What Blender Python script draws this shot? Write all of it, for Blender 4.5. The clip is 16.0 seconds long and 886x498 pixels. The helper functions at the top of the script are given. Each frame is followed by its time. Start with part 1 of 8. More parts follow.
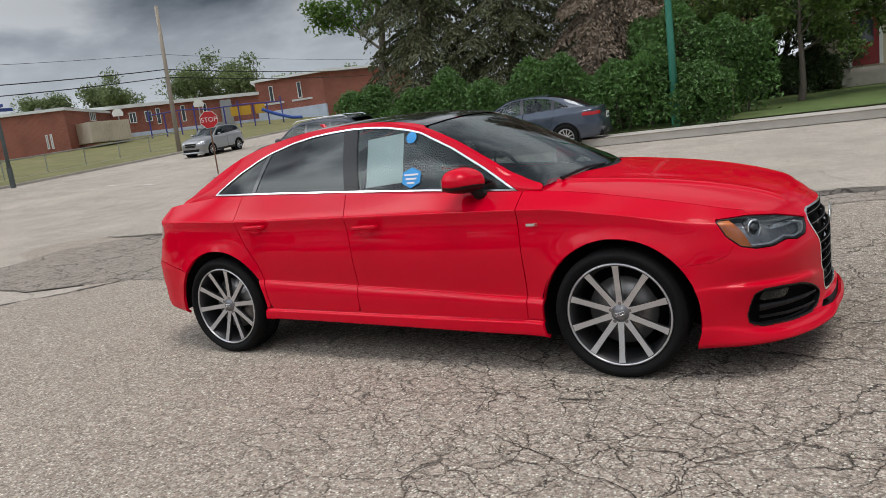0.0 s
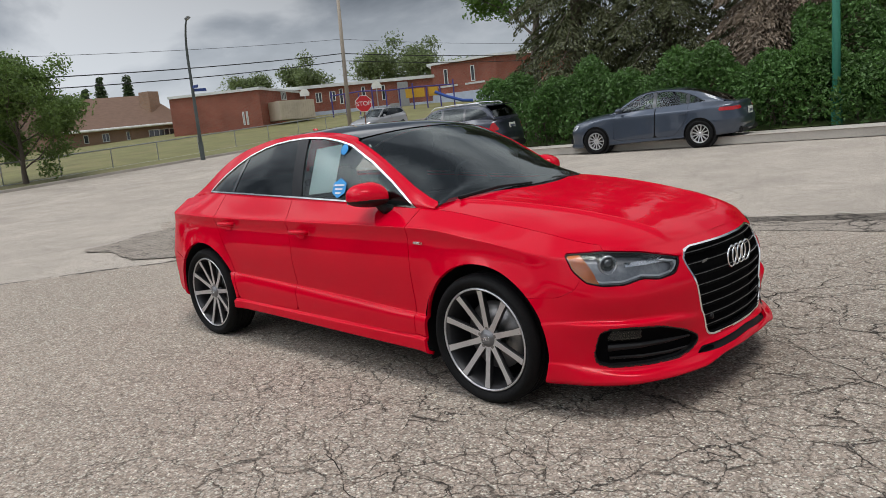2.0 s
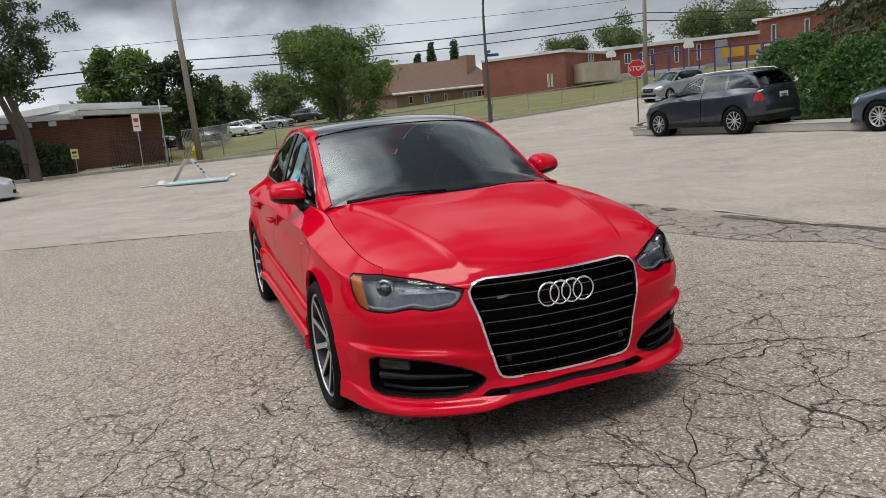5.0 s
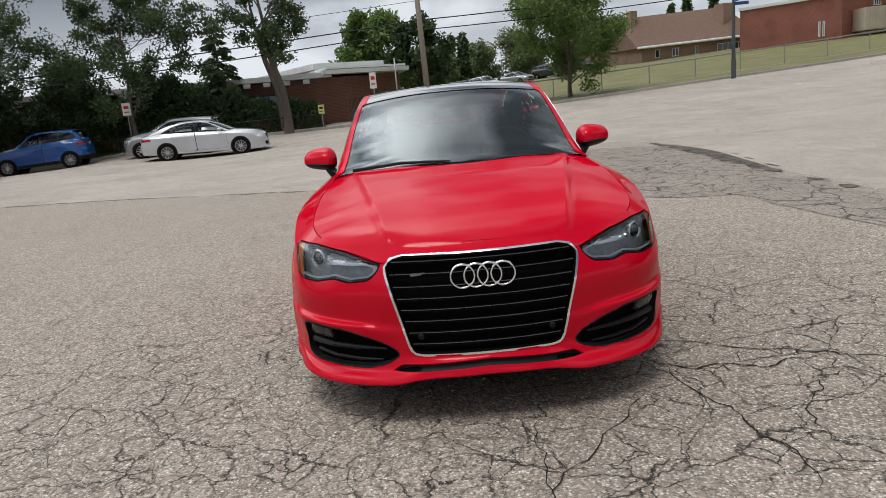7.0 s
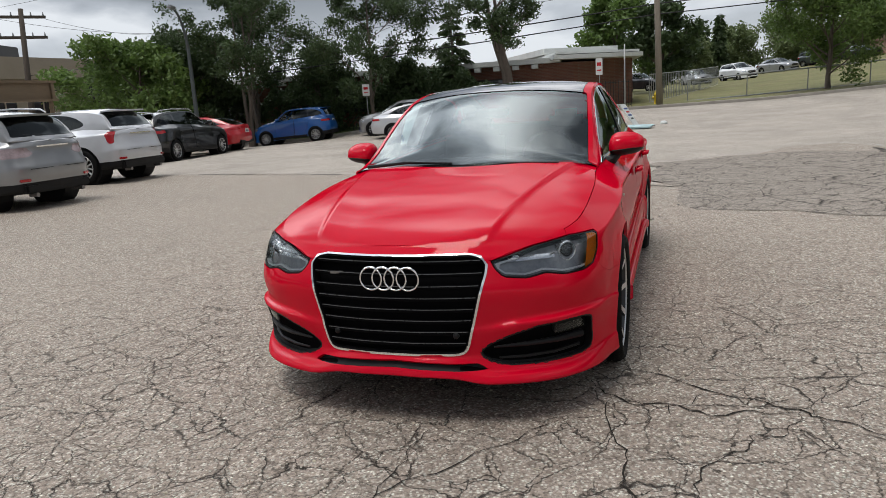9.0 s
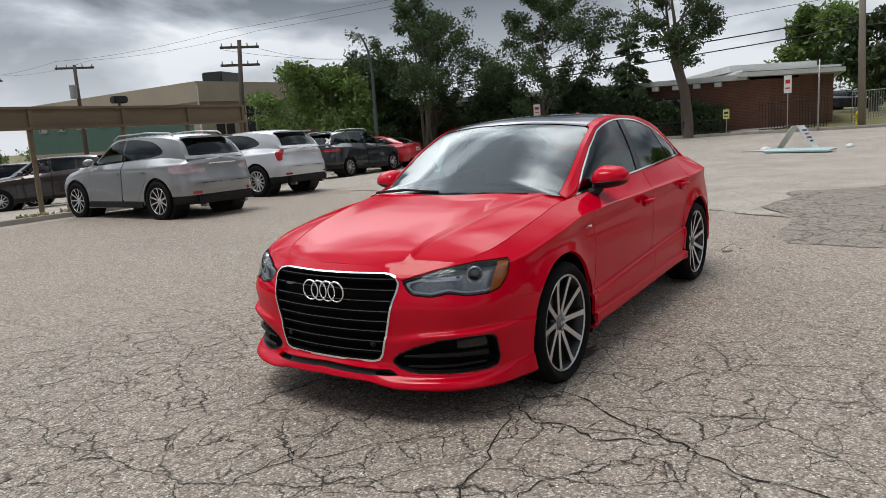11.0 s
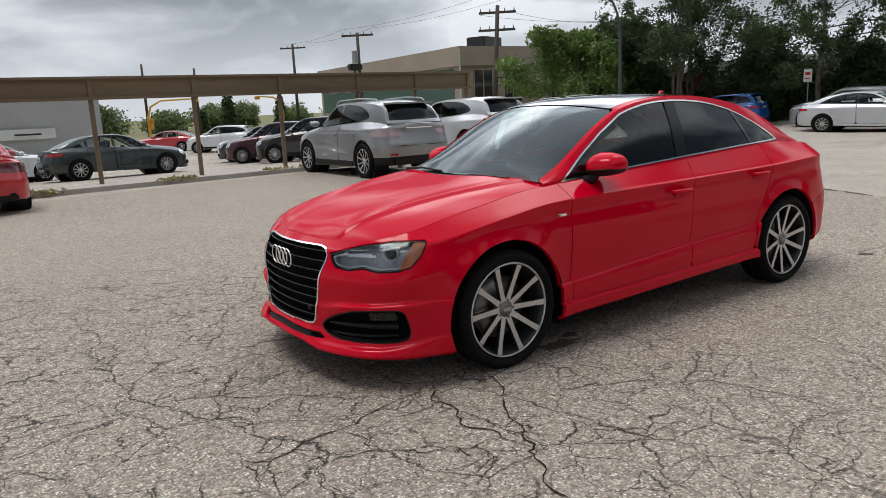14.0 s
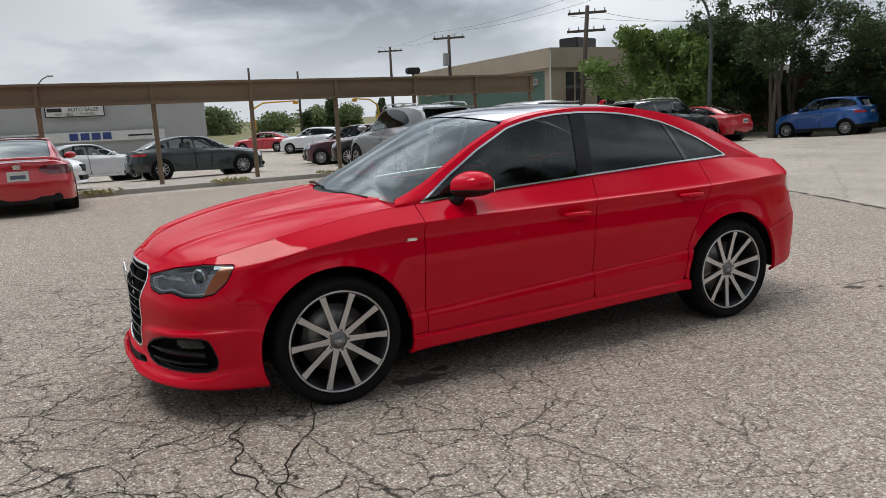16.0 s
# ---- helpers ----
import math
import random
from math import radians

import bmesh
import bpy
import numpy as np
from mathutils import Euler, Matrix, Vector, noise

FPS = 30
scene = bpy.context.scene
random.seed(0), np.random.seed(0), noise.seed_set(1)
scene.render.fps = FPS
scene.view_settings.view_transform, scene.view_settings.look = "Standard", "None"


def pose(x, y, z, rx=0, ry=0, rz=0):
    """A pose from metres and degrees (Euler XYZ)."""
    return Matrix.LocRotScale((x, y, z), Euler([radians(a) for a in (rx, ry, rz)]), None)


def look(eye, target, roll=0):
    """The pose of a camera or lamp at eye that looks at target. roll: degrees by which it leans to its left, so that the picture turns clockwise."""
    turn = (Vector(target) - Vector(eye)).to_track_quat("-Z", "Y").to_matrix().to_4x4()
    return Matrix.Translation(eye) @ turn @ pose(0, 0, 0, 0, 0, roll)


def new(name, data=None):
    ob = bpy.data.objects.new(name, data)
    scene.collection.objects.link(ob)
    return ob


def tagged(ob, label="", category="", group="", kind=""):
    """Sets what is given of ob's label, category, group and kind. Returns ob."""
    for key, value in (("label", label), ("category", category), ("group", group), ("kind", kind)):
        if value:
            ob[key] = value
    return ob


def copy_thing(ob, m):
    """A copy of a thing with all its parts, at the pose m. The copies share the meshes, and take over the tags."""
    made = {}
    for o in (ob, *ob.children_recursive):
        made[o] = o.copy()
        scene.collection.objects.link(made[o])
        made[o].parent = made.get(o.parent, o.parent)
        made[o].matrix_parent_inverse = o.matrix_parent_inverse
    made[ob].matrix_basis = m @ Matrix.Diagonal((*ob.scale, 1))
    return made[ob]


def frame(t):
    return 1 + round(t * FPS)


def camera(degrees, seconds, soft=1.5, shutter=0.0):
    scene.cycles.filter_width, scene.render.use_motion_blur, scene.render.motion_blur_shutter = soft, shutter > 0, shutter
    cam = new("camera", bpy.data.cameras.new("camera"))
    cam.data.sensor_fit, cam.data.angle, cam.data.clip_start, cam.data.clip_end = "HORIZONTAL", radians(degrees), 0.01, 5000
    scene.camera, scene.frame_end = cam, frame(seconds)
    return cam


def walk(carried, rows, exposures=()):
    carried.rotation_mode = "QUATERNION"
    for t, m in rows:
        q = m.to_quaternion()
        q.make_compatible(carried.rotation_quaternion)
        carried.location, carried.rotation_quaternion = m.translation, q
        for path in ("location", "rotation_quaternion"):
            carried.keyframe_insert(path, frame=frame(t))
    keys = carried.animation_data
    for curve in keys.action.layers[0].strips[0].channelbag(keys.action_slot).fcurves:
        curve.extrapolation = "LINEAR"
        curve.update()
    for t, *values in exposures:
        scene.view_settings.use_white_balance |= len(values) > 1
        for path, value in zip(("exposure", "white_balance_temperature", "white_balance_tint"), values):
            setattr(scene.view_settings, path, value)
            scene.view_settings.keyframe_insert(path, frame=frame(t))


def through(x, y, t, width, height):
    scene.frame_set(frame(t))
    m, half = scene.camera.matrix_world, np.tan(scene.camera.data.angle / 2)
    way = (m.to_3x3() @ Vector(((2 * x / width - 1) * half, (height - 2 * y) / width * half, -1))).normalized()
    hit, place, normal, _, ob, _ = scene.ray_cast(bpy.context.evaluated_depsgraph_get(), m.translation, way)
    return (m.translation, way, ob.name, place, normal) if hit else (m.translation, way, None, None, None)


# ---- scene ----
cam = camera(63.77, 16.0, soft=0.75)
PATH = [
    (0, (2.294, -4.127, 1.321), (1.301, -2.424, 0.981), -7.23),
    (0.5, (2.612, -3.964, 1.324), (1.530, -2.323, 0.952), -6.29),
    (1, (2.905, -3.785, 1.345), (1.712, -2.209, 1.044), -4.92),
    (1.5, (3.263, -3.588, 1.341), (1.938, -2.123, 1.032), -5.11),
    (2, (3.525, -3.332, 1.340), (2.144, -1.924, 1.008), -5.65),
    (2.5, (3.808, -3.063, 1.362), (2.310, -1.777, 1.045), -4.72),
    (3, (4.087, -2.765, 1.376), (2.480, -1.637, 0.993), -4.30),
    (3.5, (4.265, -2.411, 1.380), (2.613, -1.346, 1.006), -4.97),
    (4, (4.480, -2.067, 1.360), (2.745, -1.137, 1.007), -6.07),
    (4.2, (4.550, -1.950, 1.371), (2.788, -1.071, 1.016), -6.01),
    (6.3, (4.872, -0.585, 1.353), (2.928, -0.298, 0.983), -3.94),
    (6.5, (4.905, -0.458, 1.347), (2.952, -0.248, 0.970), -4.15),
    (7, (4.969, -0.168, 1.337), (3.013, -0.155, 0.919), -5.08),
    (7.5, (4.912, 0.114, 1.335), (2.964, 0.026, 0.894), -6.20),
    (8, (4.864, 0.429, 1.352), (2.922, 0.174, 0.945), -6.00),
    (8.2, (4.860, 0.568, 1.339), (2.934, 0.215, 0.928), -5.34),
    (10.3, (4.806, 1.982, 1.368), (3.046, 1.106, 1.002), -2.79),
    (10.5, (4.798, 2.084, 1.372), (3.059, 1.164, 1.010), -2.74),
    (11, (4.677, 2.392, 1.370), (3.045, 1.286, 1.037), -3.49),
    (11.5, (4.637, 2.748, 1.378), (3.045, 1.577, 1.067), -4.34),
    (12, (4.573, 3.014, 1.396), (3.051, 1.755, 1.086), -2.79),
    (12.5, (4.397, 3.227, 1.398), (3.017, 1.812, 1.093), -1.52),
    (13, (4.184, 3.332, 1.389), (2.867, 1.868, 1.039), -2.80),
    (13.5, (3.927, 3.495, 1.409), (2.682, 1.968, 1.068), -3.09),
    (14, (3.636, 3.673, 1.393), (2.532, 2.052, 1.000), -2.64),
    (14.5, (3.348, 3.765, 1.396), (2.252, 2.137, 1.008), -2.74),
    (15, (3.028, 3.923, 1.395), (2.028, 2.224, 1.053), -2.52),
    (15.5, (2.679, 4.061, 1.397), (1.820, 2.292, 1.033), -2.25),
    (16, (2.302, 4.085, 1.396), (1.446, 2.317, 1.020), -2.51),
]
walk(cam, [(t, look(eye, target, roll)) for t, eye, target, roll in PATH])

# ---- sky and light ----
world = bpy.data.worlds.new("overcast_sky")
scene.world = world
world.use_nodes = True
wn, wl = world.node_tree.nodes, world.node_tree.links
wn.clear()


def wnode(kind, **values):
    n = wn.new(kind)
    for key, value in values.items():
        n.inputs[key].default_value = value
    return n


sky = wn.new("ShaderNodeTexSky")
sky.sky_type = "NISHITA"
sky.sun_disc = False
sky.sun_elevation, sky.sun_rotation = radians(73), radians(119)
coord = wn.new("ShaderNodeTexCoord")
split = wn.new("ShaderNodeSeparateXYZ")
wl.new(coord.outputs["Generated"], split.inputs[0])
# cloud sheet: the direction is laid onto a flat layer, so that clouds draw together toward the horizon
lift = wn.new("ShaderNodeMath"); lift.operation = "ADD"; lift.inputs[1].default_value = 0.34
absz = wn.new("ShaderNodeMath"); absz.operation = "ABSOLUTE"
wl.new(split.outputs["Z"], absz.inputs[0])
wl.new(absz.outputs[0], lift.inputs[0])
sheet = wn.new("ShaderNodeVectorMath"); sheet.operation = "DIVIDE"
comb = wn.new("ShaderNodeCombineXYZ")
for i in range(3):
    wl.new(lift.outputs[0], comb.inputs[i])
wl.new(coord.outputs["Generated"], sheet.inputs[0])
wl.new(comb.outputs[0], sheet.inputs[1])
clouds = wnode("ShaderNodeTexNoise", Scale=1.7, Detail=7.0, Roughness=0.5, Distortion=0.25)
wl.new(sheet.outputs[0], clouds.inputs["Vector"])
ramp = wn.new("ShaderNodeValToRGB")
ramp.color_ramp.elements[0].position, ramp.color_ramp.elements[0].color = 0.41, (0.14, 0.152, 0.172, 1)
ramp.color_ramp.elements[1].position, ramp.color_ramp.elements[1].color = 0.60, (0.95, 0.97, 1.0, 1)
mid = ramp.color_ramp.elements.new(0.5)
mid.color = (0.42, 0.445, 0.49, 1)
wl.new(clouds.outputs["Fac"], ramp.inputs[0])
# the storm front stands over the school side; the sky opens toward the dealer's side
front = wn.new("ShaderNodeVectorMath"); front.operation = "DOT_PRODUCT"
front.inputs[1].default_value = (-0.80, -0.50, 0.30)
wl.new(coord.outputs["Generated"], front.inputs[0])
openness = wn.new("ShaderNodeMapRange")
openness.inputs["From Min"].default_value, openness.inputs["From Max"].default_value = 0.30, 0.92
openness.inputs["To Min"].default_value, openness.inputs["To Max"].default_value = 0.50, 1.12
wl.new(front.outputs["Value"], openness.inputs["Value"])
high = wn.new("ShaderNodeMapRange")
high.inputs["From Min"].default_value, high.inputs["From Max"].default_value = 0.22, 0.9
high.inputs["To Min"].default_value, high.inputs["To Max"].default_value = 0.64, 2.2
wl.new(absz.outputs[0], high.inputs["Value"])
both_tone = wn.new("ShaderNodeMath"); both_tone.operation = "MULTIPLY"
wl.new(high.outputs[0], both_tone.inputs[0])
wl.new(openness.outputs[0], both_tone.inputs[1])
# a thin, bright patch of cloud high over the dealer's side
veil = wn.new("ShaderNodeVectorMath"); veil.operation = "DOT_PRODUCT"
veil.inputs[1].default_value = (-0.24, -0.62, 0.75)
wl.new(coord.outputs["Generated"], veil.inputs[0])
glow = wn.new("ShaderNodeMapRange"); glow.interpolation_type = "SMOOTHSTEP"
glow.inputs["From Min"].default_value, glow.inputs["From Max"].default_value = 0.68, 1.0
glow.inputs["To Min"].default_value, glow.inputs["To Max"].default_value = 1.0, 3.0
wl.new(veil.outputs["Value"], glow.inputs["Value"])
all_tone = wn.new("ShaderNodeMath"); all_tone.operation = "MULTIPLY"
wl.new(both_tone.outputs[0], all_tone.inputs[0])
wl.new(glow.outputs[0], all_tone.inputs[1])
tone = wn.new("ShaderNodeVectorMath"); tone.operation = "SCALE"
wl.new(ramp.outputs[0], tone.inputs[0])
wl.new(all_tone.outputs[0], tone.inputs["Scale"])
# clear band under the cloud edge, close to the horizon
band = wn.new("ShaderNodeMapRange")
band.inputs["From Min"].default_value, band.inputs["From Max"].default_value = 0.03, 0.19
band.inputs["To Min"].default_value, band.inputs["To Max"].default_value = 0.75, 0.0
wl.new(absz.outputs[0], band.inputs["Value"])
haze = wn.new("ShaderNodeMixRGB")
haze.inputs[2].default_value = (0.64, 0.68, 0.74, 1)
wl.new(band.outputs[0], haze.inputs[0])
wl.new(tone.outputs[0], haze.inputs[1])
blue = wn.new("ShaderNodeVectorMath"); blue.operation = "SCALE"; blue.inputs["Scale"].default_value = 0.012
wl.new(sky.outputs[0], blue.inputs[0])
total = wn.new("ShaderNodeVectorMath"); total.operation = "ADD"
wl.new(haze.outputs[0], total.inputs[0])
wl.new(blue.outputs[0], total.inputs[1])
back = wnode("ShaderNodeBackground", Strength=1.10)
wl.new(total.outputs[0], back.inputs[0])
wout = wn.new("ShaderNodeOutputWorld")
wl.new(back.outputs[0], wout.inputs[0])

sun = new("sun", bpy.data.lights.new("sun", "SUN"))
sun.data.energy, sun.data.angle, sun.data.color = 1.5, radians(26), (1.0, 0.965, 0.91)
sun.matrix_world = look((0, 0, 0), (-0.25, 0.14, -0.95))

# ---- materials ----
MATS = {}


def mat(name, color, rough=0.6, metal=0.0, vary=0.12, scale=6.0, fine=60.0, bump=0.0, coat=0.0, coat_rough=0.03, spec=0.5, dirt=0.0, dirt_color=(0.12, 0.10, 0.08), per_piece=0.0, emit=0.0, stretch=(1, 1, 1), alpha=1.0):
    """A painted, stony, woody or metal surface: the colour varies at a coarse and a fine scale, with relief and dirt."""
    if name in MATS:
        return MATS[name]
    m = bpy.data.materials.new(name)
    MATS[name] = m
    m.use_nodes = True
    n, l = m.node_tree.nodes, m.node_tree.links
    b = n["Principled BSDF"]
    b.inputs["Metallic"].default_value = metal
    b.inputs["Specular IOR Level"].default_value = spec
    b.inputs["Coat Weight"].default_value = coat
    b.inputs["Coat Roughness"].default_value = coat_rough
    tc = n.new("ShaderNodeTexCoord")
    mp = n.new("ShaderNodeMapping")
    mp.inputs["Scale"].default_value = stretch
    l.new(tc.outputs["Object"], mp.inputs[0])
    big = n.new("ShaderNodeTexNoise")
    big.inputs["Scale"].default_value, big.inputs["Detail"].default_value = scale, 4
    small = n.new("ShaderNodeTexNoise")
    small.inputs["Scale"].default_value, small.inputs["Detail"].default_value = fine, 3
    l.new(mp.outputs[0], big.inputs["Vector"])
    l.new(mp.outputs[0], small.inputs["Vector"])
    add = n.new("ShaderNodeMath"); add.operation = "ADD"
    l.new(big.outputs["Fac"], add.inputs[0])
    l.new(small.outputs["Fac"], add.inputs[1])
    rng = n.new("ShaderNodeMapRange")
    rng.inputs["From Min"].default_value, rng.inputs["From Max"].default_value = 0.6, 1.4
    rng.inputs["To Min"].default_value, rng.inputs["To Max"].default_value = 1 - vary, 1 + vary
    l.new(add.outputs[0], rng.inputs["Value"])
    last = rng.outputs[0]
    if per_piece:
        info = n.new("ShaderNodeObjectInfo")
        pr = n.new("ShaderNodeMapRange")
        pr.inputs["To Min"].default_value, pr.inputs["To Max"].default_value = 1 - per_piece, 1 + per_piece
        l.new(info.outputs["Random"], pr.inputs["Value"])
        geo = n.new("ShaderNodeNewGeometry")
        pg = n.new("ShaderNodeMapRange")
        pg.inputs["To Min"].default_value, pg.inputs["To Max"].default_value = 1 - per_piece, 1 + per_piece
        l.new(geo.outputs["Random Per Island"], pg.inputs["Value"])
        mul = n.new("ShaderNodeMath"); mul.operation = "MULTIPLY"
        l.new(last, mul.inputs[0]); l.new(pr.outputs[0], mul.inputs[1])
        mul2 = n.new("ShaderNodeMath"); mul2.operation = "MULTIPLY"
        l.new(mul.outputs[0], mul2.inputs[0]); l.new(pg.outputs[0], mul2.inputs[1])
        last = mul2.outputs[0]
    tint = n.new("ShaderNodeVectorMath"); tint.operation = "SCALE"
    tint.inputs[0].default_value = color
    l.new(last, tint.inputs["Scale"])
    col = tint.outputs[0]
    if dirt:
        spots = n.new("ShaderNodeTexNoise")
        spots.inputs["Scale"].default_value, spots.inputs["Detail"].default_value, spots.inputs["Roughness"].default_value = scale * 0.7, 8, 0.65
        l.new(mp.outputs[0], spots.inputs["Vector"])
        dr = n.new("ShaderNodeMapRange")
        dr.inputs["From Min"].default_value, dr.inputs["From Max"].default_value = 0.5, 0.75
        dr.inputs["To Max"].default_value = dirt
        l.new(spots.outputs["Fac"], dr.inputs["Value"])
        mix = n.new("ShaderNodeMixRGB")
        mix.inputs[2].default_value = (*dirt_color, 1)
        l.new(dr.outputs[0], mix.inputs[0]); l.new(col, mix.inputs[1])
        col = mix.outputs[0]
    l.new(col, b.inputs["Base Color"])
    rr = n.new("ShaderNodeMapRange")
    rr.inputs["From Min"].default_value, rr.inputs["From Max"].default_value = 0.3, 0.7
    rr.inputs["To Min"].default_value, rr.inputs["To Max"].default_value = rough * 0.85, min(1, rough * 1.15)
    l.new(small.outputs["Fac"], rr.inputs["Value"])
    l.new(rr.outputs[0], b.inputs["Roughness"])
    if bump:
        bp = n.new("ShaderNodeBump")
        bp.inputs["Strength"].default_value, bp.inputs["Distance"].default_value = 0.6, bump
        l.new(add.outputs[0], bp.inputs["Height"])
        l.new(bp.outputs[0], b.inputs["Normal"])
    if emit:
        b.inputs["Emission Color"].default_value = (*color, 1)
        b.inputs["Emission Strength"].default_value = emit
    return m


def glass(name, tint, gloss=1.0, rough=0.0, ior=1.5):
    """A pane: tinted see-through body with a mirror-like face whose gloss follows Fresnel."""
    if name in MATS:
        return MATS[name]
    m = bpy.data.materials.new(name)
    MATS[name] = m
    m.use_nodes = True
    n, l = m.node_tree.nodes, m.node_tree.links
    n.clear()
    out = n.new("ShaderNodeOutputMaterial")
    tr = n.new("ShaderNodeBsdfTransparent")
    tr.inputs[0].default_value = (*tint, 1)
    gl = n.new("ShaderNodeBsdfGlossy")
    gl.inputs["Roughness"].default_value = rough
    gl.inputs["Color"].default_value = (gloss * 0.93, gloss, gloss * 0.99, 1)
    fr = n.new("ShaderNodeFresnel")
    fr.inputs["IOR"].default_value = ior
    mix = n.new("ShaderNodeMixShader")
    l.new(fr.outputs[0], mix.inputs[0]); l.new(tr.outputs[0], mix.inputs[1]); l.new(gl.outputs[0], mix.inputs[2])
    l.new(mix.outputs[0], out.inputs[0])
    return m


def leaf_mat(name, color, per=0.35, rough=0.55, through=0.35):
    """Leaves: each clump has its own tone, and light passes through."""
    if name in MATS:
        return MATS[name]
    m = bpy.data.materials.new(name)
    MATS[name] = m
    m.use_nodes = True
    n, l = m.node_tree.nodes, m.node_tree.links
    b = n["Principled BSDF"]
    out = n["Material Output"]
    geo = n.new("ShaderNodeNewGeometry")
    tc = n.new("ShaderNodeTexCoord")
    ns = n.new("ShaderNodeTexNoise")
    ns.inputs["Scale"].default_value = 0.8
    l.new(tc.outputs["Object"], ns.inputs["Vector"])
    add = n.new("ShaderNodeMath"); add.operation = "ADD"
    l.new(geo.outputs["Random Per Island"], add.inputs[0]); l.new(ns.outputs["Fac"], add.inputs[1])
    rng = n.new("ShaderNodeMapRange")
    rng.inputs["From Min"].default_value, rng.inputs["From Max"].default_value = 0.4, 1.6
    rng.inputs["To Min"].default_value, rng.inputs["To Max"].default_value = 1 - per, 1 + per
    l.new(add.outputs[0], rng.inputs["Value"])
    tint = n.new("ShaderNodeVectorMath"); tint.operation = "SCALE"
    tint.inputs[0].default_value = color
    l.new(rng.outputs[0], tint.inputs["Scale"])
    l.new(tint.outputs[0], b.inputs["Base Color"])
    b.inputs["Roughness"].default_value = rough
    tl = n.new("ShaderNodeBsdfTranslucent")
    l.new(tint.outputs[0], tl.inputs[0])
    mix = n.new("ShaderNodeMixShader")
    mix.inputs[0].default_value = through
    l.new(b.outputs[0], mix.inputs[1]); l.new(tl.outputs[0], mix.inputs[2])
    l.new(mix.outputs[0], out.inputs[0])
    return m


def asphalt(name, base, stone, crack_scale, crack_width, crack_dark, coarse=1.0, wear=0.5, centre=None):
    """Weathered paving with bare aggregate, a net of fatigue cracks, longer wandering cracks, and stains."""
    m = bpy.data.materials.new(name)
    MATS[name] = m
    m.use_nodes = True
    n, l = m.node_tree.nodes, m.node_tree.links
    b = n["Principled BSDF"]
    tc = n.new("ShaderNodeTexCoord")

    def tex(kind, vec, **v):
        t = n.new(kind)
        l.new(vec, t.inputs["Vector"])
        for key, value in v.items():
            t.inputs[key].default_value = value
        return t

    def ranged(val, a, c, lo, hi):
        r = n.new("ShaderNodeMapRange")
        for key, value in (("From Min", a), ("From Max", c), ("To Min", lo), ("To Max", hi)):
            r.inputs[key].default_value = value
        l.new(val, r.inputs["Value"])
        return r.outputs[0]

    def math2(op, a, c):
        k = n.new("ShaderNodeMath"); k.operation = op
        for i, v in enumerate((a, c)):
            if isinstance(v, (int, float)):
                k.inputs[i].default_value = v
            else:
                l.new(v, k.inputs[i])
        return k.outputs[0]

    def mixc(f, a, c):
        k = n.new("ShaderNodeMixRGB")
        for i, v in zip((0, 1, 2), (f, a, c)):
            if isinstance(v, tuple):
                k.inputs[i].default_value = (*v, 1)
            elif isinstance(v, (int, float)):
                k.inputs[i].default_value = v
            else:
                l.new(v, k.inputs[i])
        return k.outputs[0]

    obj = tc.outputs["Object"]
    warp = tex("ShaderNodeTexNoise", obj, Scale=1.7, Detail=2.0, Roughness=0.5)
    ripple = tex("ShaderNodeTexNoise", obj, Scale=11.0, Detail=4.0, Roughness=0.65)

    def shifted(noise_out, amount, vec):
        k = n.new("ShaderNodeVectorMath"); k.operation = "MULTIPLY_ADD"
        l.new(noise_out, k.inputs[0])
        k.inputs[1].default_value = (amount, amount, 0.0)
        l.new(vec, k.inputs[2])
        return k.outputs[0]

    bent = shifted(ripple.outputs["Color"], 0.11, shifted(warp.outputs["Color"], 0.34, obj))
    patches = tex("ShaderNodeTexNoise", obj, Scale=0.36, Detail=3.0, Roughness=0.55)
    stains = tex("ShaderNodeTexNoise", obj, Scale=1.1, Detail=7.0, Roughness=0.62)
    broken = tex("ShaderNodeTexNoise", obj, Scale=3.2, Detail=3.0, Roughness=0.6)
    grain = tex("ShaderNodeTexNoise", obj, Scale=190.0, Detail=2.0, Roughness=0.7)
    chips = tex("ShaderNodeTexVoronoi", obj, Scale=72.0 * coarse)
    gravel = tex("ShaderNodeTexVoronoi", obj, Scale=100.0 * coarse)
    knobs2 = tex("ShaderNodeTexNoise", obj, Scale=2.3, Detail=5.0, Roughness=0.7)
    net = tex("ShaderNodeTexVoronoi", bent, Scale=crack_scale)
    net.feature = "DISTANCE_TO_EDGE"
    fine = tex("ShaderNodeTexVoronoi", bent, Scale=crack_scale * 2.1)
    fine.feature = "DISTANCE_TO_EDGE"
    wide = tex("ShaderNodeTexVoronoi", bent, Scale=crack_scale * 0.28)
    wide.feature = "DISTANCE_TO_EDGE"
    gape = ranged(knobs2.outputs["Fac"], 0.3, 0.7, 0.4, 1.7)
    c1 = ranged(math2("DIVIDE", net.outputs["Distance"], gape), 0.0, crack_width * crack_scale, 1.0, 0.0)
    c1 = math2("MULTIPLY", c1, ranged(broken.outputs["Fac"], 0.34, 0.56, 0.1, 1.0))
    c2 = ranged(fine.outputs["Distance"], 0.0, crack_width * crack_scale * 1.5, 0.75, 0.0)
    c2 = math2("MULTIPLY", c2, ranged(patches.outputs["Fac"], 0.4, 0.62, 0.0, 1.0))
    c3 = ranged(math2("DIVIDE", wide.outputs["Distance"], gape), 0.0, crack_width * crack_scale * 0.42, 1.0, 0.0)
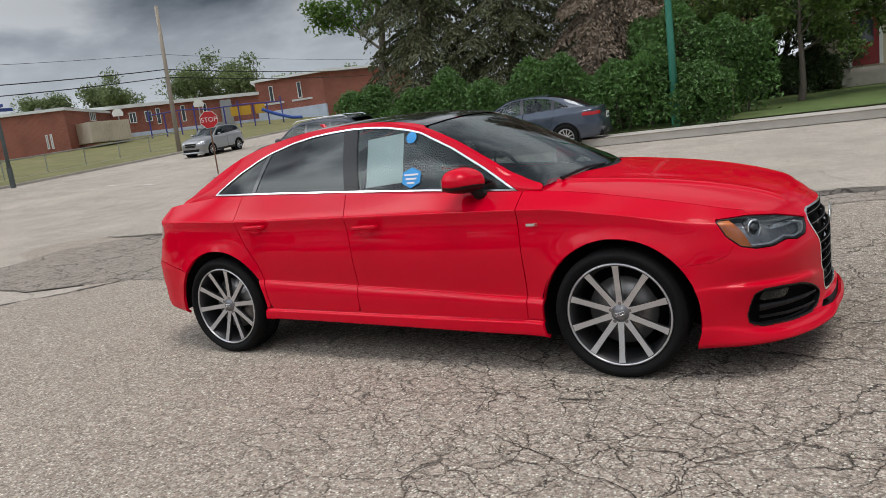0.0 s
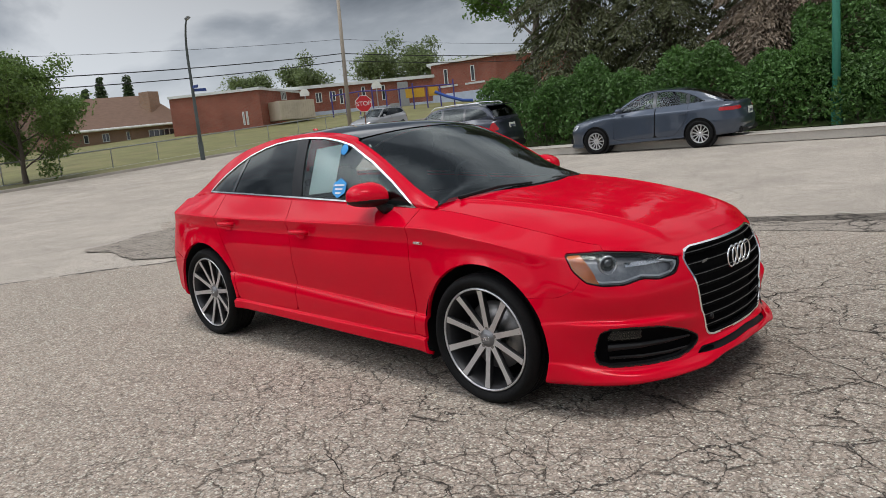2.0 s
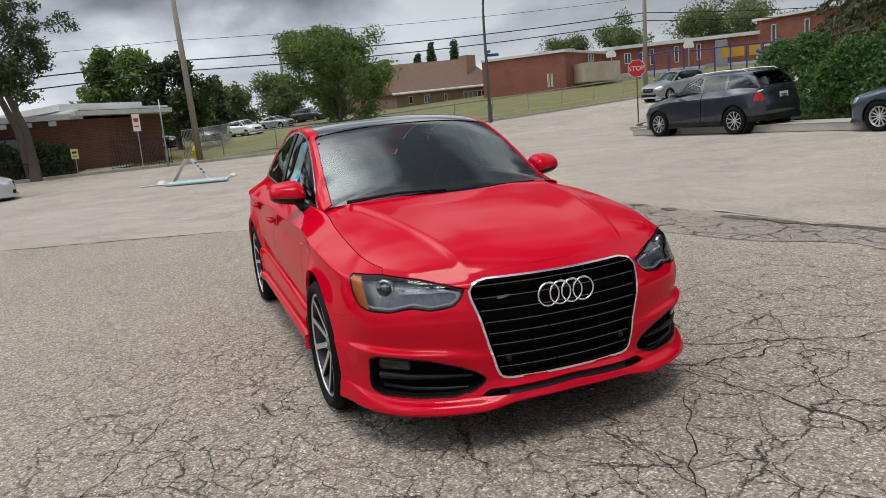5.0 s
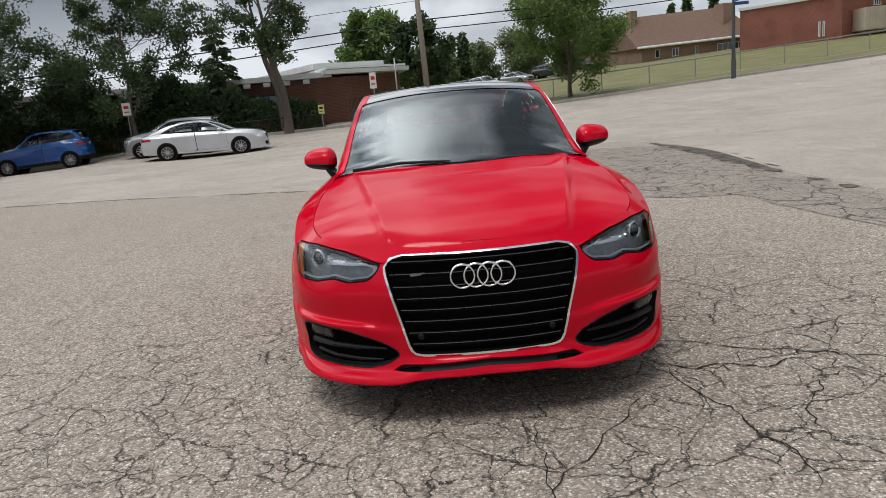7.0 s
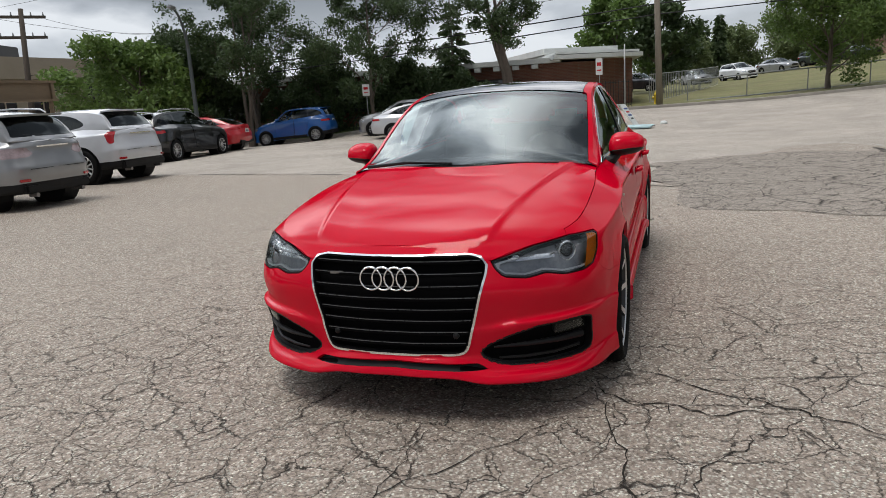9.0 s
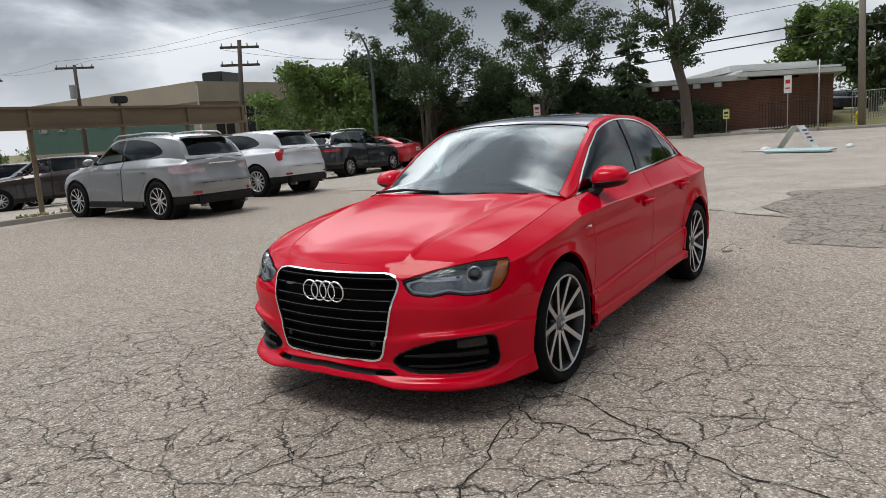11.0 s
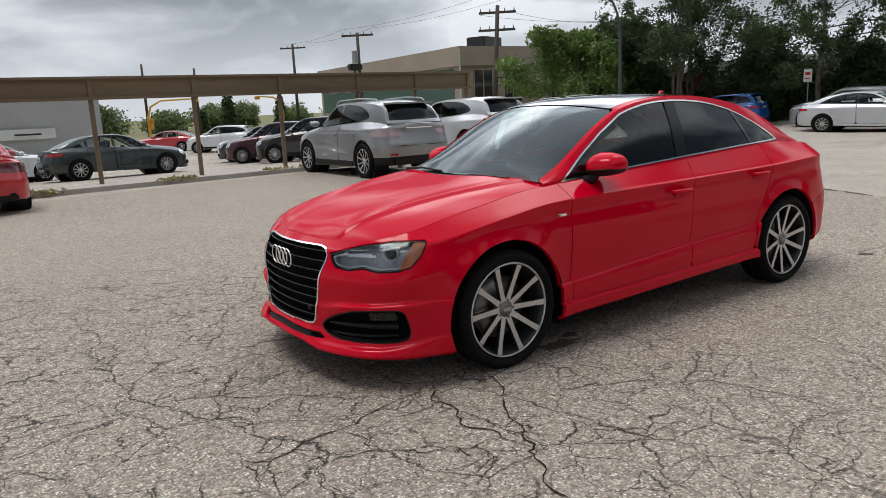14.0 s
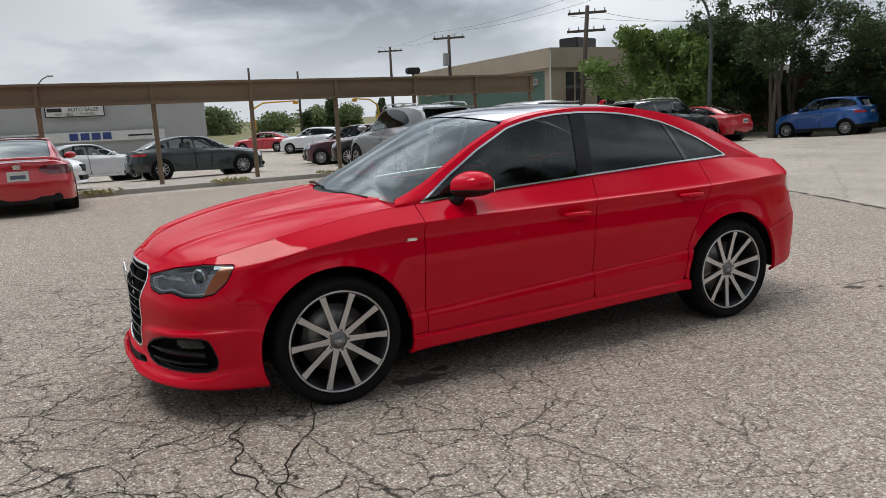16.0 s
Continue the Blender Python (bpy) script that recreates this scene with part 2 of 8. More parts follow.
    # crumbled, dirty shoulders of the cracks
    halo = math2("MULTIPLY", ranged(math2("DIVIDE", net.outputs["Distance"], gape), 0.0, crack_width * crack_scale * 2.2, 0.45, 0.0), ranged(broken.outputs["Fac"], 0.38, 0.58, 0.0, 1.0))
    c3 = math2("MULTIPLY", c3, ranged(broken.outputs["Fac"], 0.3, 0.5, 0.35, 1.0))
    crack = math2("MAXIMUM", math2("MAXIMUM", c1, c2), c3)
    craze = tex("ShaderNodeTexVoronoi", bent, Scale=crack_scale * 3.4)
    craze.feature = "DISTANCE_TO_EDGE"
    c4 = math2("MULTIPLY", ranged(craze.outputs["Distance"], 0.0, 0.05, 1.0, 0.0), ranged(stains.outputs["Fac"], 0.36, 0.62, 0.1, 0.75))
    knobs = tex("ShaderNodeTexNoise", obj, Scale=34.0, Detail=4.0, Roughness=0.7)
    swept = None
    if centre:
        # the fatigue cracks gather where heavy wheels stood, and thin out round it
        far = n.new("ShaderNodeVectorMath"); far.operation = "DISTANCE"
        l.new(shifted(patches.outputs["Color"], 3.0, obj), far.inputs[0])
        far.inputs[1].default_value = (centre[0] + 1.5, centre[1] + 1.5, 0)
        crack = math2("MULTIPLY", crack, ranged(far.outputs["Value"], 2.4, 4.8, 1.0, 0.32))
        swept = ranged(far.outputs["Value"], 1.6, 4.2, 0.0, 0.5)
        halo = math2("MULTIPLY", halo, ranged(far.outputs["Value"], 2.2, 4.6, 1.0, 0.15))
    seps = n.new("ShaderNodeSeparateXYZ")
    l.new(chips.outputs["Color"], seps.inputs[0])
    sepg = n.new("ShaderNodeSeparateXYZ")
    l.new(gravel.outputs["Color"], sepg.inputs[0])
    bright = math2("MULTIPLY", ranged(seps.outputs["X"], 0.42, 0.8, 0.0, 1.0), ranged(chips.outputs["Distance"], 0.25, 0.55, 1.0, 0.0))
    pebble = ranged(sepg.outputs["Y"], 0.55, 1.0, 0.0, 1.0)
    pits = ranged(sepg.outputs["Z"], 0.0, 0.4, 1.0, 0.0)
    tone = mixc(ranged(stains.outputs["Fac"], 0.3, 0.7, 0.0, 1.0), tuple(c * 0.70 for c in base), tuple(min(1, c * 1.25) for c in base))
    tone = mixc(ranged(patches.outputs["Fac"], 0.34, 0.66, 0.0, 0.5), tone, tuple(min(1, c * 1.55) for c in base))
    if swept is not None:
        # cleaner, paler surface away from the broken middle
        tone = mixc(math2("MULTIPLY", swept, ranged(patches.outputs["Fac"], 0.3, 0.6, 0.5, 1.0)), tone, tuple(min(1, c * 1.6) for c in base))
    tone = mixc(math2("MULTIPLY", pebble, wear * 0.7), tone, stone)
    tone = mixc(math2("MULTIPLY", pits, 0.95), tone, tuple(c * 0.28 for c in base))
    tone = mixc(math2("MULTIPLY", bright, wear), tone, tuple(min(1, c * 1.3) for c in stone))
    tone = mixc(ranged(grain.outputs["Fac"], 0.4, 0.66, 0.0, 0.6), tone, tuple(c * 0.5 for c in base))
    tone = mixc(ranged(knobs.outputs["Fac"], 0.36, 0.6, 0.62 * wear, 0.0), tone, tuple(c * 0.42 for c in base))
    tone = mixc(math2("MULTIPLY", c4, wear * 0.7), tone, tuple(c * 0.25 for c in base))
    tone = mixc(math2("MULTIPLY", halo, wear * 0.8), tone, tuple(c * 0.22 for c in base))
    tone = mixc(math2("MULTIPLY", crack, crack_dark), tone, (0.02, 0.017, 0.015))
    l.new(tone, b.inputs["Base Color"])
    b.inputs["Roughness"].default_value = 0.9
    b.inputs["Specular IOR Level"].default_value = 0.25
    height = math2("SUBTRACT", math2("ADD", math2("MULTIPLY", bright, 0.5), math2("MULTIPLY", pebble, 0.35)), math2("ADD", math2("MULTIPLY", crack, 2.0), math2("MULTIPLY", pits, 0.4)))
    bp = n.new("ShaderNodeBump")
    bp.inputs["Strength"].default_value, bp.inputs["Distance"].default_value = 0.8, 0.006
    l.new(height, bp.inputs["Height"])
    l.new(bp.outputs[0], b.inputs["Normal"])
    return m


M_LOT = asphalt("cracked_lot_asphalt", (0.375, 0.31, 0.253), (0.86, 0.77, 0.67), 5.2, 0.0030, 0.97, wear=0.95, centre=(3.1, 0.2))
M_PATCH = asphalt("broken_dark_asphalt", (0.375, 0.325, 0.273), (0.66, 0.59, 0.52), 3.6, 0.008, 0.97, wear=0.6)
M_GRAVEL = asphalt("loose_dark_gravel", (0.17, 0.148, 0.126), (0.38, 0.34, 0.295), 5.5, 0.012, 0.97, wear=0.5)
M_ROAD = asphalt("worn_road_surface", (0.49, 0.435, 0.372), (0.60, 0.55, 0.485), 0.5, 0.008, 0.22, wear=0.35)
M_CONC = mat("pale_concrete", (0.42, 0.39, 0.345), 0.9, vary=0.16, scale=1.6, fine=40, bump=0.004, dirt=0.5, dirt_color=(0.22, 0.2, 0.17))
M_KERB = mat("kerb_concrete", (0.36, 0.33, 0.29), 0.9, vary=0.2, scale=2.0, fine=30, bump=0.006, dirt=0.6, dirt_color=(0.16, 0.14, 0.12))
M_GRASS = mat("dry_lawn", (0.155, 0.15, 0.055), 0.95, vary=0.35, scale=0.5, fine=9, bump=0.03, dirt=0.75, dirt_color=(0.235, 0.19, 0.095))
M_RED = mat("red_car_paint", (0.60, 0.0006, 0.018), 0.5, metal=0.0, vary=0.03, scale=3, fine=500, coat=0.5, coat_rough=0.01, spec=0.0)
M_BLACK = mat("black_plastic", (0.006, 0.006, 0.0065), 0.5, vary=0.2, scale=8, fine=300, spec=0.3)
# black plastic deep in the openings, its shade put into the colour
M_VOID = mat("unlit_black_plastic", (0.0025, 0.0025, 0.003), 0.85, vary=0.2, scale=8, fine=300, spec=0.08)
M_PILLAR = mat("black_pillar_panel", (0.006, 0.006, 0.007), 0.22, vary=0.1, spec=0.35)
M_GLOSSBLACK = mat("gloss_black_panel", (0.008, 0.008, 0.009), 0.08, vary=0.1, coat=1.0)
M_ROOF = mat("black_roof_glass", (0.012, 0.013, 0.015), 0.05, vary=0.1, coat=1.0, coat_rough=0.01)
M_RUBBER = mat("tyre_rubber", (0.006, 0.006, 0.0063), 0.75, vary=0.25, scale=10, fine=90, bump=0.0006, spec=0.15)
M_CHROME = mat("bright_chrome", (0.9, 0.9, 0.9), 0.17, metal=1.0, vary=0.03)
M_MACH = mat("machined_alloy", (0.64, 0.64, 0.65), 0.32, metal=0.85, vary=0.05, scale=14, fine=220)
M_RIMDARK = mat("dark_grey_alloy", (0.05, 0.05, 0.053), 0.42, metal=0.6, vary=0.12, scale=10)
M_HUB = mat("grey_hub_alloy", (0.20, 0.20, 0.205), 0.4, metal=0.6, vary=0.1, scale=10)
M_STEEL = mat("brake_steel", (0.26, 0.25, 0.245), 0.4, metal=0.8, vary=0.2, scale=20, fine=150)
M_GLASS_DARK = glass("tinted_car_glass", (0.045, 0.05, 0.05), 1.0, ior=1.6)
M_GLASS_WIND = glass("windscreen_glass", (0.48, 0.53, 0.52), 1.0, ior=1.8, rough=0.0)
M_GLASS_CLEAR = glass("clear_car_glass", (0.74, 0.78, 0.77), 1.0, ior=1.55)
M_GLASS_SIDE = glass("lightly_tinted_glass", (0.40, 0.45, 0.45), 1.0, ior=1.6)
M_LENS = glass("clear_lens", (0.95, 0.96, 0.97), 1.0, ior=1.5)
M_LAMP = mat("lamp_reflector", (0.72, 0.74, 0.77), 0.25, metal=0.8, vary=0.1, scale=20)
M_LAMPDARK = mat("lamp_housing", (0.33, 0.34, 0.36), 0.34, metal=0.5, vary=0.25, scale=20)
M_SLAT = mat("dark_slat_edge", (0.16, 0.16, 0.165), 0.3, metal=0.7, vary=0.1)
M_DRL = mat("milky_light_guide", (0.80, 0.82, 0.84), 0.2, vary=0.04, coat=0.6)
M_AMBER = mat("amber_lens", (0.75, 0.2, 0.015), 0.18, vary=0.08, scale=30, coat=1.0)
M_REDLENS = mat("red_lens", (0.42, 0.008, 0.012), 0.15, vary=0.1, scale=30, coat=1.0)
M_CABIN = mat("dark_cabin_trim", (0.018, 0.018, 0.019), 0.8, vary=0.15, scale=9, fine=120)
M_PAPER = mat("pale_window_sheet", (0.82, 0.95, 0.93), 0.7, vary=0.04)
M_BLUE = mat("blue_sticker", (0.03, 0.30, 0.68), 0.5, vary=0.05)
M_WHITE = mat("white_paint", (0.75, 0.75, 0.72), 0.55, vary=0.07, scale=3, dirt=0.2)
M_PLATE = mat("number_plate", (0.6, 0.62, 0.58), 0.5, vary=0.06)

# ---- mesh helpers ----
def smooth(knots, t):
    """Values at t of a monotone cubic through the knots (t, value, ...)."""
    k = np.array(knots, float)
    t = np.atleast_1d(np.asarray(t, float))
    x, y = k[:, 0], k[:, 1:]
    h = np.diff(x)
    d = np.diff(y, axis=0) / h[:, None]
    s = np.zeros_like(y)
    s[0], s[-1] = d[0], d[-1]
    for i in range(1, len(x) - 1):
        w1, w2 = 2 * h[i] + h[i - 1], h[i] + 2 * h[i - 1]
        same = d[i - 1] * d[i] > 0
        s[i][same] = (w1 + w2) / (w1 / d[i - 1][same] + w2 / d[i][same])
    t = np.clip(t, x[0], x[-1])
    i = np.clip(np.searchsorted(x, t, side="right") - 1, 0, len(x) - 2)
    u = ((t - x[i]) / h[i])[:, None]
    hh = h[i][:, None]
    return (2 * u**3 - 3 * u**2 + 1) * y[i] + (u**3 - 2 * u**2 + u) * hh * s[i] + (3 * u**2 - 2 * u**3) * y[i + 1] + (u**3 - u**2) * hh * s[i + 1]


def link(name, verts, faces, material, parent=None, label="", soft=True):
    me = bpy.data.meshes.new(name)
    me.from_pydata([tuple(map(float, v)) for v in verts], [], [tuple(map(int, f)) for f in faces])
    me.materials.append(material)
    if soft:
        me.polygons.foreach_set("use_smooth", [True] * len(me.polygons))
    me.update()
    ob = new(name, me)
    if parent is not None:
        ob.parent = parent
    if label:
        ob["label"] = label
    return ob


def part(name, bm, material, parent=None, label="", soft=False):
    """Links a bmesh as one mesh object."""
    me = bpy.data.meshes.new(name)
    bm.to_mesh(me)
    bm.free()
    me.materials.append(material)
    if soft:
        me.polygons.foreach_set("use_smooth", [True] * len(me.polygons))
    ob = new(name, me)
    if parent is not None:
        ob.parent = parent
    if label:
        ob["label"] = label
    return ob


def empty(name, m=None):
    ob = new(name)
    ob.empty_display_size = 0.2
    if m is not None:
        ob.matrix_basis = m
    return ob


def boxes(*specs, bevel=0.0):
    """A bmesh of boxes (centre, size, turn about z in degrees), edges bevelled."""
    bm = bmesh.new()
    for spec in specs:
        c, s = spec[0], spec[1]
        m = Matrix.Translation(c) @ (spec[2] if len(spec) > 2 and isinstance(spec[2], Matrix) else Matrix.Rotation(radians(spec[2] if len(spec) > 2 else 0), 4, "Z")) @ Matrix.Diagonal((*s, 1))
        bmesh.ops.create_cube(bm, size=1, matrix=m)
    if bevel:
        bmesh.ops.bevel(bm, geom=bm.edges[:], offset=bevel, segments=2, affect="EDGES", clamp_overlap=True)
    return bm


def tube(path, radius, sides=8, caps=True):
    """A bmesh tube along the points; radius is one value or one for each point."""
    pts = [Vector(p) for p in path]
    rad = radius if isinstance(radius, (list, tuple)) else [radius] * len(pts)
    bm = bmesh.new()
    rings = []
    side = None
    for i, p in enumerate(pts):
        d = (pts[min(i + 1, len(pts) - 1)] - pts[max(i - 1, 0)]).normalized()
        if side is None:
            side = d.orthogonal().normalized()
        side = (side - d * side.dot(d)).normalized()
        up = d.cross(side)
        rings.append([bm.verts.new(p + (side * math.cos(a) + up * math.sin(a)) * rad[i]) for a in (2 * math.pi * k / sides for k in range(sides))])
    for a, b in zip(rings, rings[1:]):
        for k in range(sides):
            bm.faces.new((a[k], a[(k + 1) % sides], b[(k + 1) % sides], b[k]))
    if caps:
        bm.faces.new(rings[0][::-1])
        bm.faces.new(rings[-1])
    return bm


def merge(bm, other, m=None):
    """Adds a bmesh to another, and frees it."""
    me = bpy.data.meshes.new("tmp")
    other.to_mesh(me)
    other.free()
    if m is not None:
        me.transform(m)
    bm.from_mesh(me)
    bpy.data.meshes.remove(me)
    return bm


def lathe(profile, sides=48, axis="Y"):
    """Turns (radius, height) points about an axis. Returns verts, faces."""
    v, f = [], []
    n = len(profile)
    for k in range(sides):
        a = 2 * math.pi * k / sides
        for r, h in profile:
            v.append((r * math.cos(a), h, r * math.sin(a)) if axis == "Y" else (r * math.cos(a), r * math.sin(a), h))
    for k in range(sides):
        j = (k + 1) % sides
        for i in range(n - 1):
            f.append((k * n + i, k * n + i + 1, j * n + i + 1, j * n + i))
    return v, f


def prism(poly, depth, m=None):
    """A bmesh: the polygon (x, z) pushed from y = 0 to y = depth."""
    bm = bmesh.new()
    a = [bm.verts.new((x, 0, z)) for x, z in poly]
    b = [bm.verts.new((x, depth, z)) for x, z in poly]
    bm.faces.new(a)
    bm.faces.new(b[::-1])
    for i in range(len(poly)):
        j = (i + 1) % len(poly)
        bm.faces.new((a[j], a[i], b[i], b[j]))
    bmesh.ops.recalc_face_normals(bm, faces=bm.faces[:])
    if m is not None:
        bm.transform(m)
    return bm


def grid_faces(nu, nv, flip=False):
    f = []
    for i in range(nu - 1):
        for j in range(nv - 1):
            q = (i * nv + j, (i + 1) * nv + j, (i + 1) * nv + j + 1, i * nv + j + 1)
            f.append(q[::-1] if flip else q)
    return f


def inside(poly, p):
    """Signed distance to a closed polygon, positive inside."""
    poly = np.array(poly, float)
    p = np.asarray(p, float)
    a, b = poly, np.roll(poly, -1, axis=0)
    best = np.full(len(p), 1e9)
    odd = np.zeros(len(p), bool)
    for (ax, ay), (bx, by) in zip(a, b):
        dx, dy = bx - ax, by - ay
        t = np.clip(((p[:, 0] - ax) * dx + (p[:, 1] - ay) * dy) / max(dx * dx + dy * dy, 1e-12), 0, 1)
        best = np.minimum(best, np.hypot(p[:, 0] - ax - t * dx, p[:, 1] - ay - t * dy))
        cross = (ay > p[:, 1]) != (by > p[:, 1])
        with np.errstate(divide="ignore", invalid="ignore"):
            xi = ax + (p[:, 1] - ay) * dx / (dy if dy else 1e-12)
        odd ^= cross & (p[:, 0] < xi)
    return np.where(odd, best, -best)


def clip(v, f, val):
    """Keeps the part of a mesh where val >= 0, cut cleanly along val = 0."""
    v = np.asarray(v, float)
    val = np.asarray(val, float)
    keep, verts, faces, cut = {}, [], [], {}

    def old(i):
        if i not in keep:
            keep[i] = len(verts)
            verts.append(v[i])
        return keep[i]

    pos = val >= 0
    for q in f:
        s = [pos[i] for i in q]
        if all(s):
            faces.append([old(i) for i in q])
        elif any(s):
            out = []
            for k, i in enumerate(q):
                j = q[(k + 1) % len(q)]
                if pos[i]:
                    out.append(old(i))
                if pos[i] != pos[j]:
                    e = (min(i, j), max(i, j))
                    if e not in cut:
                        t = val[i] / (val[i] - val[j])
                        cut[e] = len(verts)
                        verts.append(v[i] + (v[j] - v[i]) * t)
                    out.append(cut[e])
            if len(out) >= 3:
                faces.append(out)
    return np.array(verts).reshape(-1, 3), faces


def normals(v, f):
    n = np.zeros_like(v)
    for q in f:
        a, b, c = v[q[0]], v[q[1]], v[q[2]]
        w = np.cross(b - a, c - a)
        for i in q:
            n[i] += w
    ln = np.linalg.norm(n, axis=1)
    return n / np.maximum(ln, 1e-12)[:, None]


def shell(v, f, depth, push=0.0):
    """Moves a skin out by push, and turns its open edges inward by depth, so that it reads as a sheet with thickness."""
    v = np.asarray(v, float)
    if not len(f):
        return v, f
    n = normals(v, f)
    v = v + n * push
    count = {}
    for q in f:
        for k in range(len(q)):
            e = (q[k], q[(k + 1) % len(q)])
            count[e] = count.get(e, 0) + 1
    verts, faces, made = list(v), [list(q) for q in f], {}

    def pair(i):
        if i not in made:
            made[i] = (len(verts), len(verts) + 1)
            verts.append(v[i])
            verts.append(v[i] - n[i] * depth)
        return made[i]

    for (a, b), c in count.items():
        if (b, a) not in count:
            a0, a1 = pair(a)
            b0, b1 = pair(b)
            faces.append([b0, a0, a1, b1])
    return np.array(verts), faces


def flipped(f):
    return [list(q)[::-1] for q in f]


def mirrored(v):
    v = np.array(v, float)
    v[:, 1] *= -1
    return v

# ---- ground ----
def lie(x, y):
    """Height of the land: level lot, rising toward the school, dipping past the display row."""
    x, y = np.clip(x, -110, 60), np.clip(y, -60, 80)
    a, b = np.maximum(0, -x - 18), np.maximum(0, y - 5)
    side = np.clip(1 + (np.minimum(y, -12) + 12) * .03, .3, 1)
    return .036 * b + .02 * a * side + .0008 * np.maximum(0, y) * a - .045 * np.clip(-y - 12, 0, 20) - .33 * np.exp(-((x + 24) ** 2 / 16 + (y + 9) ** 2 / 20)) - .28 * np.exp(-((x + 27) ** 2 / 14 + (y + 17) ** 2 / 14))


def hgt(x, y):
    return float(lie(np.array(float(x)), np.array(float(y))))


def sheet(name, poly, cell, off, material, label, category, thick=0.0, kind="structure"):
    """A paved or planted surface that follows the land inside the outline."""
    p = np.array(poly, float)
    lo, hi = p.min(0), p.max(0)
    nx, ny = [max(2, int((h - l) / cell) + 2) for l, h in zip(lo, hi)]
    gx, gy = np.meshgrid(np.linspace(lo[0] - .01, hi[0] + .01, nx), np.linspace(lo[1] - .01, hi[1] + .01, ny), indexing="ij")
    v = np.column_stack([gx.ravel(), gy.ravel(), np.zeros(gx.size)])
    v, f = clip(v, grid_faces(nx, ny), inside(poly, v[:, :2]))
    v[:, 2] = lie(v[:, 0], v[:, 1]) + off
    if thick:
        v, f = shell(v, f, thick)
    return tagged(link(name, v, f, material, soft=not thick), label, category, kind=kind)


def bend(points, n=8):
    """A smooth outline through the points."""
    p = np.array(points, float)
    k = np.column_stack([np.arange(len(p)), p])
    return [tuple(q) for q in smooth(k, np.linspace(0, len(p) - 1, (len(p) - 1) * n + 1))]


# land to the horizon, coarse far off, fine near by
ax = np.unique(np.concatenate([np.linspace(-1500, -120, 16), np.linspace(-120, 70, 96), np.linspace(70, 1500, 16)]))
ay = np.unique(np.concatenate([np.linspace(-1500, -70, 16), np.linspace(-70, 90, 81), np.linspace(90, 1500, 16)]))
gx, gy = np.meshgrid(ax, ay, indexing="ij")
land = np.column_stack([gx.ravel(), gy.ravel(), lie(gx.ravel(), gy.ravel()) - .06])
tagged(link("ground", land, grid_faces(len(ax), len(ay)), M_GRASS), "dry patchy grass land reaching the horizon", "ground", kind="structure")

KERB_FAR = [(-42, 62), (-35.2, 24), (-33.4, 10), (-32.2, 2), (-30.6, -5.6), (-28.6, -14), (-27.0, -24), (-25.2, -36), (-20, -70)]
KERB_A = [(40, 18.6), (20, 16.8), (2.3, 15.2), (-5, 14.95), (-12, 14.6), (-15.5, 14.4), (-17.8, 14.9), (-19.2, 16.4), (-19.9, 19), (-23.5, 40), (-27, 62)]
road = KERB_FAR + [(-4, -72), (70, -72), (70, 18.6)] + KERB_A
sheet("road", road, 1.5, -.004, M_ROAD, "worn grey street paving with patched seams", "road")
lot_edge = [(30, -11), (2.2, -11.4), (-3.6, -12.2), (-9, -11), (-8.3, -7), (-7.0, -3), (-6.3, -1.2), (-5.7, 0), (-5.3, .55), (-5.1, 1.0), (-7.4, 1.6), (-10.6, 3.0), (-11.2, 4.2), (-9.6, 4.72), (-7.6, 4.78), (-4.1, 4.45), (-1.5, 4.5), (.3, 4.85), (2.4, 5.35), (6, 5.6), (30, 7)]
sheet("parking_lot", lot_edge, .6, .006, M_LOT, "cracked weathered asphalt of the car lot", "pavement")
ragged = random.Random(8)
worn = bend([(-8.3, .6), (-8.9, 1.9), (-9.6, 3.4), (-9.0, 4.4), (-8.2, 4.6), (-4.2, 4.3), (-1.5, 4.35), (.4, 4.7), (2.4, 5.2), (3.6, 5.3), (2.6, 4.5), (1.2, 4.0), (-.2, 3.7), (-1.1, 3.3), (-2.7, 3.2), (-2.85, 2.8), (-3.1, 2.2), (-3.3, 1.15), (-4.4, 1.2), (-5.1, 1.1), (-6.2, .6), (-8.3, .6)], 7)
sheet("asphalt_patch", [(x + ragged.uniform(-.22, .22), y + ragged.uniform(-.16, .16)) for x, y in worn[:-1]], .3, .011, M_PATCH, "crumbling broken asphalt patch along the street seam", "pavement")
edge_line = bend([(-10.0, 4.45), (-7.6, 4.74), (-4.1, 4.42), (-1.5, 4.46), (.3, 4.8), (2.4, 5.3), (5.5, 5.5)], 22)
deep = [.03 + .26 * max(0, math.sin(i * .083 - .4)) ** 1.5 + ragged.uniform(0, .22) for i in range(len(edge_line))]
sheet("gravel_strip", edge_line + [(x, y - d) for (x, y), d in zip(edge_line[::-1], deep[::-1])], .15, .0155, M_GRAVEL, "loose dark gravel along the street seam", "pavement")
# dark crack where the lot meets the street on the other side
crack_line = bend([(-8.7, -9.5), (-8.3, -7), (-7.0, -3), (-6.3, -1.2), (-5.7, 0), (-5.3, .55), (-5.1, 1.05), (-4.4, 1.15), (-3.3, 1.1), (-2.4, .75)], 24)
wide = [.010 + .018 * abs(math.sin(i * .31)) + ragged.uniform(0, .03) for i in range(len(crack_line))]
crack_line = [(x + ragged.uniform(-.03, .03), y + ragged.uniform(-.03, .03)) for x, y in crack_line]
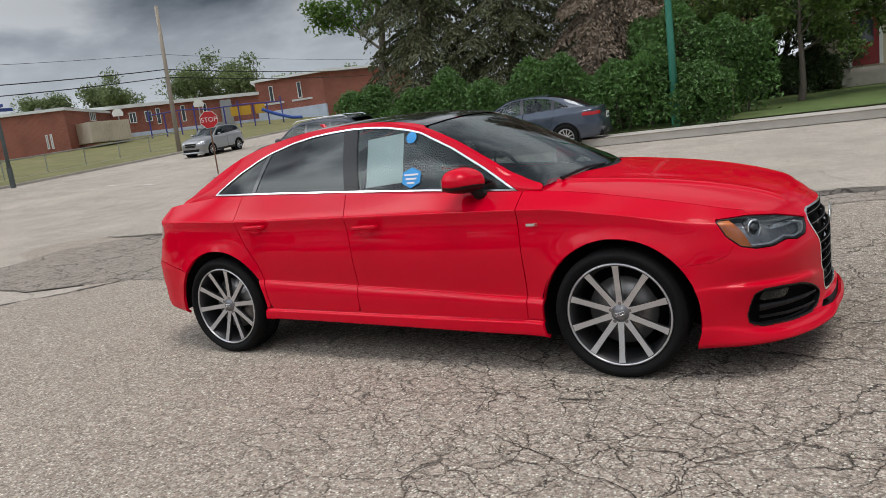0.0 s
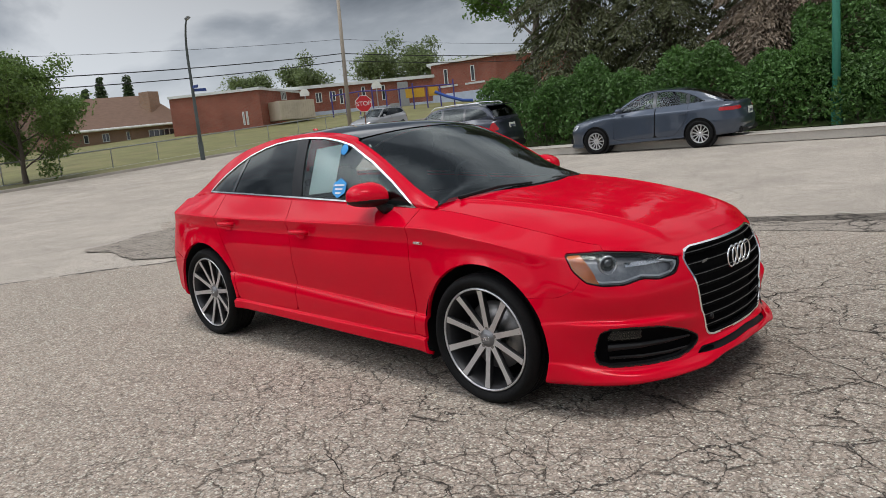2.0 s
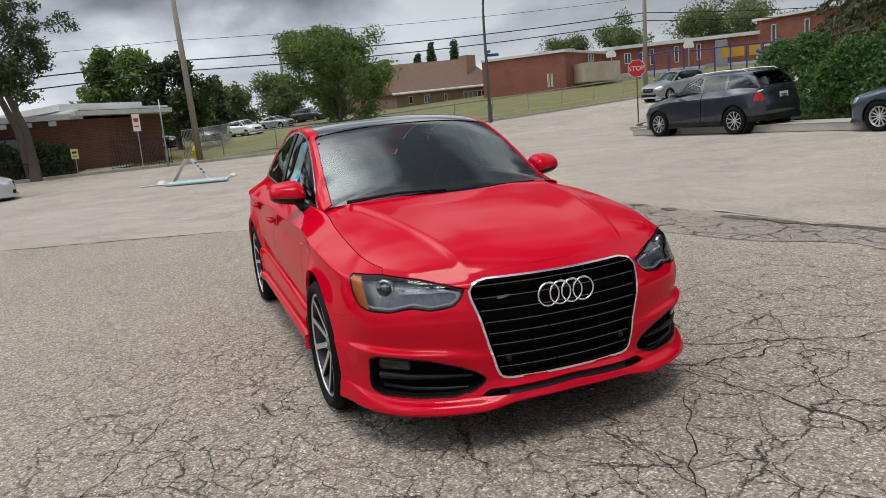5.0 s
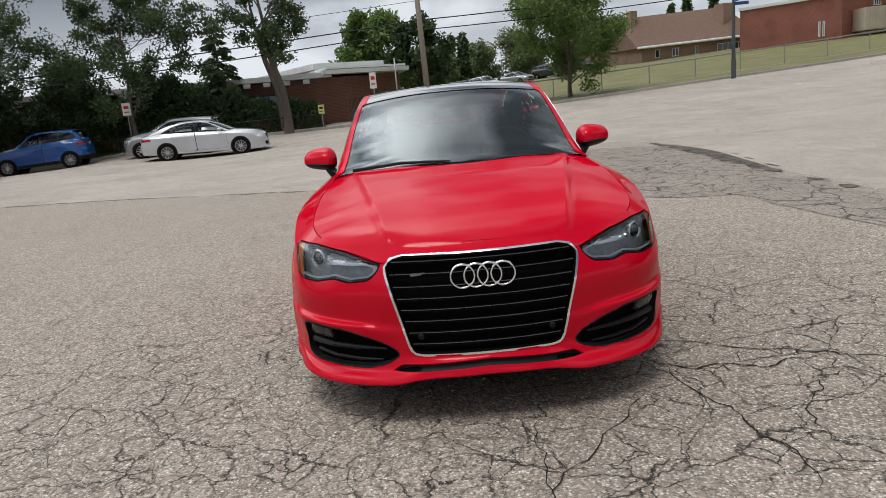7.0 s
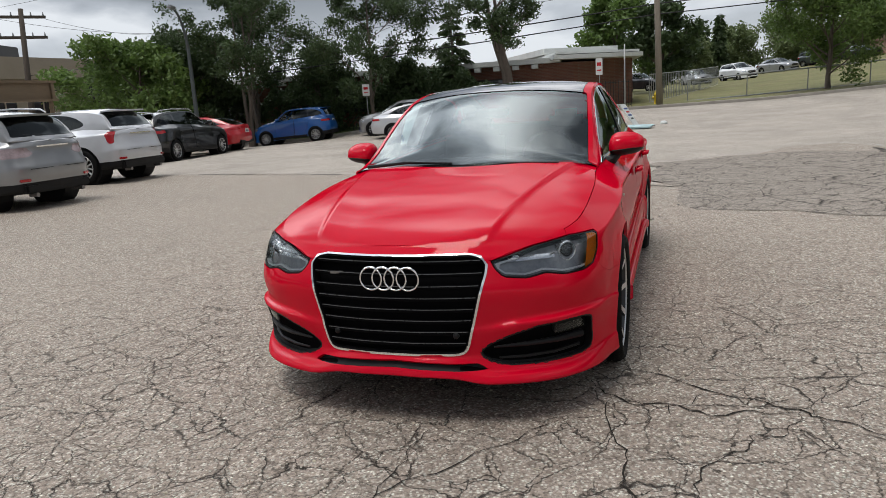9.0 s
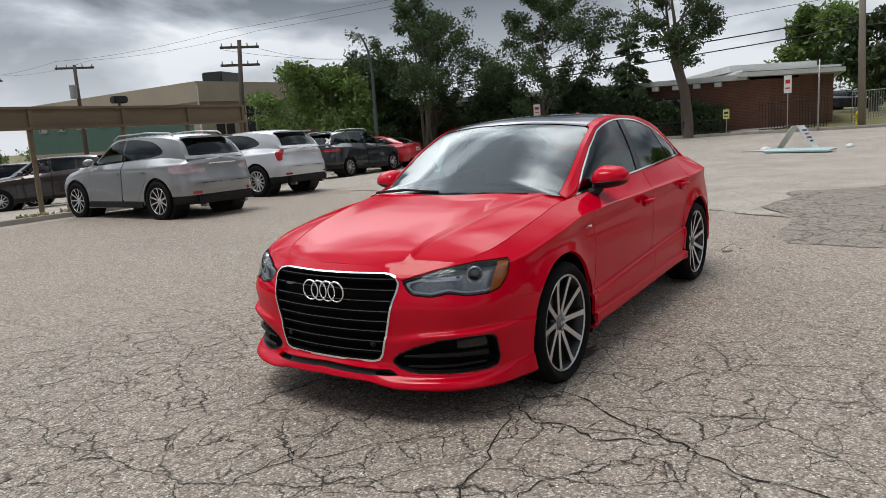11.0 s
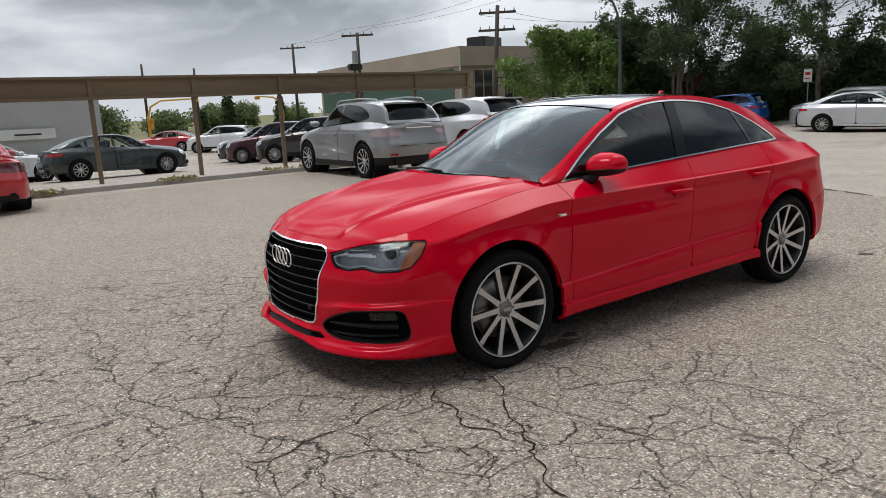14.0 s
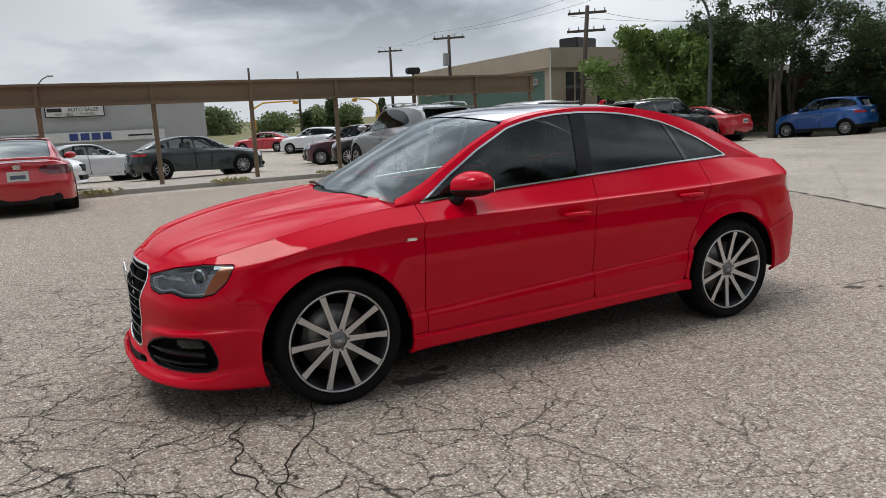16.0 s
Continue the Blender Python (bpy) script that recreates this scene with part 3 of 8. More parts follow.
sheet("seam_crack", [(x - w, y) for (x, y), w in zip(crack_line, wide)] + [(x + w, y) for (x, y), w in zip(crack_line[::-1], wide[::-1])], .06, .0105, M_GRAVEL, "dark open crack between lot and street", "pavement")
# open cracks that wander through the broken middle of the lot
M_CRACK = mat("crack_dirt", (0.03, 0.026, 0.022), 0.95, vary=0.4, scale=9, fine=80, spec=0.1)

M_OIL = mat("oil_soaked_asphalt", (0.085, 0.073, 0.062), 0.7, vary=0.5, scale=14, fine=120, bump=0.004, spec=0.3)


def open_crack(points, width, seed):
    """A ragged dark gap along a few turning points, with short side cracks."""
    rng = random.Random(seed)
    line = [Vector(p) for p in points]
    for amount in (.07, .035, .016):
        finer = []
        for a, b in zip(line, line[1:]):
            side = Vector((a.y - b.y, b.x - a.x)).normalized()
            finer += [a, a.lerp(b, rng.uniform(.4, .6)) + side * rng.uniform(-amount, amount)]
        line = finer + [line[-1]]
    runs = [(line, width)]
    for k in range(3, len(line) - 3, 9):
        d = Vector((line[k].y - line[k + 1].y, line[k + 1].x - line[k].x)).normalized() * rng.choice((-1, 1))
        twig = [line[k]]
        for _ in range(rng.randint(3, 7)):
            twig.append(twig[-1] + d * .04 + Vector((rng.uniform(-.022, .022), rng.uniform(-.022, .022))))
        runs.append((twig, width * .5))
    v, f = [], []
    for run, w0 in runs:
        first = len(v)
        for i, p in enumerate(run):
            a, b = run[max(0, i - 1)], run[min(len(run) - 1, i + 1)]
            n = Vector((a.y - b.y, b.x - a.x)).normalized()
            w = w0 * rng.uniform(.25, 1.0) * min(1, .2 + 4 * min(i, len(run) - 1 - i) / len(run))
            for s in (1, -1):
                v.append((p.x + n.x * w * s, p.y + n.y * w * s, hgt(p.x, p.y) + .0102))
        f += [(first + 2 * i, first + 2 * i + 1, first + 2 * i + 3, first + 2 * i + 2) for i in range(len(run) - 1)]
    tagged(link("asphalt_crack", v, f, M_CRACK, soft=False), "ragged open crack filled with dark dirt", "crack", kind="structure")


for k, (points, width) in enumerate((
        ([(1.5, .7), (1.58, 1.12), (1.75, 1.45), (1.9, 1.7), (2.0, 2.0), (2.15, 2.5)], .010),
        ([(1.66, .75), (1.9, .97), (1.94, 1.25), (1.86, 1.55)], .010),
        ([(2.95, .96), (2.55, .95), (2.2, .9), (1.8, .85)], .008),
        ([(3.7, .08), (3.0, .13), (2.65, .15), (2.25, .2)], .006),
        ([(2.65, 1.15), (2.35, 1.25), (2.1, 1.4), (1.9, 1.62)], .007),
        ([(2.85, .05), (2.5, .38), (2.0, .72)], .007),
        ([(2.5, -2.0), (1.9, -1.96), (1.45, -1.85), (1.0, -1.6)], .006),
        ([(-1.7, .6), (-2.3, .68), (-3.0, .8), (-3.7, 1.05)], .008))):
    open_crack(points, width * .6, 40 + k)
for x, y, a, b in ((.9, .78, .17, .075), (.72, .70, .07, .05)):
    blot = [(x + a * math.cos(q) * ragged.uniform(.45, 1.2), y + b * math.sin(q) * ragged.uniform(.45, 1.2)) for q in (math.tau * i / 22 for i in range(22))]
    sheet("oil_stain", blot, .02, .0105, M_OIL, "dark oil stain soaked into the asphalt", "stain")
# lighter skim of mortar along the seam
seam = bend([(-10.4, 4.55), (-9.0, 4.86), (-7.6, 4.88), (-5.8, 4.7), (-4.1, 4.52), (-1.5, 4.57), (.3, 4.92), (2.4, 5.42), (6, 5.7)], 10)
rnd = random.Random(4)
lip = [(x, y - .02 + rnd.uniform(-.03, .03)) for x, y in seam] + [(x, y + .05 + rnd.uniform(-.03, .03)) for x, y in seam[::-1]]
sheet("seam_strip", lip, .12, .019, M_CONC, "pale broken concrete seam between lot and street", "pavement")


def strip(name, path, width, height, material, label, off=0.0, category="kerb"):
    """A kerb or walk: a bar of the given width and height that follows a line over the land."""
    p = np.array(bend(path, 8))
    t = np.gradient(p, axis=0)
    t /= np.linalg.norm(t, axis=1)[:, None]
    n = np.column_stack([-t[:, 1], t[:, 0]])
    v, f = [], []
    for (x, y), (nx, ny) in zip(p, n):
        z = hgt(x, y) + off
        for d, h in ((0, -.05), (.02, height - .02), (.035, height), (width - .03, height + .004), (width, height - .015), (width, -.05)):
            v.append((x + nx * d, y + ny * d, z + h))
    m = 6
    for i in range(len(p) - 1):
        for j in range(m - 1):
            f.append((i * m + j, (i + 1) * m + j, (i + 1) * m + j + 1, i * m + j + 1))
    return tagged(link(name, v, f, material, soft=False), label, category, kind="structure")


strip("kerb", KERB_FAR[::-1], .18, .13, M_KERB, "worn concrete kerb along the school street")
strip("kerb", KERB_A[::-1], -.18, .13, M_KERB, "worn concrete kerb along the hedge street")
walk_line = [(40, 18.85), (20, 17.05), (2.3, 15.45), (-5, 15.2), (-12, 14.83), (-15.4, 14.64)]
strip("pavement", walk_line[::-1], -1.7, .14, M_CONC, "pale concrete pavement beside the hedge", category="pavement")
corner = bend([(-15.4, 14.62), (-17.6, 15.1), (-19.0, 16.5), (-19.6, 19), (-18.0, 19), (-16.6, 17.0), (-15.3, 16.2)], 5)
sheet("pavement", corner, .4, .135, M_CONC, "pale concrete corner ramp by the stop sign", "pavement")
sheet("pavement", [(-40, -2.8), (-31.3, -3.6), (-31.2, -5.4), (-40, -5)], .6, .10, M_CONC, "concrete path to the office gate", "pavement")
# lawns
lawn = [(x - .2, y) for x, y in KERB_FAR] + [(-95, -70), (-120, -20), (-120, 75), (-60, 75)]
sheet("lawn", lawn[:5] + [(-36, -5.6), (-120, -5.6), (-120, 75), (-60, 75)], 2.0, .06, M_GRASS, "dry yellowing school lawn behind the kerb", "lawn")
M_GREEN = mat("green_lawn", (0.085, 0.13, 0.03), 0.95, vary=0.35, scale=0.8, fine=12, bump=0.03, dirt=0.4, dirt_color=(0.16, 0.14, 0.06))
sheet("lawn", [(40, 20.0), (20, 18.4), (2.3, 16.7), (-5, 16.3), (-14, 15.9), (-17.5, 17), (-18.9, 21), (-22.8, 40), (-20, 60), (40, 60)], 1.5, .08, M_GREEN, "green front lawn behind the pavement", "lawn")
sheet("verge", [(-28.8, -13.8), (-30.8, -5.6), (-36, -5.6), (-36, -30), (-26.6, -30), (-27.2, -24)], 1.0, .07, M_GREEN, "shaded verge below the street trees", "lawn")
# road markings
for a, b, w in (((-19.3, 14.4), (-26.8, 15.4), .12), ((-21, -1.2), (-30, 3.4), .10)):
    a, b = Vector(a), Vector(b)
    n = Vector((-(b - a).y, (b - a).x)).normalized() * w / 2
    sheet("road_marking", [tuple(a + n), tuple(b + n), tuple(b - n), tuple(a - n)], .4, .006, M_WHITE, "faded white line across the street", "road marking")
# display island with kerb
sheet("display_island", bend([(3.6, -12.1), (0, -12.75), (-3.8, -13.15), (-12, -14.9), (-12.6, -16), (-8, -15.6), (-3.6, -14.9), (0.6, -14.2), (4.2, -13.1), (3.6, -12.1)], 5), .5, .10, M_CONC, "low weedy concrete island under the sign beam", "pavement", thick=.12)

# ---- cars ----
# half plan of a saloon, nose to tail (metres), and its feature lines: (station, height, inset)
PLAN = [(0, 2.26, 0.0), (.35, 2.2585, 0.09), (1, 2.24, 0.25), (2, 2.175, 0.48), (3, 2.05, 0.69), (4, 1.88, 0.812), (5, 1.68, 0.868), (6, 1.3185, 0.893), (7, 0.92, 0.870), (8, 0.3, 0.870),
        (9, -0.3, 0.870), (10, -0.92, 0.874), (11, -1.3185, 0.893), (12, -1.7, 0.868), (13, -1.97, 0.79), (14, -2.13, 0.62), (15, -2.2, 0.35), (16, -2.22, 0.0)]
LINES = [
    [(0, .19, .06), (2, .175, .05), (3, .16, .04), (5, .165, .03), (7, .19, .03), (10, .24, .03), (12, .26, .04), (14, .28, .06), (16, .29, .08)],
    [(0, .215, 0), (2, .20, 0), (3, .19, 0), (5, .195, .004), (7, .215, 0), (10, .265, 0), (12, .29, .01), (14, .31, .02), (16, .32, .03)],
    [(0, .262, .02), (2, .26, .03), (3, .262, .03), (5, .28, .008), (7, .278, .006), (10, .30, .006), (12, .38, .006), (14, .42, .01), (16, .43, .02)],
    [(0, .305, .045), (2, .31, .05), (3, .32, .035), (5, .33, .006), (7, .318, .004), (9, .400, .003), (10, .445, .003), (12, .47, .003), (14, .5, 0), (16, .5, 0)],
    [(0, .40, .046), (2, .40, .046), (3, .40, .032), (4, .40, .012), (5, .425, .004), (7, .400, .011), (9, .487, .011), (10, .502, .010), (12, .53, .003), (14, .56, 0), (16, .56, 0)],
    [(0, .44, .046), (2, .44, .045), (3, .44, .030), (4, .44, .012), (5, .44, .004), (7, .412, .023), (9, .50, .025), (10, .515, .022), (12, .56, .002), (14, .6, 0), (16, .6, 0)],
    [(0, .55, .045), (2, .55, .040), (3, .55, .020), (4, .555, .004), (5, .58, .008), (7, .62, .016), (9, .64, .016), (10, .65, .016), (12, .68, .012), (14, .70, .03), (16, .70, .03)],
    [(0, .68, .085), (2, .66, .075), (3, .66, .06), (5, .70, .03), (7, .82, .026), (9, .835, .026), (10, .842, .026), (12, .87, .035), (14, .86, .07), (16, .86, .08)],
    [(0, .72, .11), (2, .705, .10), (3, .715, .085), (5, .755, .05), (7, .853, .032), (9, .866, .032), (10, .872, .032), (12, .905, .045), (14, .91, .075), (16, .91, .08)],
    [(0, .75, .15), (2, .742, .14), (3, .757, .125), (4, .785, .12), (5, .825, .13), (6, .885, .15), (7, .93, .155), (8, .96, .125), (9, .99, .11), (10, 1.015, .13), (11, 1.03, .18),
     (12, 1.012, .22), (13, .99, .17), (14, .975, .12), (16, .972, .09)],
]
HOOD = [(.92, 1.0), (1.05, .985), (1.2, .965), (1.4, .94), (1.6, .908), (1.8, .866), (1.95, .824), (2.05, .787), (2.11, .752)]
# roof edge (x, half width, height) and centre line (x, height) of the two body shapes
SALOON_RAIL = [(-1.98, .02, .995), (-1.93, .46, .998), (-1.82, .56, 1.028), (-1.65, .58, 1.10), (-1.45, .578, 1.19), (-1.2, .575, 1.282), (-.93, .575, 1.342), (-.6, .58, 1.381), (-.3, .585, 1.388), (-.05, .592, 1.370),
               (.15, .60, 1.333), (.41, .63, 1.222), (.6, .655, 1.11), (.78, .675, 1.005), (.93, .69, .955), (1.0, .52, .972), (1.06, .30, .98), (1.085, .02, .985)]
SALOON_TOP = [(-1.98, .998), (-1.9, 1.02), (-1.75, 1.085), (-1.55, 1.185), (-1.3, 1.29), (-1.05, 1.367), (-.85, 1.40), (-.6, 1.42), (-.3, 1.425), (0, 1.415), (.2, 1.393), (.3, 1.368), (.45, 1.31), (.6, 1.24),
              (.75, 1.165), (.9, 1.085), (1.0, 1.03), (1.085, .985)]
SALOON_GLASS = [(.80, .938), (.3, .972), (-.29, 1.003), (-.9, 1.028), (-1.43, 1.042), (-1.33, 1.10), (-1.2, 1.172), (-1.05, 1.24), (-.93, 1.284), (-.75, 1.327), (-.6, 1.35), (-.45, 1.362), (-.3, 1.367),
                (-.15, 1.362), (-.03, 1.350), (.1, 1.325), (.2, 1.298), (.41, 1.193), (.6, 1.075)]
WAGON_RAIL = [(-2.1, .02, .99), (-2.06, .5, .995), (-2.0, .64, 1.0), (-1.9, .60, 1.14), (-1.75, .57, 1.27), (-1.5, .575, 1.335), (-1.0, .585, 1.375), (-.4, .59, 1.39), (0, .595, 1.382),
              (.2, .60, 1.35), (.41, .63, 1.24), (.6, .655, 1.12), (.78, .675, 1.01), (.93, .69, .955), (1.0, .52, .972), (1.06, .30, .98), (1.085, .02, .985)]
WAGON_TOP = [(-2.1, .99), (-2.03, 1.06), (-1.93, 1.2), (-1.8, 1.34), (-1.65, 1.385), (-1.2, 1.42), (-.5, 1.435), (0, 1.425), (.2, 1.398), (.3, 1.37), (.45, 1.315), (.6, 1.243), (.75, 1.165), (.9, 1.085), (1.085, .985)]
WAGON_GLASS = [(.80, .942), (-.3, 1.0), (-1.5, 1.05), (-1.78, 1.09), (-1.70, 1.20), (-1.5, 1.28), (-1.2, 1.325), (-.8, 1.352), (-.4, 1.362), (0, 1.352), (.15, 1.325), (.3, 1.265), (.45, 1.18), (.62, 1.07)]


# crossover windows end in a rising point well before the tail
CROSS_GLASS = [(.80, .942), (-.3, 1.0), (-1.1, 1.045), (-1.34, 1.085), (-1.40, 1.125), (-1.33, 1.185), (-1.2, 1.25), (-1.0, 1.31), (-.7, 1.345), (-.4, 1.36), (0, 1.352), (.15, 1.325), (.3, 1.265), (.45, 1.18), (.62, 1.07)]


# the same without the folded door crease, for the other cars
PLAIN = LINES[:4] + [[k if not 5 < k[0] < 12 else (k[0], k[1], .008) for k in LINES[5]]] + LINES[6:]


# side and front of the red saloon: sill with a flared skirt, folded door crease, brow over the fog pockets, sharp shoulder line
RED_LINES = [
    [(0, .205, .06), (1, .20, .05), (1.7, .172, .045), (3, .16, .04), (5, .165, .03), (7, .19, .03), (10, .24, .03), (12, .26, .04), (14, .28, .06), (16, .29, .08)],
    [(0, .228, 0), (1, .222, -.004), (1.7, .196, -.012), (3, .19, -.012), (4, .19, -.008), (5, .195, 0), (6.5, .21, -.004), (7, .215, -.014), (10, .262, -.014), (10.6, .27, 0), (12, .29, .01), (14, .31, .02), (16, .32, .03)],
    [(0, .245, .004), (1, .24, .004), (1.7, .218, 0), (3, .214, -.002), (5, .262, .004), (6.5, .27, 0), (7, .272, -.014), (10, .304, -.014), (10.6, .315, 0), (12, .345, .006), (14, .38, .01), (16, .39, .02)],
    [(0, .282, .03), (1, .276, .03), (1.7, .244, .032), (3, .238, .03), (5, .28, .008), (6.5, .28, .004), (7, .284, .006), (10, .318, .006), (10.6, .33, .004), (12, .38, .006), (14, .42, .01), (16, .43, .02)],
    [(0, .305, .045), (2, .31, .05), (3, .32, .035), (5, .33, .006), (6.5, .345, .004), (7, .36, .002), (8, .38, .002), (9, .40, .002), (10, .42, .002), (12, .47, .003), (14, .5, 0), (16, .5, 0)],
    [(0, .40, .046), (1.5, .40, .044), (2.3, .428, .018), (3.3, .440, 0), (4, .444, -.006), (4.6, .444, 0), (5.5, .42, .004), (7, .393, .014), (8, .424, .016), (9, .455, .016), (10, .487, .014), (10.6, .505, .004), (12, .53, .003), (14, .56, 0), (16, .56, 0)],
    [(0, .44, .046), (1.5, .436, .048), (2.3, .452, .042), (3.3, .462, .028), (4, .468, .016), (4.6, .466, .006), (5.5, .44, .006), (7, .403, .028), (8, .435, .030), (9, .467, .030), (10, .498, .026), (10.6, .52, .006), (12, .56, .002), (14, .6, 0), (16, .6, 0)],
    [(0, .55, .045), (2, .55, .040), (3, .55, .020), (4, .555, .004), (5, .58, .008), (7, .62, .014), (9, .64, .014), (10, .65, .014), (12, .68, .012), (14, .70, .03), (16, .70, .03)],
    [(0, .66, .078), (2, .645, .068), (3, .645, .052), (4, .68, .03), (5, .70, .028), (7, .79, .028), (9, .805, .028), (10, .815, .028), (12, .845, .034), (14, .84, .06), (16, .84, .07)],
    [(0, .712, .10), (2, .70, .092), (3, .708, .075), (4, .728, .05), (5, .748, .036), (6, .81, .025), (7, .852, .018), (9, .867, .018), (10, .874, .018), (12, .895, .030), (14, .885, .07), (16, .885, .078)],
    [(0, .722, .112), (2, .709, .103), (3, .719, .09), (4, .74, .062), (5, .761, .050), (6, .822, .038), (7, .863, .032), (9, .878, .032), (10, .885, .032), (12, .908, .046), (14, .91, .075), (16, .91, .08)],
    LINES[9],
]


def wall_grid(per, rows, lines=LINES):
    """The side skin of the body, nose to tail: points, number of columns and rows."""
    idx = np.linspace(0, 16, 16 * per + 1)
    xy = smooth(PLAN, idx)
    tan = np.gradient(xy, axis=0)
    tan /= np.linalg.norm(tan, axis=1)[:, None]
    nor = np.stack([tan[:, 1], -tan[:, 0]], 1)
    nor[0], nor[-1] = (1, 0), (-1, 0)
    feat = []
    for line in lines:
        zd = smooth(line, idx)
        feat.append(np.column_stack([xy - nor * zd[:, 1:2], zd[:, 0]]))
    feat = np.array(feat)
    k = np.linspace(0, len(lines) - 1, (len(lines) - 1) * rows + 1)
    cols = [smooth(np.column_stack([np.arange(len(lines)), feat[:, i]]), k) for i in range(len(idx))]
    return np.array(cols), feat[-1]


def hood_grid(edge, sel, centre, n, crown):
    """The top skin between the two upper edges of the side skins; one column follows each crease of a bonnet."""
    e = edge[sel]
    zc = smooth(centre, e[:, 0])[:, 0]
    half = (n - 1) // 2
    k = int(half * 0.7)
    out = []
    for (x, y, z), c in zip(e, zc):
        yc = 0.375 + (2.08 - x) * 0.19
        fold = min(yc, 0.9 * y)
        if crown > 2.5:
            w = np.concatenate([np.linspace(0, fold, k + 1), np.linspace(fold, y, half - k + 1)[1:]])
        else:
            w = np.linspace(0, y, half + 1)
        drop = (w / max(y, 1e-6)) ** crown * (c - z)
        if crown > 2.5:
            fade = np.clip((y - yc) / 0.16, 0, 1)
            drop = drop - fade * 0.012 * np.where(w <= fold, np.clip(1 - (fold - w) / 0.15, 0, 1) ** 2, np.clip(1 - (w - fold) / 0.026, 0, 1))
        w, zz = np.concatenate([w[::-1], -w[1:]]), c - np.concatenate([drop[::-1], drop[1:]])
        out.append(np.column_stack([np.full(len(w), x), w, zz]))
    return np.array(out)


def weld(*skins):
    """Joins skins into one, with common edge points made one."""
    verts, faces, seen = [], [], {}
    for v, f in skins:
        idx = []
        for p in np.asarray(v, float):
            key = tuple(np.round(p, 4))
            if key not in seen:
                seen[key] = len(verts)
                verts.append(p)
            idx.append(seen[key])
        for q in f:
            r = []
            for i in q:
                if idx[i] not in r:
                    r.append(idx[i])
            if len(r) > 2:
                faces.append(r)
    return np.array(verts), faces


def canopy(rail, top, edge, nx, nside, ntop):
    """Side bands (belt to roof edge) and the top band (roof edge over to roof edge)."""
    x0, x1 = rail[0][0], rail[-1][0]
    e = edge[::-1]
    lo = -1.80 if x0 > -2 else -2.0
    xs = np.linspace(0.93, lo, nx)
    r = smooth(rail, xs)
    b = np.column_stack([np.interp(xs, e[:, 0], e[:, 1]), np.interp(xs, e[:, 0], e[:, 2])])
    b[:, 0] = np.maximum(b[:, 0], r[:, 0] + 0.004)
    t = np.linspace(0, 1, nside)
    side = np.array([np.column_stack([np.full(nside, x), bb[0] + (rr[0] - bb[0]) * t + 0.014 * np.sin(math.pi * t), bb[1] + (rr[1] - bb[1]) * t]) for x, rr, bb in zip(xs, r, b)])
    xs = np.linspace(x1, x0, nx + 20)
    r = smooth(rail, xs)
    zt = smooth(top, xs)[:, 0]
    s = np.linspace(1, -1, ntop)
    over = np.array([np.column_stack([np.full(ntop, x), s * rr[0], rr[1] + (z - rr[1]) * (1 - np.abs(s) ** 2.3)]) for x, rr, z in zip(xs, r, zt)])
    return side, over


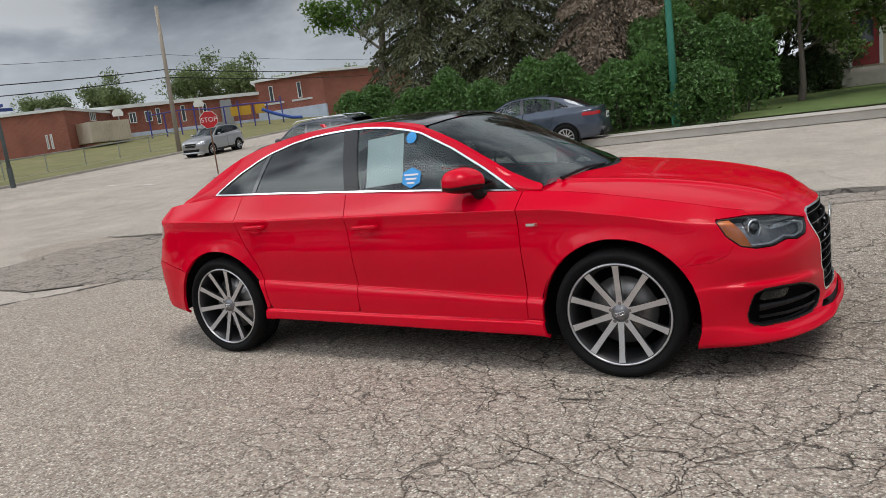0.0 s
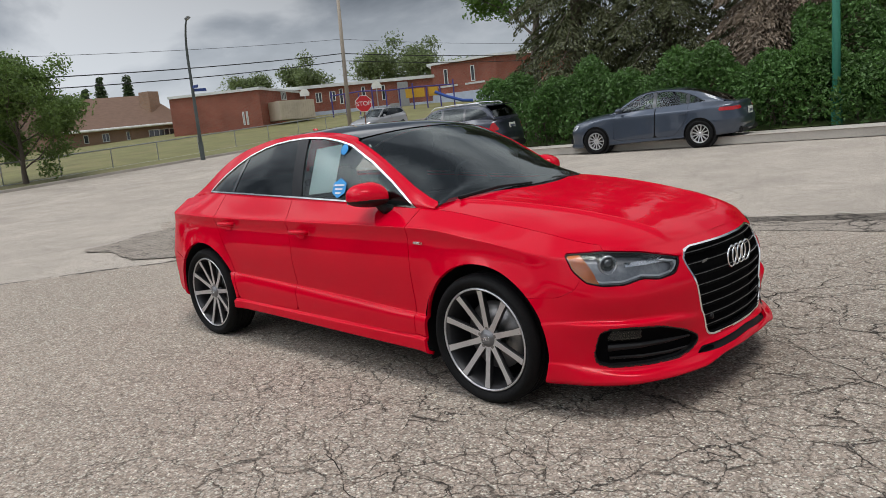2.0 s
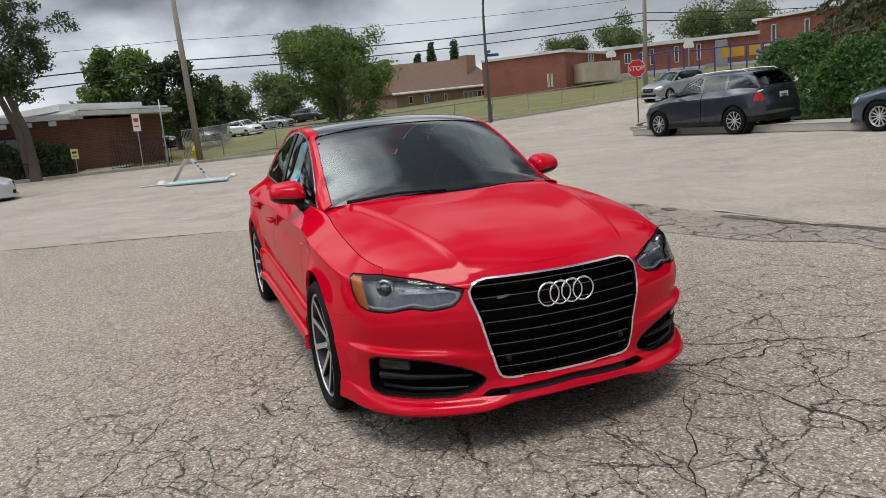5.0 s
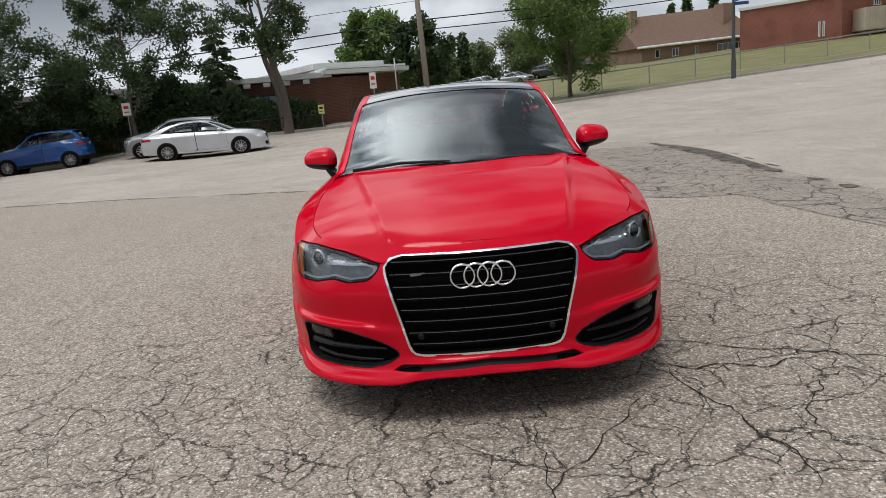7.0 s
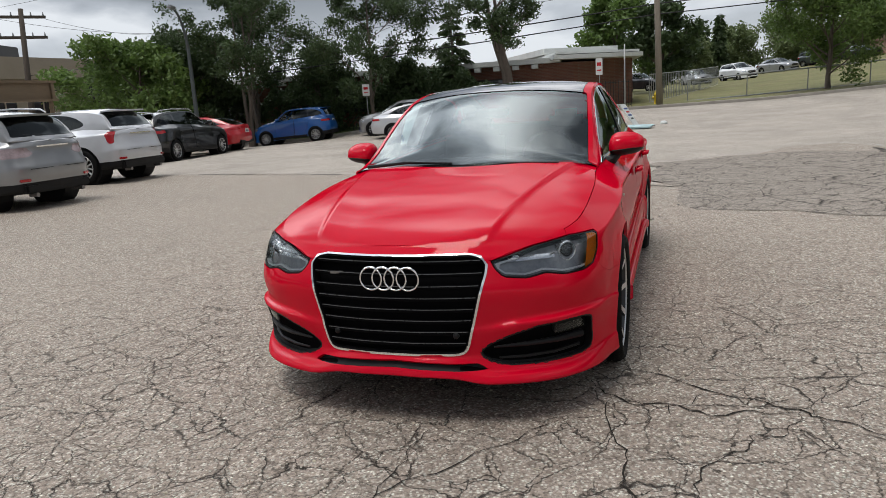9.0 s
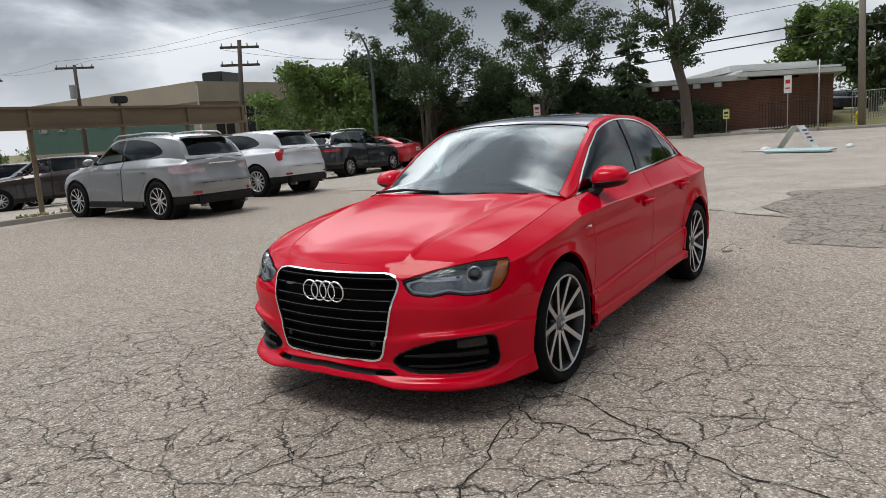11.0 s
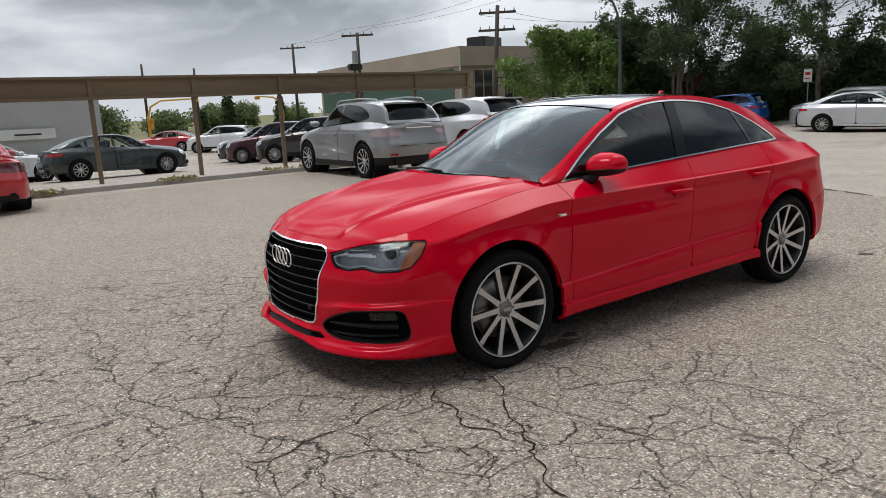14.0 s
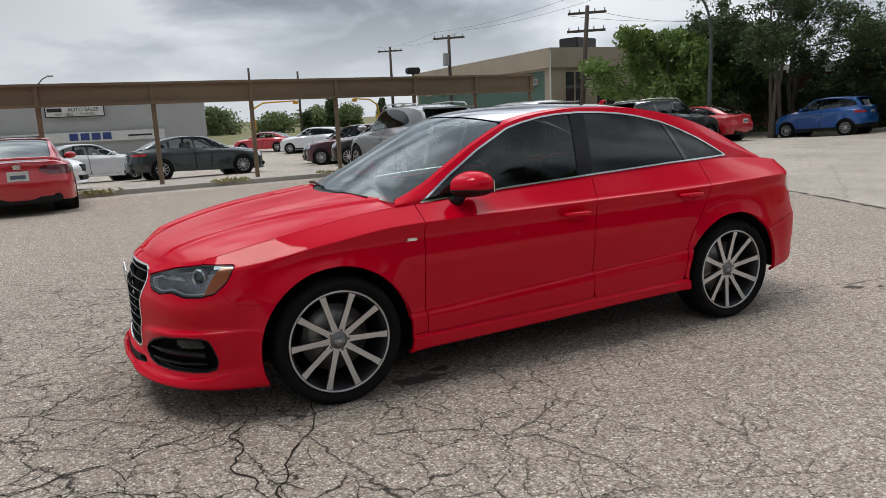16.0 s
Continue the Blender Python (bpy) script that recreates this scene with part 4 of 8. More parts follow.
def wheel(parent, radius, rim_r, width, spokes, detail, face, barrel, twin=False):
    """A road wheel at the origin, outer face toward +y: the rim is the part, tyre and spokes hang under it."""
    n = 64 if detail else 28
    w = width / 2
    rr, rt = rim_r, radius
    v, f = lathe([(rr - .035, -w * .8), (rr - .03, w * .3), (rr - .022, w * .62), (rr - .012, w * .80), (rr - .004, w * .86), (rr, w * .84), (rr + .004, w * .78)], n)
    rim = link("wheel", v, f, barrel, parent, "alloy rim with %d spokes" % spokes)
    prof = [(rr - .004, -w * .9), (rr + (rt - rr) * .35, -w), (rt - .02, -w * .92), (rt - .004, -w * .78), (rt, -w * .6)]
    if detail:
        for k in range(-2, 3):
            c = k * w * .25
            prof += [(rt, c - .014), (rt - .007, c - .010), (rt - .007, c - .004), (rt, c)] if k else [(rt, -.012), (rt - .007, -.008), (rt - .007, .008), (rt, .012)]
    prof += [(rt, w * .62), (rt - .004, w * .78), (rt - .018, w * .93), (rr + (rt - rr) * .62, w * 1.0), (rr + (rt - rr) * .38, w * .99), (rr + .012, w * .90), (rr + .003, w * .80), (rr - .006, w * .78)]
    v, f = lathe(prof, n)
    link("tyre", v, f, M_RUBBER, rim, "black rubber tyre")
    v, f = lathe([(rr - .0115, w * .76), (rr - .0105, w * .835), (rr - .008, w * .875), (rr - .001, w * .855), (rr + .001, w * .80)], n)
    link("rim_lip", v, f, face, rim, "bright machined rim lip")
    # brake disc and dark back
    v, f = lathe([(0.02, -.02), (rr * .66, -.02), (rr * .66, -.004), (0.06, 0.0), (.02, 0.0)], n)
    link("brake_disc", v, f, M_STEEL if detail else M_BLACK, rim)
    v, f = lathe([(0.01, -w * .8), (rr - .03, -w * .8), (rr - .03, -w * .78), (.01, -w * .76)], n)
    link("wheel_back", v, f, M_BLACK, rim)
    hub_y = w * .58
    first = None
    for k in range(spokes):
        a = 2 * math.pi * k / spokes
        if twin:
            a += (0.16 if k % 2 else -0.16) * 0.55
        bm = bmesh.new()
        r0, r1 = rim_r * .15, rr - .014
        if first is None:
            sect = []
            for q, wd, dep in ((0, .034, hub_y - .004), (.3, .029, hub_y + .004), (.75, .028, w * .74), (1, .034, w * .83)):
                r = r0 + (r1 - r0) * q
                h = wd * (rim_r / .232) * .5
                sect.append([bm.verts.new((r, y, s)) for y, s in ((dep, -h * .86), (dep, h * .86), (dep - .004, h), (dep - .03, h * .7), (dep - .03, -h * .7), (dep - .004, -h))])
            for p, q in zip(sect, sect[1:]):
                for i in range(6):
                    j = (i + 1) % 6
                    bm.faces.new((p[i], p[j], q[j], q[i]))
            bm.faces.new(sect[0]); bm.faces.new(sect[-1][::-1])
            bmesh.ops.recalc_face_normals(bm, faces=bm.faces[:])
            first = part("spoke", bm, face, rim, "machined spoke")
            first.data.materials.append(barrel)
            for p in first.data.polygons:
                p.material_index = 0 if p.normal.y > .6 else 1
            ob = first
        else:
            bm.free()
            ob = new("spoke", first.data)
            ob.parent = rim
            ob["label"] = "machined spoke"
        ob.matrix_basis = Matrix.Rotation(a, 4, "Y")
    v, f = lathe([(.0, hub_y + .012), (.024, hub_y + .012), (.030, hub_y + .008), (.034, hub_y - .002), (.064, hub_y - .006), (.068, hub_y - .03)], n)
    link("hub_cap", v, f, M_HUB if detail else face, rim)
    if detail:
        for k in range(5):
            a = 2 * math.pi * (k + .5) / 5
            bm = tube([(.049 * math.cos(a), hub_y - .02, .049 * math.sin(a)), (.049 * math.cos(a), hub_y - .001, .049 * math.sin(a))], .0095, 6)
            part("wheel_bolt", bm, M_STEEL, rim)
        for k in range(4):
            v, f = lathe([(.008, -.0012), (.0098, 0), (.008, .0012), (.0066, 0), (.008, -.0012)], 20)
            vv = np.array(v) + [(k - 1.5) * .0115, hub_y + .0135, 0]
            link("emblem_ring", vv, f, M_CHROME, rim)
    return rim


def near_poly(p, poly, grow=0.0):
    return inside(poly, p) + grow


def red_saloon():
    car = empty("saloon_car")
    tagged(car, "glossy red compact saloon with black roof on cracked asphalt", "car")
    wall, edge = wall_grid(12, 5, RED_LINES)
    nu, nv = wall.shape[:2]
    base_v, base_f = wall.reshape(-1, 3), grid_faces(nu, nv)
    axle, wz, arch = 1.3185, .315, .385
    # wheel arches flare toward their lips
    lip = np.minimum(np.hypot(base_v[:, 0] - axle, base_v[:, 2] - wz), np.hypot(base_v[:, 0] + axle, base_v[:, 2] - wz)) - arch
    base_v[:, 1] += np.where((base_v[:, 1] > .7) & (lip > -.05), .017 * np.clip(1 - lip / .085, 0, 1) ** 1.4, 0) * np.clip((.80 - base_v[:, 2]) / .1, 0, 1)

    def arches(v, r):
        return np.minimum(np.hypot(v[:, 0] - axle, v[:, 2] - wz), np.hypot(v[:, 0] + axle, v[:, 2] - wz)) - r

    A = lambda v: np.column_stack([v[:, 1] - v[:, 0], v[:, 2]])
    XZ = lambda v: v[:, [0, 2]]
    YZ = lambda v: v[:, 1:]
    light = [(-1.695, .684), (-1.685, .655), (-1.65, .624), (-1.53, .614), (-1.42, .628), (-1.30, .612), (-1.165, .616), (-1.075, .632), (-1.006, .68), (-.975, .742), (-.985, .752), (-1.19, .752),
             (-1.43, .73), (-1.62, .699)]
    fog = [(-1.80, .318), (-1.74, .350), (-1.644, .384), (-1.507, .416), (-1.32, .428), (-1.18, .428), (-1.125, .412), (-1.095, .31), (-1.108, .268), (-1.19, .252), (-1.455, .248), (-1.64, .250), (-1.74, .268), (-1.79, .295)]
    foglamp = [(-1.40, .404), (-1.205, .411), (-1.165, .385), (-1.19, .366), (-1.385, .362)]
    brow = [(-2.6, .66), (-1.80, .68), (-1.755, .688), (-1.70, .688), (-1.6, .71), (-1.43, .735), (-1.2, .756), (-1.2, 1.3), (-2.6, 1.3)]
    tail = [(2.665, .80), (2.71, .775), (2.9, .775), (2.9, .89), (2.7, .895), (2.675, .87)]
    grille = [(.32, .714), (.372, .703), (.398, .672), (.396, .64), (.318, .33), (.30, .31), (.27, .303)]
    grille = grille + [(-y, z) for y, z in grille[::-1]]
    slot = [(.40, .244), (.36, .268), (.0, .284), (-.36, .268), (-.40, .244), (-.36, .242), (0, .258), (.36, .242)]
    fdoor = [(.822, 1.2), (.826, .9), (.846, .5), (.846, .29), (.83, .276), (-.214, .299), (-.2185, .304), (-.222, .42), (-.235, .7), (-.285, 1.0), (-.285, 1.2)]
    rdoor = [(-.285, 1.2), (-.285, 1.0), (-.235, .7), (-.222, .42), (-.2185, .304), (-.22, .298), (-.88, .313), (-.905, .34), (-.93, .46), (-.975, .60), (-1.07, .74), (-1.13, .87), (-1.15, 1.2)]
    bumper = [(-2.6, .1), (-2.6, .66), (-1.80, .68), (-1.755, .688), (-1.70, .688), (-1.66, .68), (-1.2, .68), (-1.06, .665), (-1.0, .60), (-.90, .567), (-.70, .56), (-.70, .1)]
    skirt = [(.97, .10), (.97, .288), (-.2, .309), (-.99, .324), (-.99, .10)]
    rbump = [(-1.6, .1), (-1.62, .56), (-1.9, .62), (-2.4, .62), (-2.4, .1)]
    gap = .0025

    def both(name, v, f, material, parent=car, label="", depth=.018, push=0.0):
        for flip in (False, True):
            vv, ff = (mirrored(v), flipped(f)) if flip else (v, f)
            vv, ff = shell(vv, ff, depth, push)
            if len(ff):
                link(name, vv, ff, material, parent, label)

    # one continuous front: the nose skin of both halves, cut for grille, lamps and air intakes
    v, f = clip(base_v, base_f, arches(base_v, arch))
    rear_half = v[:, 0] < 0
    # front bumper
    sd = np.minimum(near_poly(A(v), bumper), np.where(v[:, 0] > 1.2, 1, -1))
    bv, bf = clip(v, f, sd - .0006)
    for poly, proj, g in ((light, A, .004), (fog, A, .0), (grille, YZ, .0), (slot, YZ, .0)):
        bv, bf = clip(bv, bf, -near_poly(proj(bv), poly, g))
    both("front_bumper", bv, bf, M_RED, label="red bumper with lower lip")
    # fender
    sd = np.minimum.reduce([-near_poly(A(v), bumper, .0006), -near_poly(XZ(v), fdoor, gap), v[:, 0] - .60])
    fv, ff = clip(v, f, sd)
    fv, ff = clip(fv, ff, -near_poly(XZ(fv), skirt, gap))
    fv, ff = clip(fv, ff, -near_poly(A(fv), light, .004))
    fv, ff = clip(fv, ff, -near_poly(A(fv), brow, .002))
    both("front_fender", fv, ff, M_RED)
    # doors
    for name, poly in (("front_door", fdoor), ("rear_door", rdoor)):
        dv, df = clip(v, f, near_poly(XZ(v), poly, -gap))
        both(name, dv, df, M_RED)
    sv, sf = clip(v, f, near_poly(XZ(v), skirt, -.002))
    both("side_skirt", sv, sf, M_RED)
    qv, qf = clip(v, f, np.minimum.reduce([-near_poly(XZ(v), rdoor, gap), -near_poly(XZ(v), skirt, gap), -.55 - v[:, 0], -near_poly(XZ(v), rbump, gap)]))
    qv, qf = clip(qv, qf, -near_poly(np.column_stack([qv[:, 1] - qv[:, 0], qv[:, 2]]), tail, .003))
    both("rear_quarter_panel", qv, qf, M_RED)
    rv, rf = clip(v, f, near_poly(XZ(v), rbump, -gap))
    both("rear_bumper", rv, rf, M_RED)
    tv, tf = clip(v, f, np.minimum(near_poly(A(v), tail), np.where(v[:, 0] < 0, 1, -1)))
    both("tail_light", tv, tf, M_REDLENS, label="dark red tail light")
    # inner black shell seen through gaps and openings
    n = normals(base_v, base_f)
    iv, jf = clip(base_v - n * .022, base_f, arches(base_v, arch + .004))
    iv, jf = clip(iv, jf, -near_poly(YZ(iv), grille, -.01) * 1.0 + np.where(iv[:, 0] > 1.5, 0, 9))
    iv, jf = clip(iv, jf, np.where(iv[:, 0] > 1.5, -near_poly(A(iv), fog, -.012), 9))
    iv, jf = clip(iv, jf, np.where(iv[:, 0] > 1.4, -near_poly(A(iv), light, .006), 9))
    both("inner_body", iv, jf, M_BLACK, depth=0)
    # arch lips and wheel wells
    for sx in (1, -1):
        for sy in (1, -1):
            prof = []
            for k in range(25):
                a = math.radians(-22 + 224 * k / 24) if sx > 0 else math.radians(-9 + 192 * k / 24)
                prof.append((sx * axle + .392 * math.cos(a), wz + .392 * math.sin(a)))
            vv, ff = [], []
            for i, (x, z) in enumerate(prof):
                vv += [(x, sy * .868, z), (x, sy * .56, z)]
                if i:
                    ff.append((2 * i - 2, 2 * i - 1, 2 * i + 1, 2 * i))
            c = len(vv)
            vv.append((sx * axle, sy * .56, wz))
            ff += [(2 * i + 1, c, 2 * i + 3) for i in range(24)]
            link("wheel_well", vv, ff, M_BLACK, car)
    part("floor_pan", boxes(((0, 0, .24), (3.7, 1.1, .10)), ((0, 0, .26), (1.7, 1.6, .08)), bevel=.02), M_BLACK, car)
    # bonnet, cowl, boot lid
    per = 12
    hg = hood_grid(edge, slice(0, 7 * per + 1), HOOD, 121, 3.2)
    hv, hf = hg.reshape(-1, 3), grid_faces(*hg.shape[:2])
    back = lambda v: v[:, 0] - (1.125 - .34 * (v[:, 1] / .72) ** 2)
    ev = np.array([np.interp(x, edge[:, 0][:90][::-1], edge[:, 1][:90][::-1]) for x in hv[:, 0]])
    shut = np.where(ev - hv[:, 0] < -1.2, 1, ev - np.abs(hv[:, 1]) - .004)
    bon_v, bon_f = clip(hv, hf, np.minimum(back(hv), shut))
    nv0, nf0 = clip(base_v, base_f, np.where(base_v[:, 0] > 1.5, near_poly(A(base_v), brow), -9))
    nv0, nf0 = clip(nv0, nf0, -near_poly(YZ(nv0), grille, .001))
    nv0, nf0 = clip(nv0, nf0, -near_poly(A(nv0), light, .003))
    bon_v, bon_f = weld((bon_v, bon_f), (nv0, nf0), (mirrored(nv0), flipped(nf0)))
    bv2, bf2 = shell(bon_v, bon_f, .02)
    link("bonnet", bv2, bf2, M_RED, car, "red bonnet with two creases")
    cv, cf = clip(hv, hf, -back(hv) - .006)
    link("cowl_panel", cv - [0, 0, .006], cf, M_BLACK, car)
    tg = hood_grid(edge, slice(11 * per + 6, 16 * per + 1), [(-2.14, .985), (-2.0, .998), (-1.8, 1.003), (-1.5, 1.02), (-1.2, 1.03)], 41, 2.0)
    tv, tf = tg.reshape(-1, 3), grid_faces(*tg.shape[:2])
    link("boot_lid", *shell(tv, tf, .02), M_RED, car)
    # cabin
    side, over = canopy(SALOON_RAIL, SALOON_TOP, edge, 150, 26, 45)
    cv, cf = side.reshape(-1, 3), grid_faces(*side.shape[:2])
    ov, of = over.reshape(-1, 3), grid_faces(*over.shape[:2])
    pillar_v, pillar_f = clip(cv, cf, -near_poly(XZ(cv), SALOON_GLASS, .002))
    both("roof_frame", pillar_v, pillar_f, M_RED, depth=.008)
    both("pillar_lining", pillar_v - normals(pillar_v, pillar_f) * .010, pillar_f, M_CABIN, depth=0)
    tr_v, tr_f = clip(cv, cf, near_poly(XZ(cv), SALOON_GLASS))
    tr_v, tr_f = clip(tr_v, tr_f, .009 - near_poly(XZ(tr_v), SALOON_GLASS))
    both("chrome_trim", tr_v, tr_f, M_CHROME, label="bright chrome window trim", depth=.012, push=.004)
    gv, gf = clip(cv, cf, near_poly(XZ(cv), SALOON_GLASS, -.009))
    lean = lambda v: v[:, 0] - .14 * (1.0 - v[:, 2])
    front_v, front_f = clip(gv, gf, lean(gv) + .188)
    rest_v, rest_f = clip(gv, gf, -.188 - lean(gv))
    post_v, post_f = clip(rest_v, rest_f, lean(rest_v) + .292)
    both("door_pillar", post_v, post_f, M_PILLAR, depth=.02, push=.002)
    rear_v, rear_f = clip(rest_v, rest_f, -.292 - lean(rest_v))
    slant = lambda v: v[:, 0] + 1.03 - .42 * (v[:, 2] - 1.03)
    side_v, side_f = clip(rear_v, rear_f, slant(rear_v))
    both("rear_side_window", side_v, side_f, M_GLASS_DARK, depth=0, push=-.003)
    bar_v, bar_f = clip(rear_v, rear_f, -slant(rear_v))
    quart_v, quart_f = clip(bar_v, bar_f, -slant(bar_v) - .032)
    bar_v, bar_f = clip(bar_v, bar_f, slant(bar_v) + .032)
    both("window_bar", bar_v, bar_f, M_GLOSSBLACK, depth=.012)
    both("quarter_window", quart_v, quart_f, M_GLASS_DARK, depth=0, push=-.003)
    for flip, m in ((False, M_GLASS_SIDE), (True, M_GLASS_CLEAR)):
        vv, ff = (mirrored(front_v), flipped(front_f)) if flip else (front_v, front_f)
        link("front_side_window", *shell(vv, ff, 0, -.003), m, car)
    # top: windscreen, black roof, rear window, red rails between
    rail = smooth(SALOON_RAIL, ov[:, 0])[:, 0]
    inset = rail - np.abs(ov[:, 1])
    wtop = lambda v: v[:, 0] - (.30 - .10 * (v[:, 1] / .58) ** 2)
    wind = np.minimum(wtop(ov) - .006, np.where(ov[:, 0] < .93, inset - .028, 1))
    wv, wf = clip(ov, of, wind)
    link("windscreen", *shell(wv, wf, 0, -.004), M_GLASS_WIND, car, "windscreen mirroring grey clouds")
    rear = lambda v: -.80 - v[:, 0] + .10 * (v[:, 1] / .58) ** 2
    roof = np.minimum.reduce([-wtop(ov) - .006, -rear(ov) - .004, inset - .052])
    link("roof", *shell(*clip(ov, of, roof), .012), M_ROOF, car, "black roof panel")
    rw = np.minimum(rear(ov) - .004, np.where(ov[:, 0] > -1.80, inset - .07, inset - .02))
    link("rear_window", *shell(*clip(ov, of, rw), 0, -.004), M_GLASS_DARK, car)
    rl = np.minimum.reduce([-wind - .003, -roof - .003, -rw - .003])
    rv, rf = clip(ov, of, np.minimum.reduce([rl, .925 - ov[:, 0], .060 - inset]))
    link("roof_rail", *shell(rv, rf, .004), M_RED, car, "red roof edge")
    link("roof_lining", rv - normals(rv, rf) * .006, rf, M_CABIN, car, "dark roof lining")
    part("roof_aerial", tube([(-.93, 0, 1.375), (-.97, 0, 1.425), (-1.0, 0, 1.43)], [.02, .013, .004], 8), M_RED, car)
    # grille
    g = np.array(grille)
    nose = lambda y, z: np.interp(abs(y), np.abs(edge[:40, 1]), edge[:40, 0]) * 0 + 2.26 - .26 * (abs(y) / .48) ** 2.3 * .3 - (.045 + .11 * max(0, (z - .55) / .17) ** 1.6 * .6)
    gv, gf = clip(base_v, base_f, np.where(base_v[:, 0] > 1.5, near_poly(YZ(base_v), grille, .004), -9))
    ring_v, ring_f = clip(gv, gf, .0055 - .003 * np.clip((gv[:, 2] - .655) / .03, 0, 1) - near_poly(YZ(gv), grille))
    both("grille_frame", ring_v, ring_f, M_CHROME, label="chrome grille surround", depth=.008, push=.003)
    nn = normals(gv, gf)
    # back, rim and slats take the plastic darkened for recess shade
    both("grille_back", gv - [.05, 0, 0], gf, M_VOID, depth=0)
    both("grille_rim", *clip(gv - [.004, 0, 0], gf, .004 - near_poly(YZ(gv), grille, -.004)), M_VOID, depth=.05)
    col = base_v.reshape(nu, nv, 3)
    flat = col[:3 * per].reshape(-1, 3)

    def face_x(y, z):
        d = (np.abs(flat[:, 1] - abs(y)) ** 2 + (flat[:, 2] - z) ** 2)
        k = np.argsort(d)[:4]
        w = 1 / (d[k] + 1e-6)
        return float((flat[k, 0] * w).sum() / w.sum())

    grille_g = [(y, z) for y, z in grille if y > 0]
    for z in np.linspace(.345, .685, 8):
        half = float(np.interp(z, [.303, .33, .64, .69, .714], [.285, .318, .396, .385, .33])) - .016
        ys = np.linspace(-half, half, 21)
        x0 = [face_x(y, z) for y in ys]
        bm = tube([(x - .016, y, z) for x, y in zip(x0, ys)], .009, 6)
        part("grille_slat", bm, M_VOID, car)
        bm = tube([(x - .008, y, z + .006) for x, y in zip(x0, ys)], .0017, 5)
        part("slat_edge", bm, M_SLAT, car)
    for k in range(4):
        v, f = lathe([(.048 * 1, -.004), (.0535, .0), (.048, .005), (.0425, .0), (.048, -.004)], 40)
        vv = np.array(v)[:, [1, 0, 2]] + [face_x(0, .628) + .012, (k - 1.5) * .0545, .628]
        link("emblem_ring", vv, f, M_CHROME, car, "chrome ring of the emblem")
    part("grille_badge", boxes(((face_x(.27, .645) - .004, -.262, .640), (.006, .062, .012)), bevel=.002), M_STEEL, car)
    sv, sf = clip(base_v, base_f, np.where(base_v[:, 0] > 1.5, near_poly(YZ(base_v), slot, .006), -9))
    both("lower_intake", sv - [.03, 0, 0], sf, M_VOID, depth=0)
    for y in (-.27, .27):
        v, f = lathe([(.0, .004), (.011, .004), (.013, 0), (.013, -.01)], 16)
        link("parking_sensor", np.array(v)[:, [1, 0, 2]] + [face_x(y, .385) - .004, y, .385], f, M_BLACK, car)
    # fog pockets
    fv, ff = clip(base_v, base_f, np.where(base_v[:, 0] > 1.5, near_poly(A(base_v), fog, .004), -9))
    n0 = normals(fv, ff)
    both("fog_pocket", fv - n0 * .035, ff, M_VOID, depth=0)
    edge_v, edge_f = clip(fv, ff, .006 - near_poly(A(fv), fog))
    both("pocket_edge", edge_v, edge_f, M_BLACK, depth=.035)
    for sy in (1, -1):
        part("fog_bar", tube([(1.925, sy * .745, .336), (2.03, sy * .655, .338), (2.10, sy * .545, .337), (2.145, sy * .42, .332)], [.018, .013, .010, .004], 8), M_BLACK, car)
        part("fog_blade", tube([(1.925, sy * .735, .288), (2.03, sy * .645, .285), (2.10, sy * .535, .283), (2.14, sy * .44, .285)], [.008, .008, .007, .004], 6), M_BLACK, car)
    kv, kf = clip(fv, ff, near_poly(A(fv), foglamp))
    k0 = normals(kv, kf)
    for flip in (False, True):
        q = (lambda v, f: (mirrored(v), flipped(f))) if flip else (lambda v, f: (v, f))
        fl = link("fog_lamp", *q(*shell(kv - k0 * .016, kf, .02)), M_BLACK, car, "small clear fog lamp")
        link("fog_lamp_lens", *q(kv - k0 * .008, kf), M_LENS, fl)
        bv3, bf3 = clip(kv - k0 * .013, kf, np.minimum(near_poly(A(kv), foglamp, -.007), .012 - np.abs(kv[:, 2] - .388)))
        link("fog_reflector", *q(bv3, bf3), M_LAMP, fl)
    # headlights
    lv, lf = clip(base_v, base_f, np.where(base_v[:, 0] > 1.4, near_poly(A(base_v), light), -9))
    n0 = normals(lv, lf)
    hv, hf = clip(lv - n0 * .038, lf, near_poly(A(lv), light) + 1)
    rim_v, rim_f = clip(lv, lf, .003 - near_poly(A(lv), light))
    gd_v, gd_f = lv, lf
    for rule in (lambda v: near_poly(A(v), light) - .011, lambda v: .019 - near_poly(A(v), light), lambda v: np.maximum(.66 + .09 * (-1.2 - A(v)[:, 0]) - v[:, 2], -1.62 - A(v)[:, 0]), lambda v: -1.13 - A(v)[:, 0]):
        gd_v, gd_f = clip(gd_v, gd_f, rule(gd_v))
    gd_v = gd_v - normals(gd_v, gd_f) * .010
    top_v, top_f = lv, lf
    for rule in (lambda v: .704 - v[:, 2], lambda v: v[:, 2] - .682, lambda v: -1.33 - A(v)[:, 0], lambda v: A(v)[:, 0] + 1.60):
        top_v, top_f = clip(top_v, top_f, rule(top_v))
    top_v = top_v - normals(top_v, top_f) * .018
    amb = [(-.95, .77), (-1.045, .77), (-1.112, .69), (-1.165, .60), (-.95, .60)]
    am_v, am_f = clip(lv - n0 * .006, lf, near_poly(A(lv), amb, -.002))
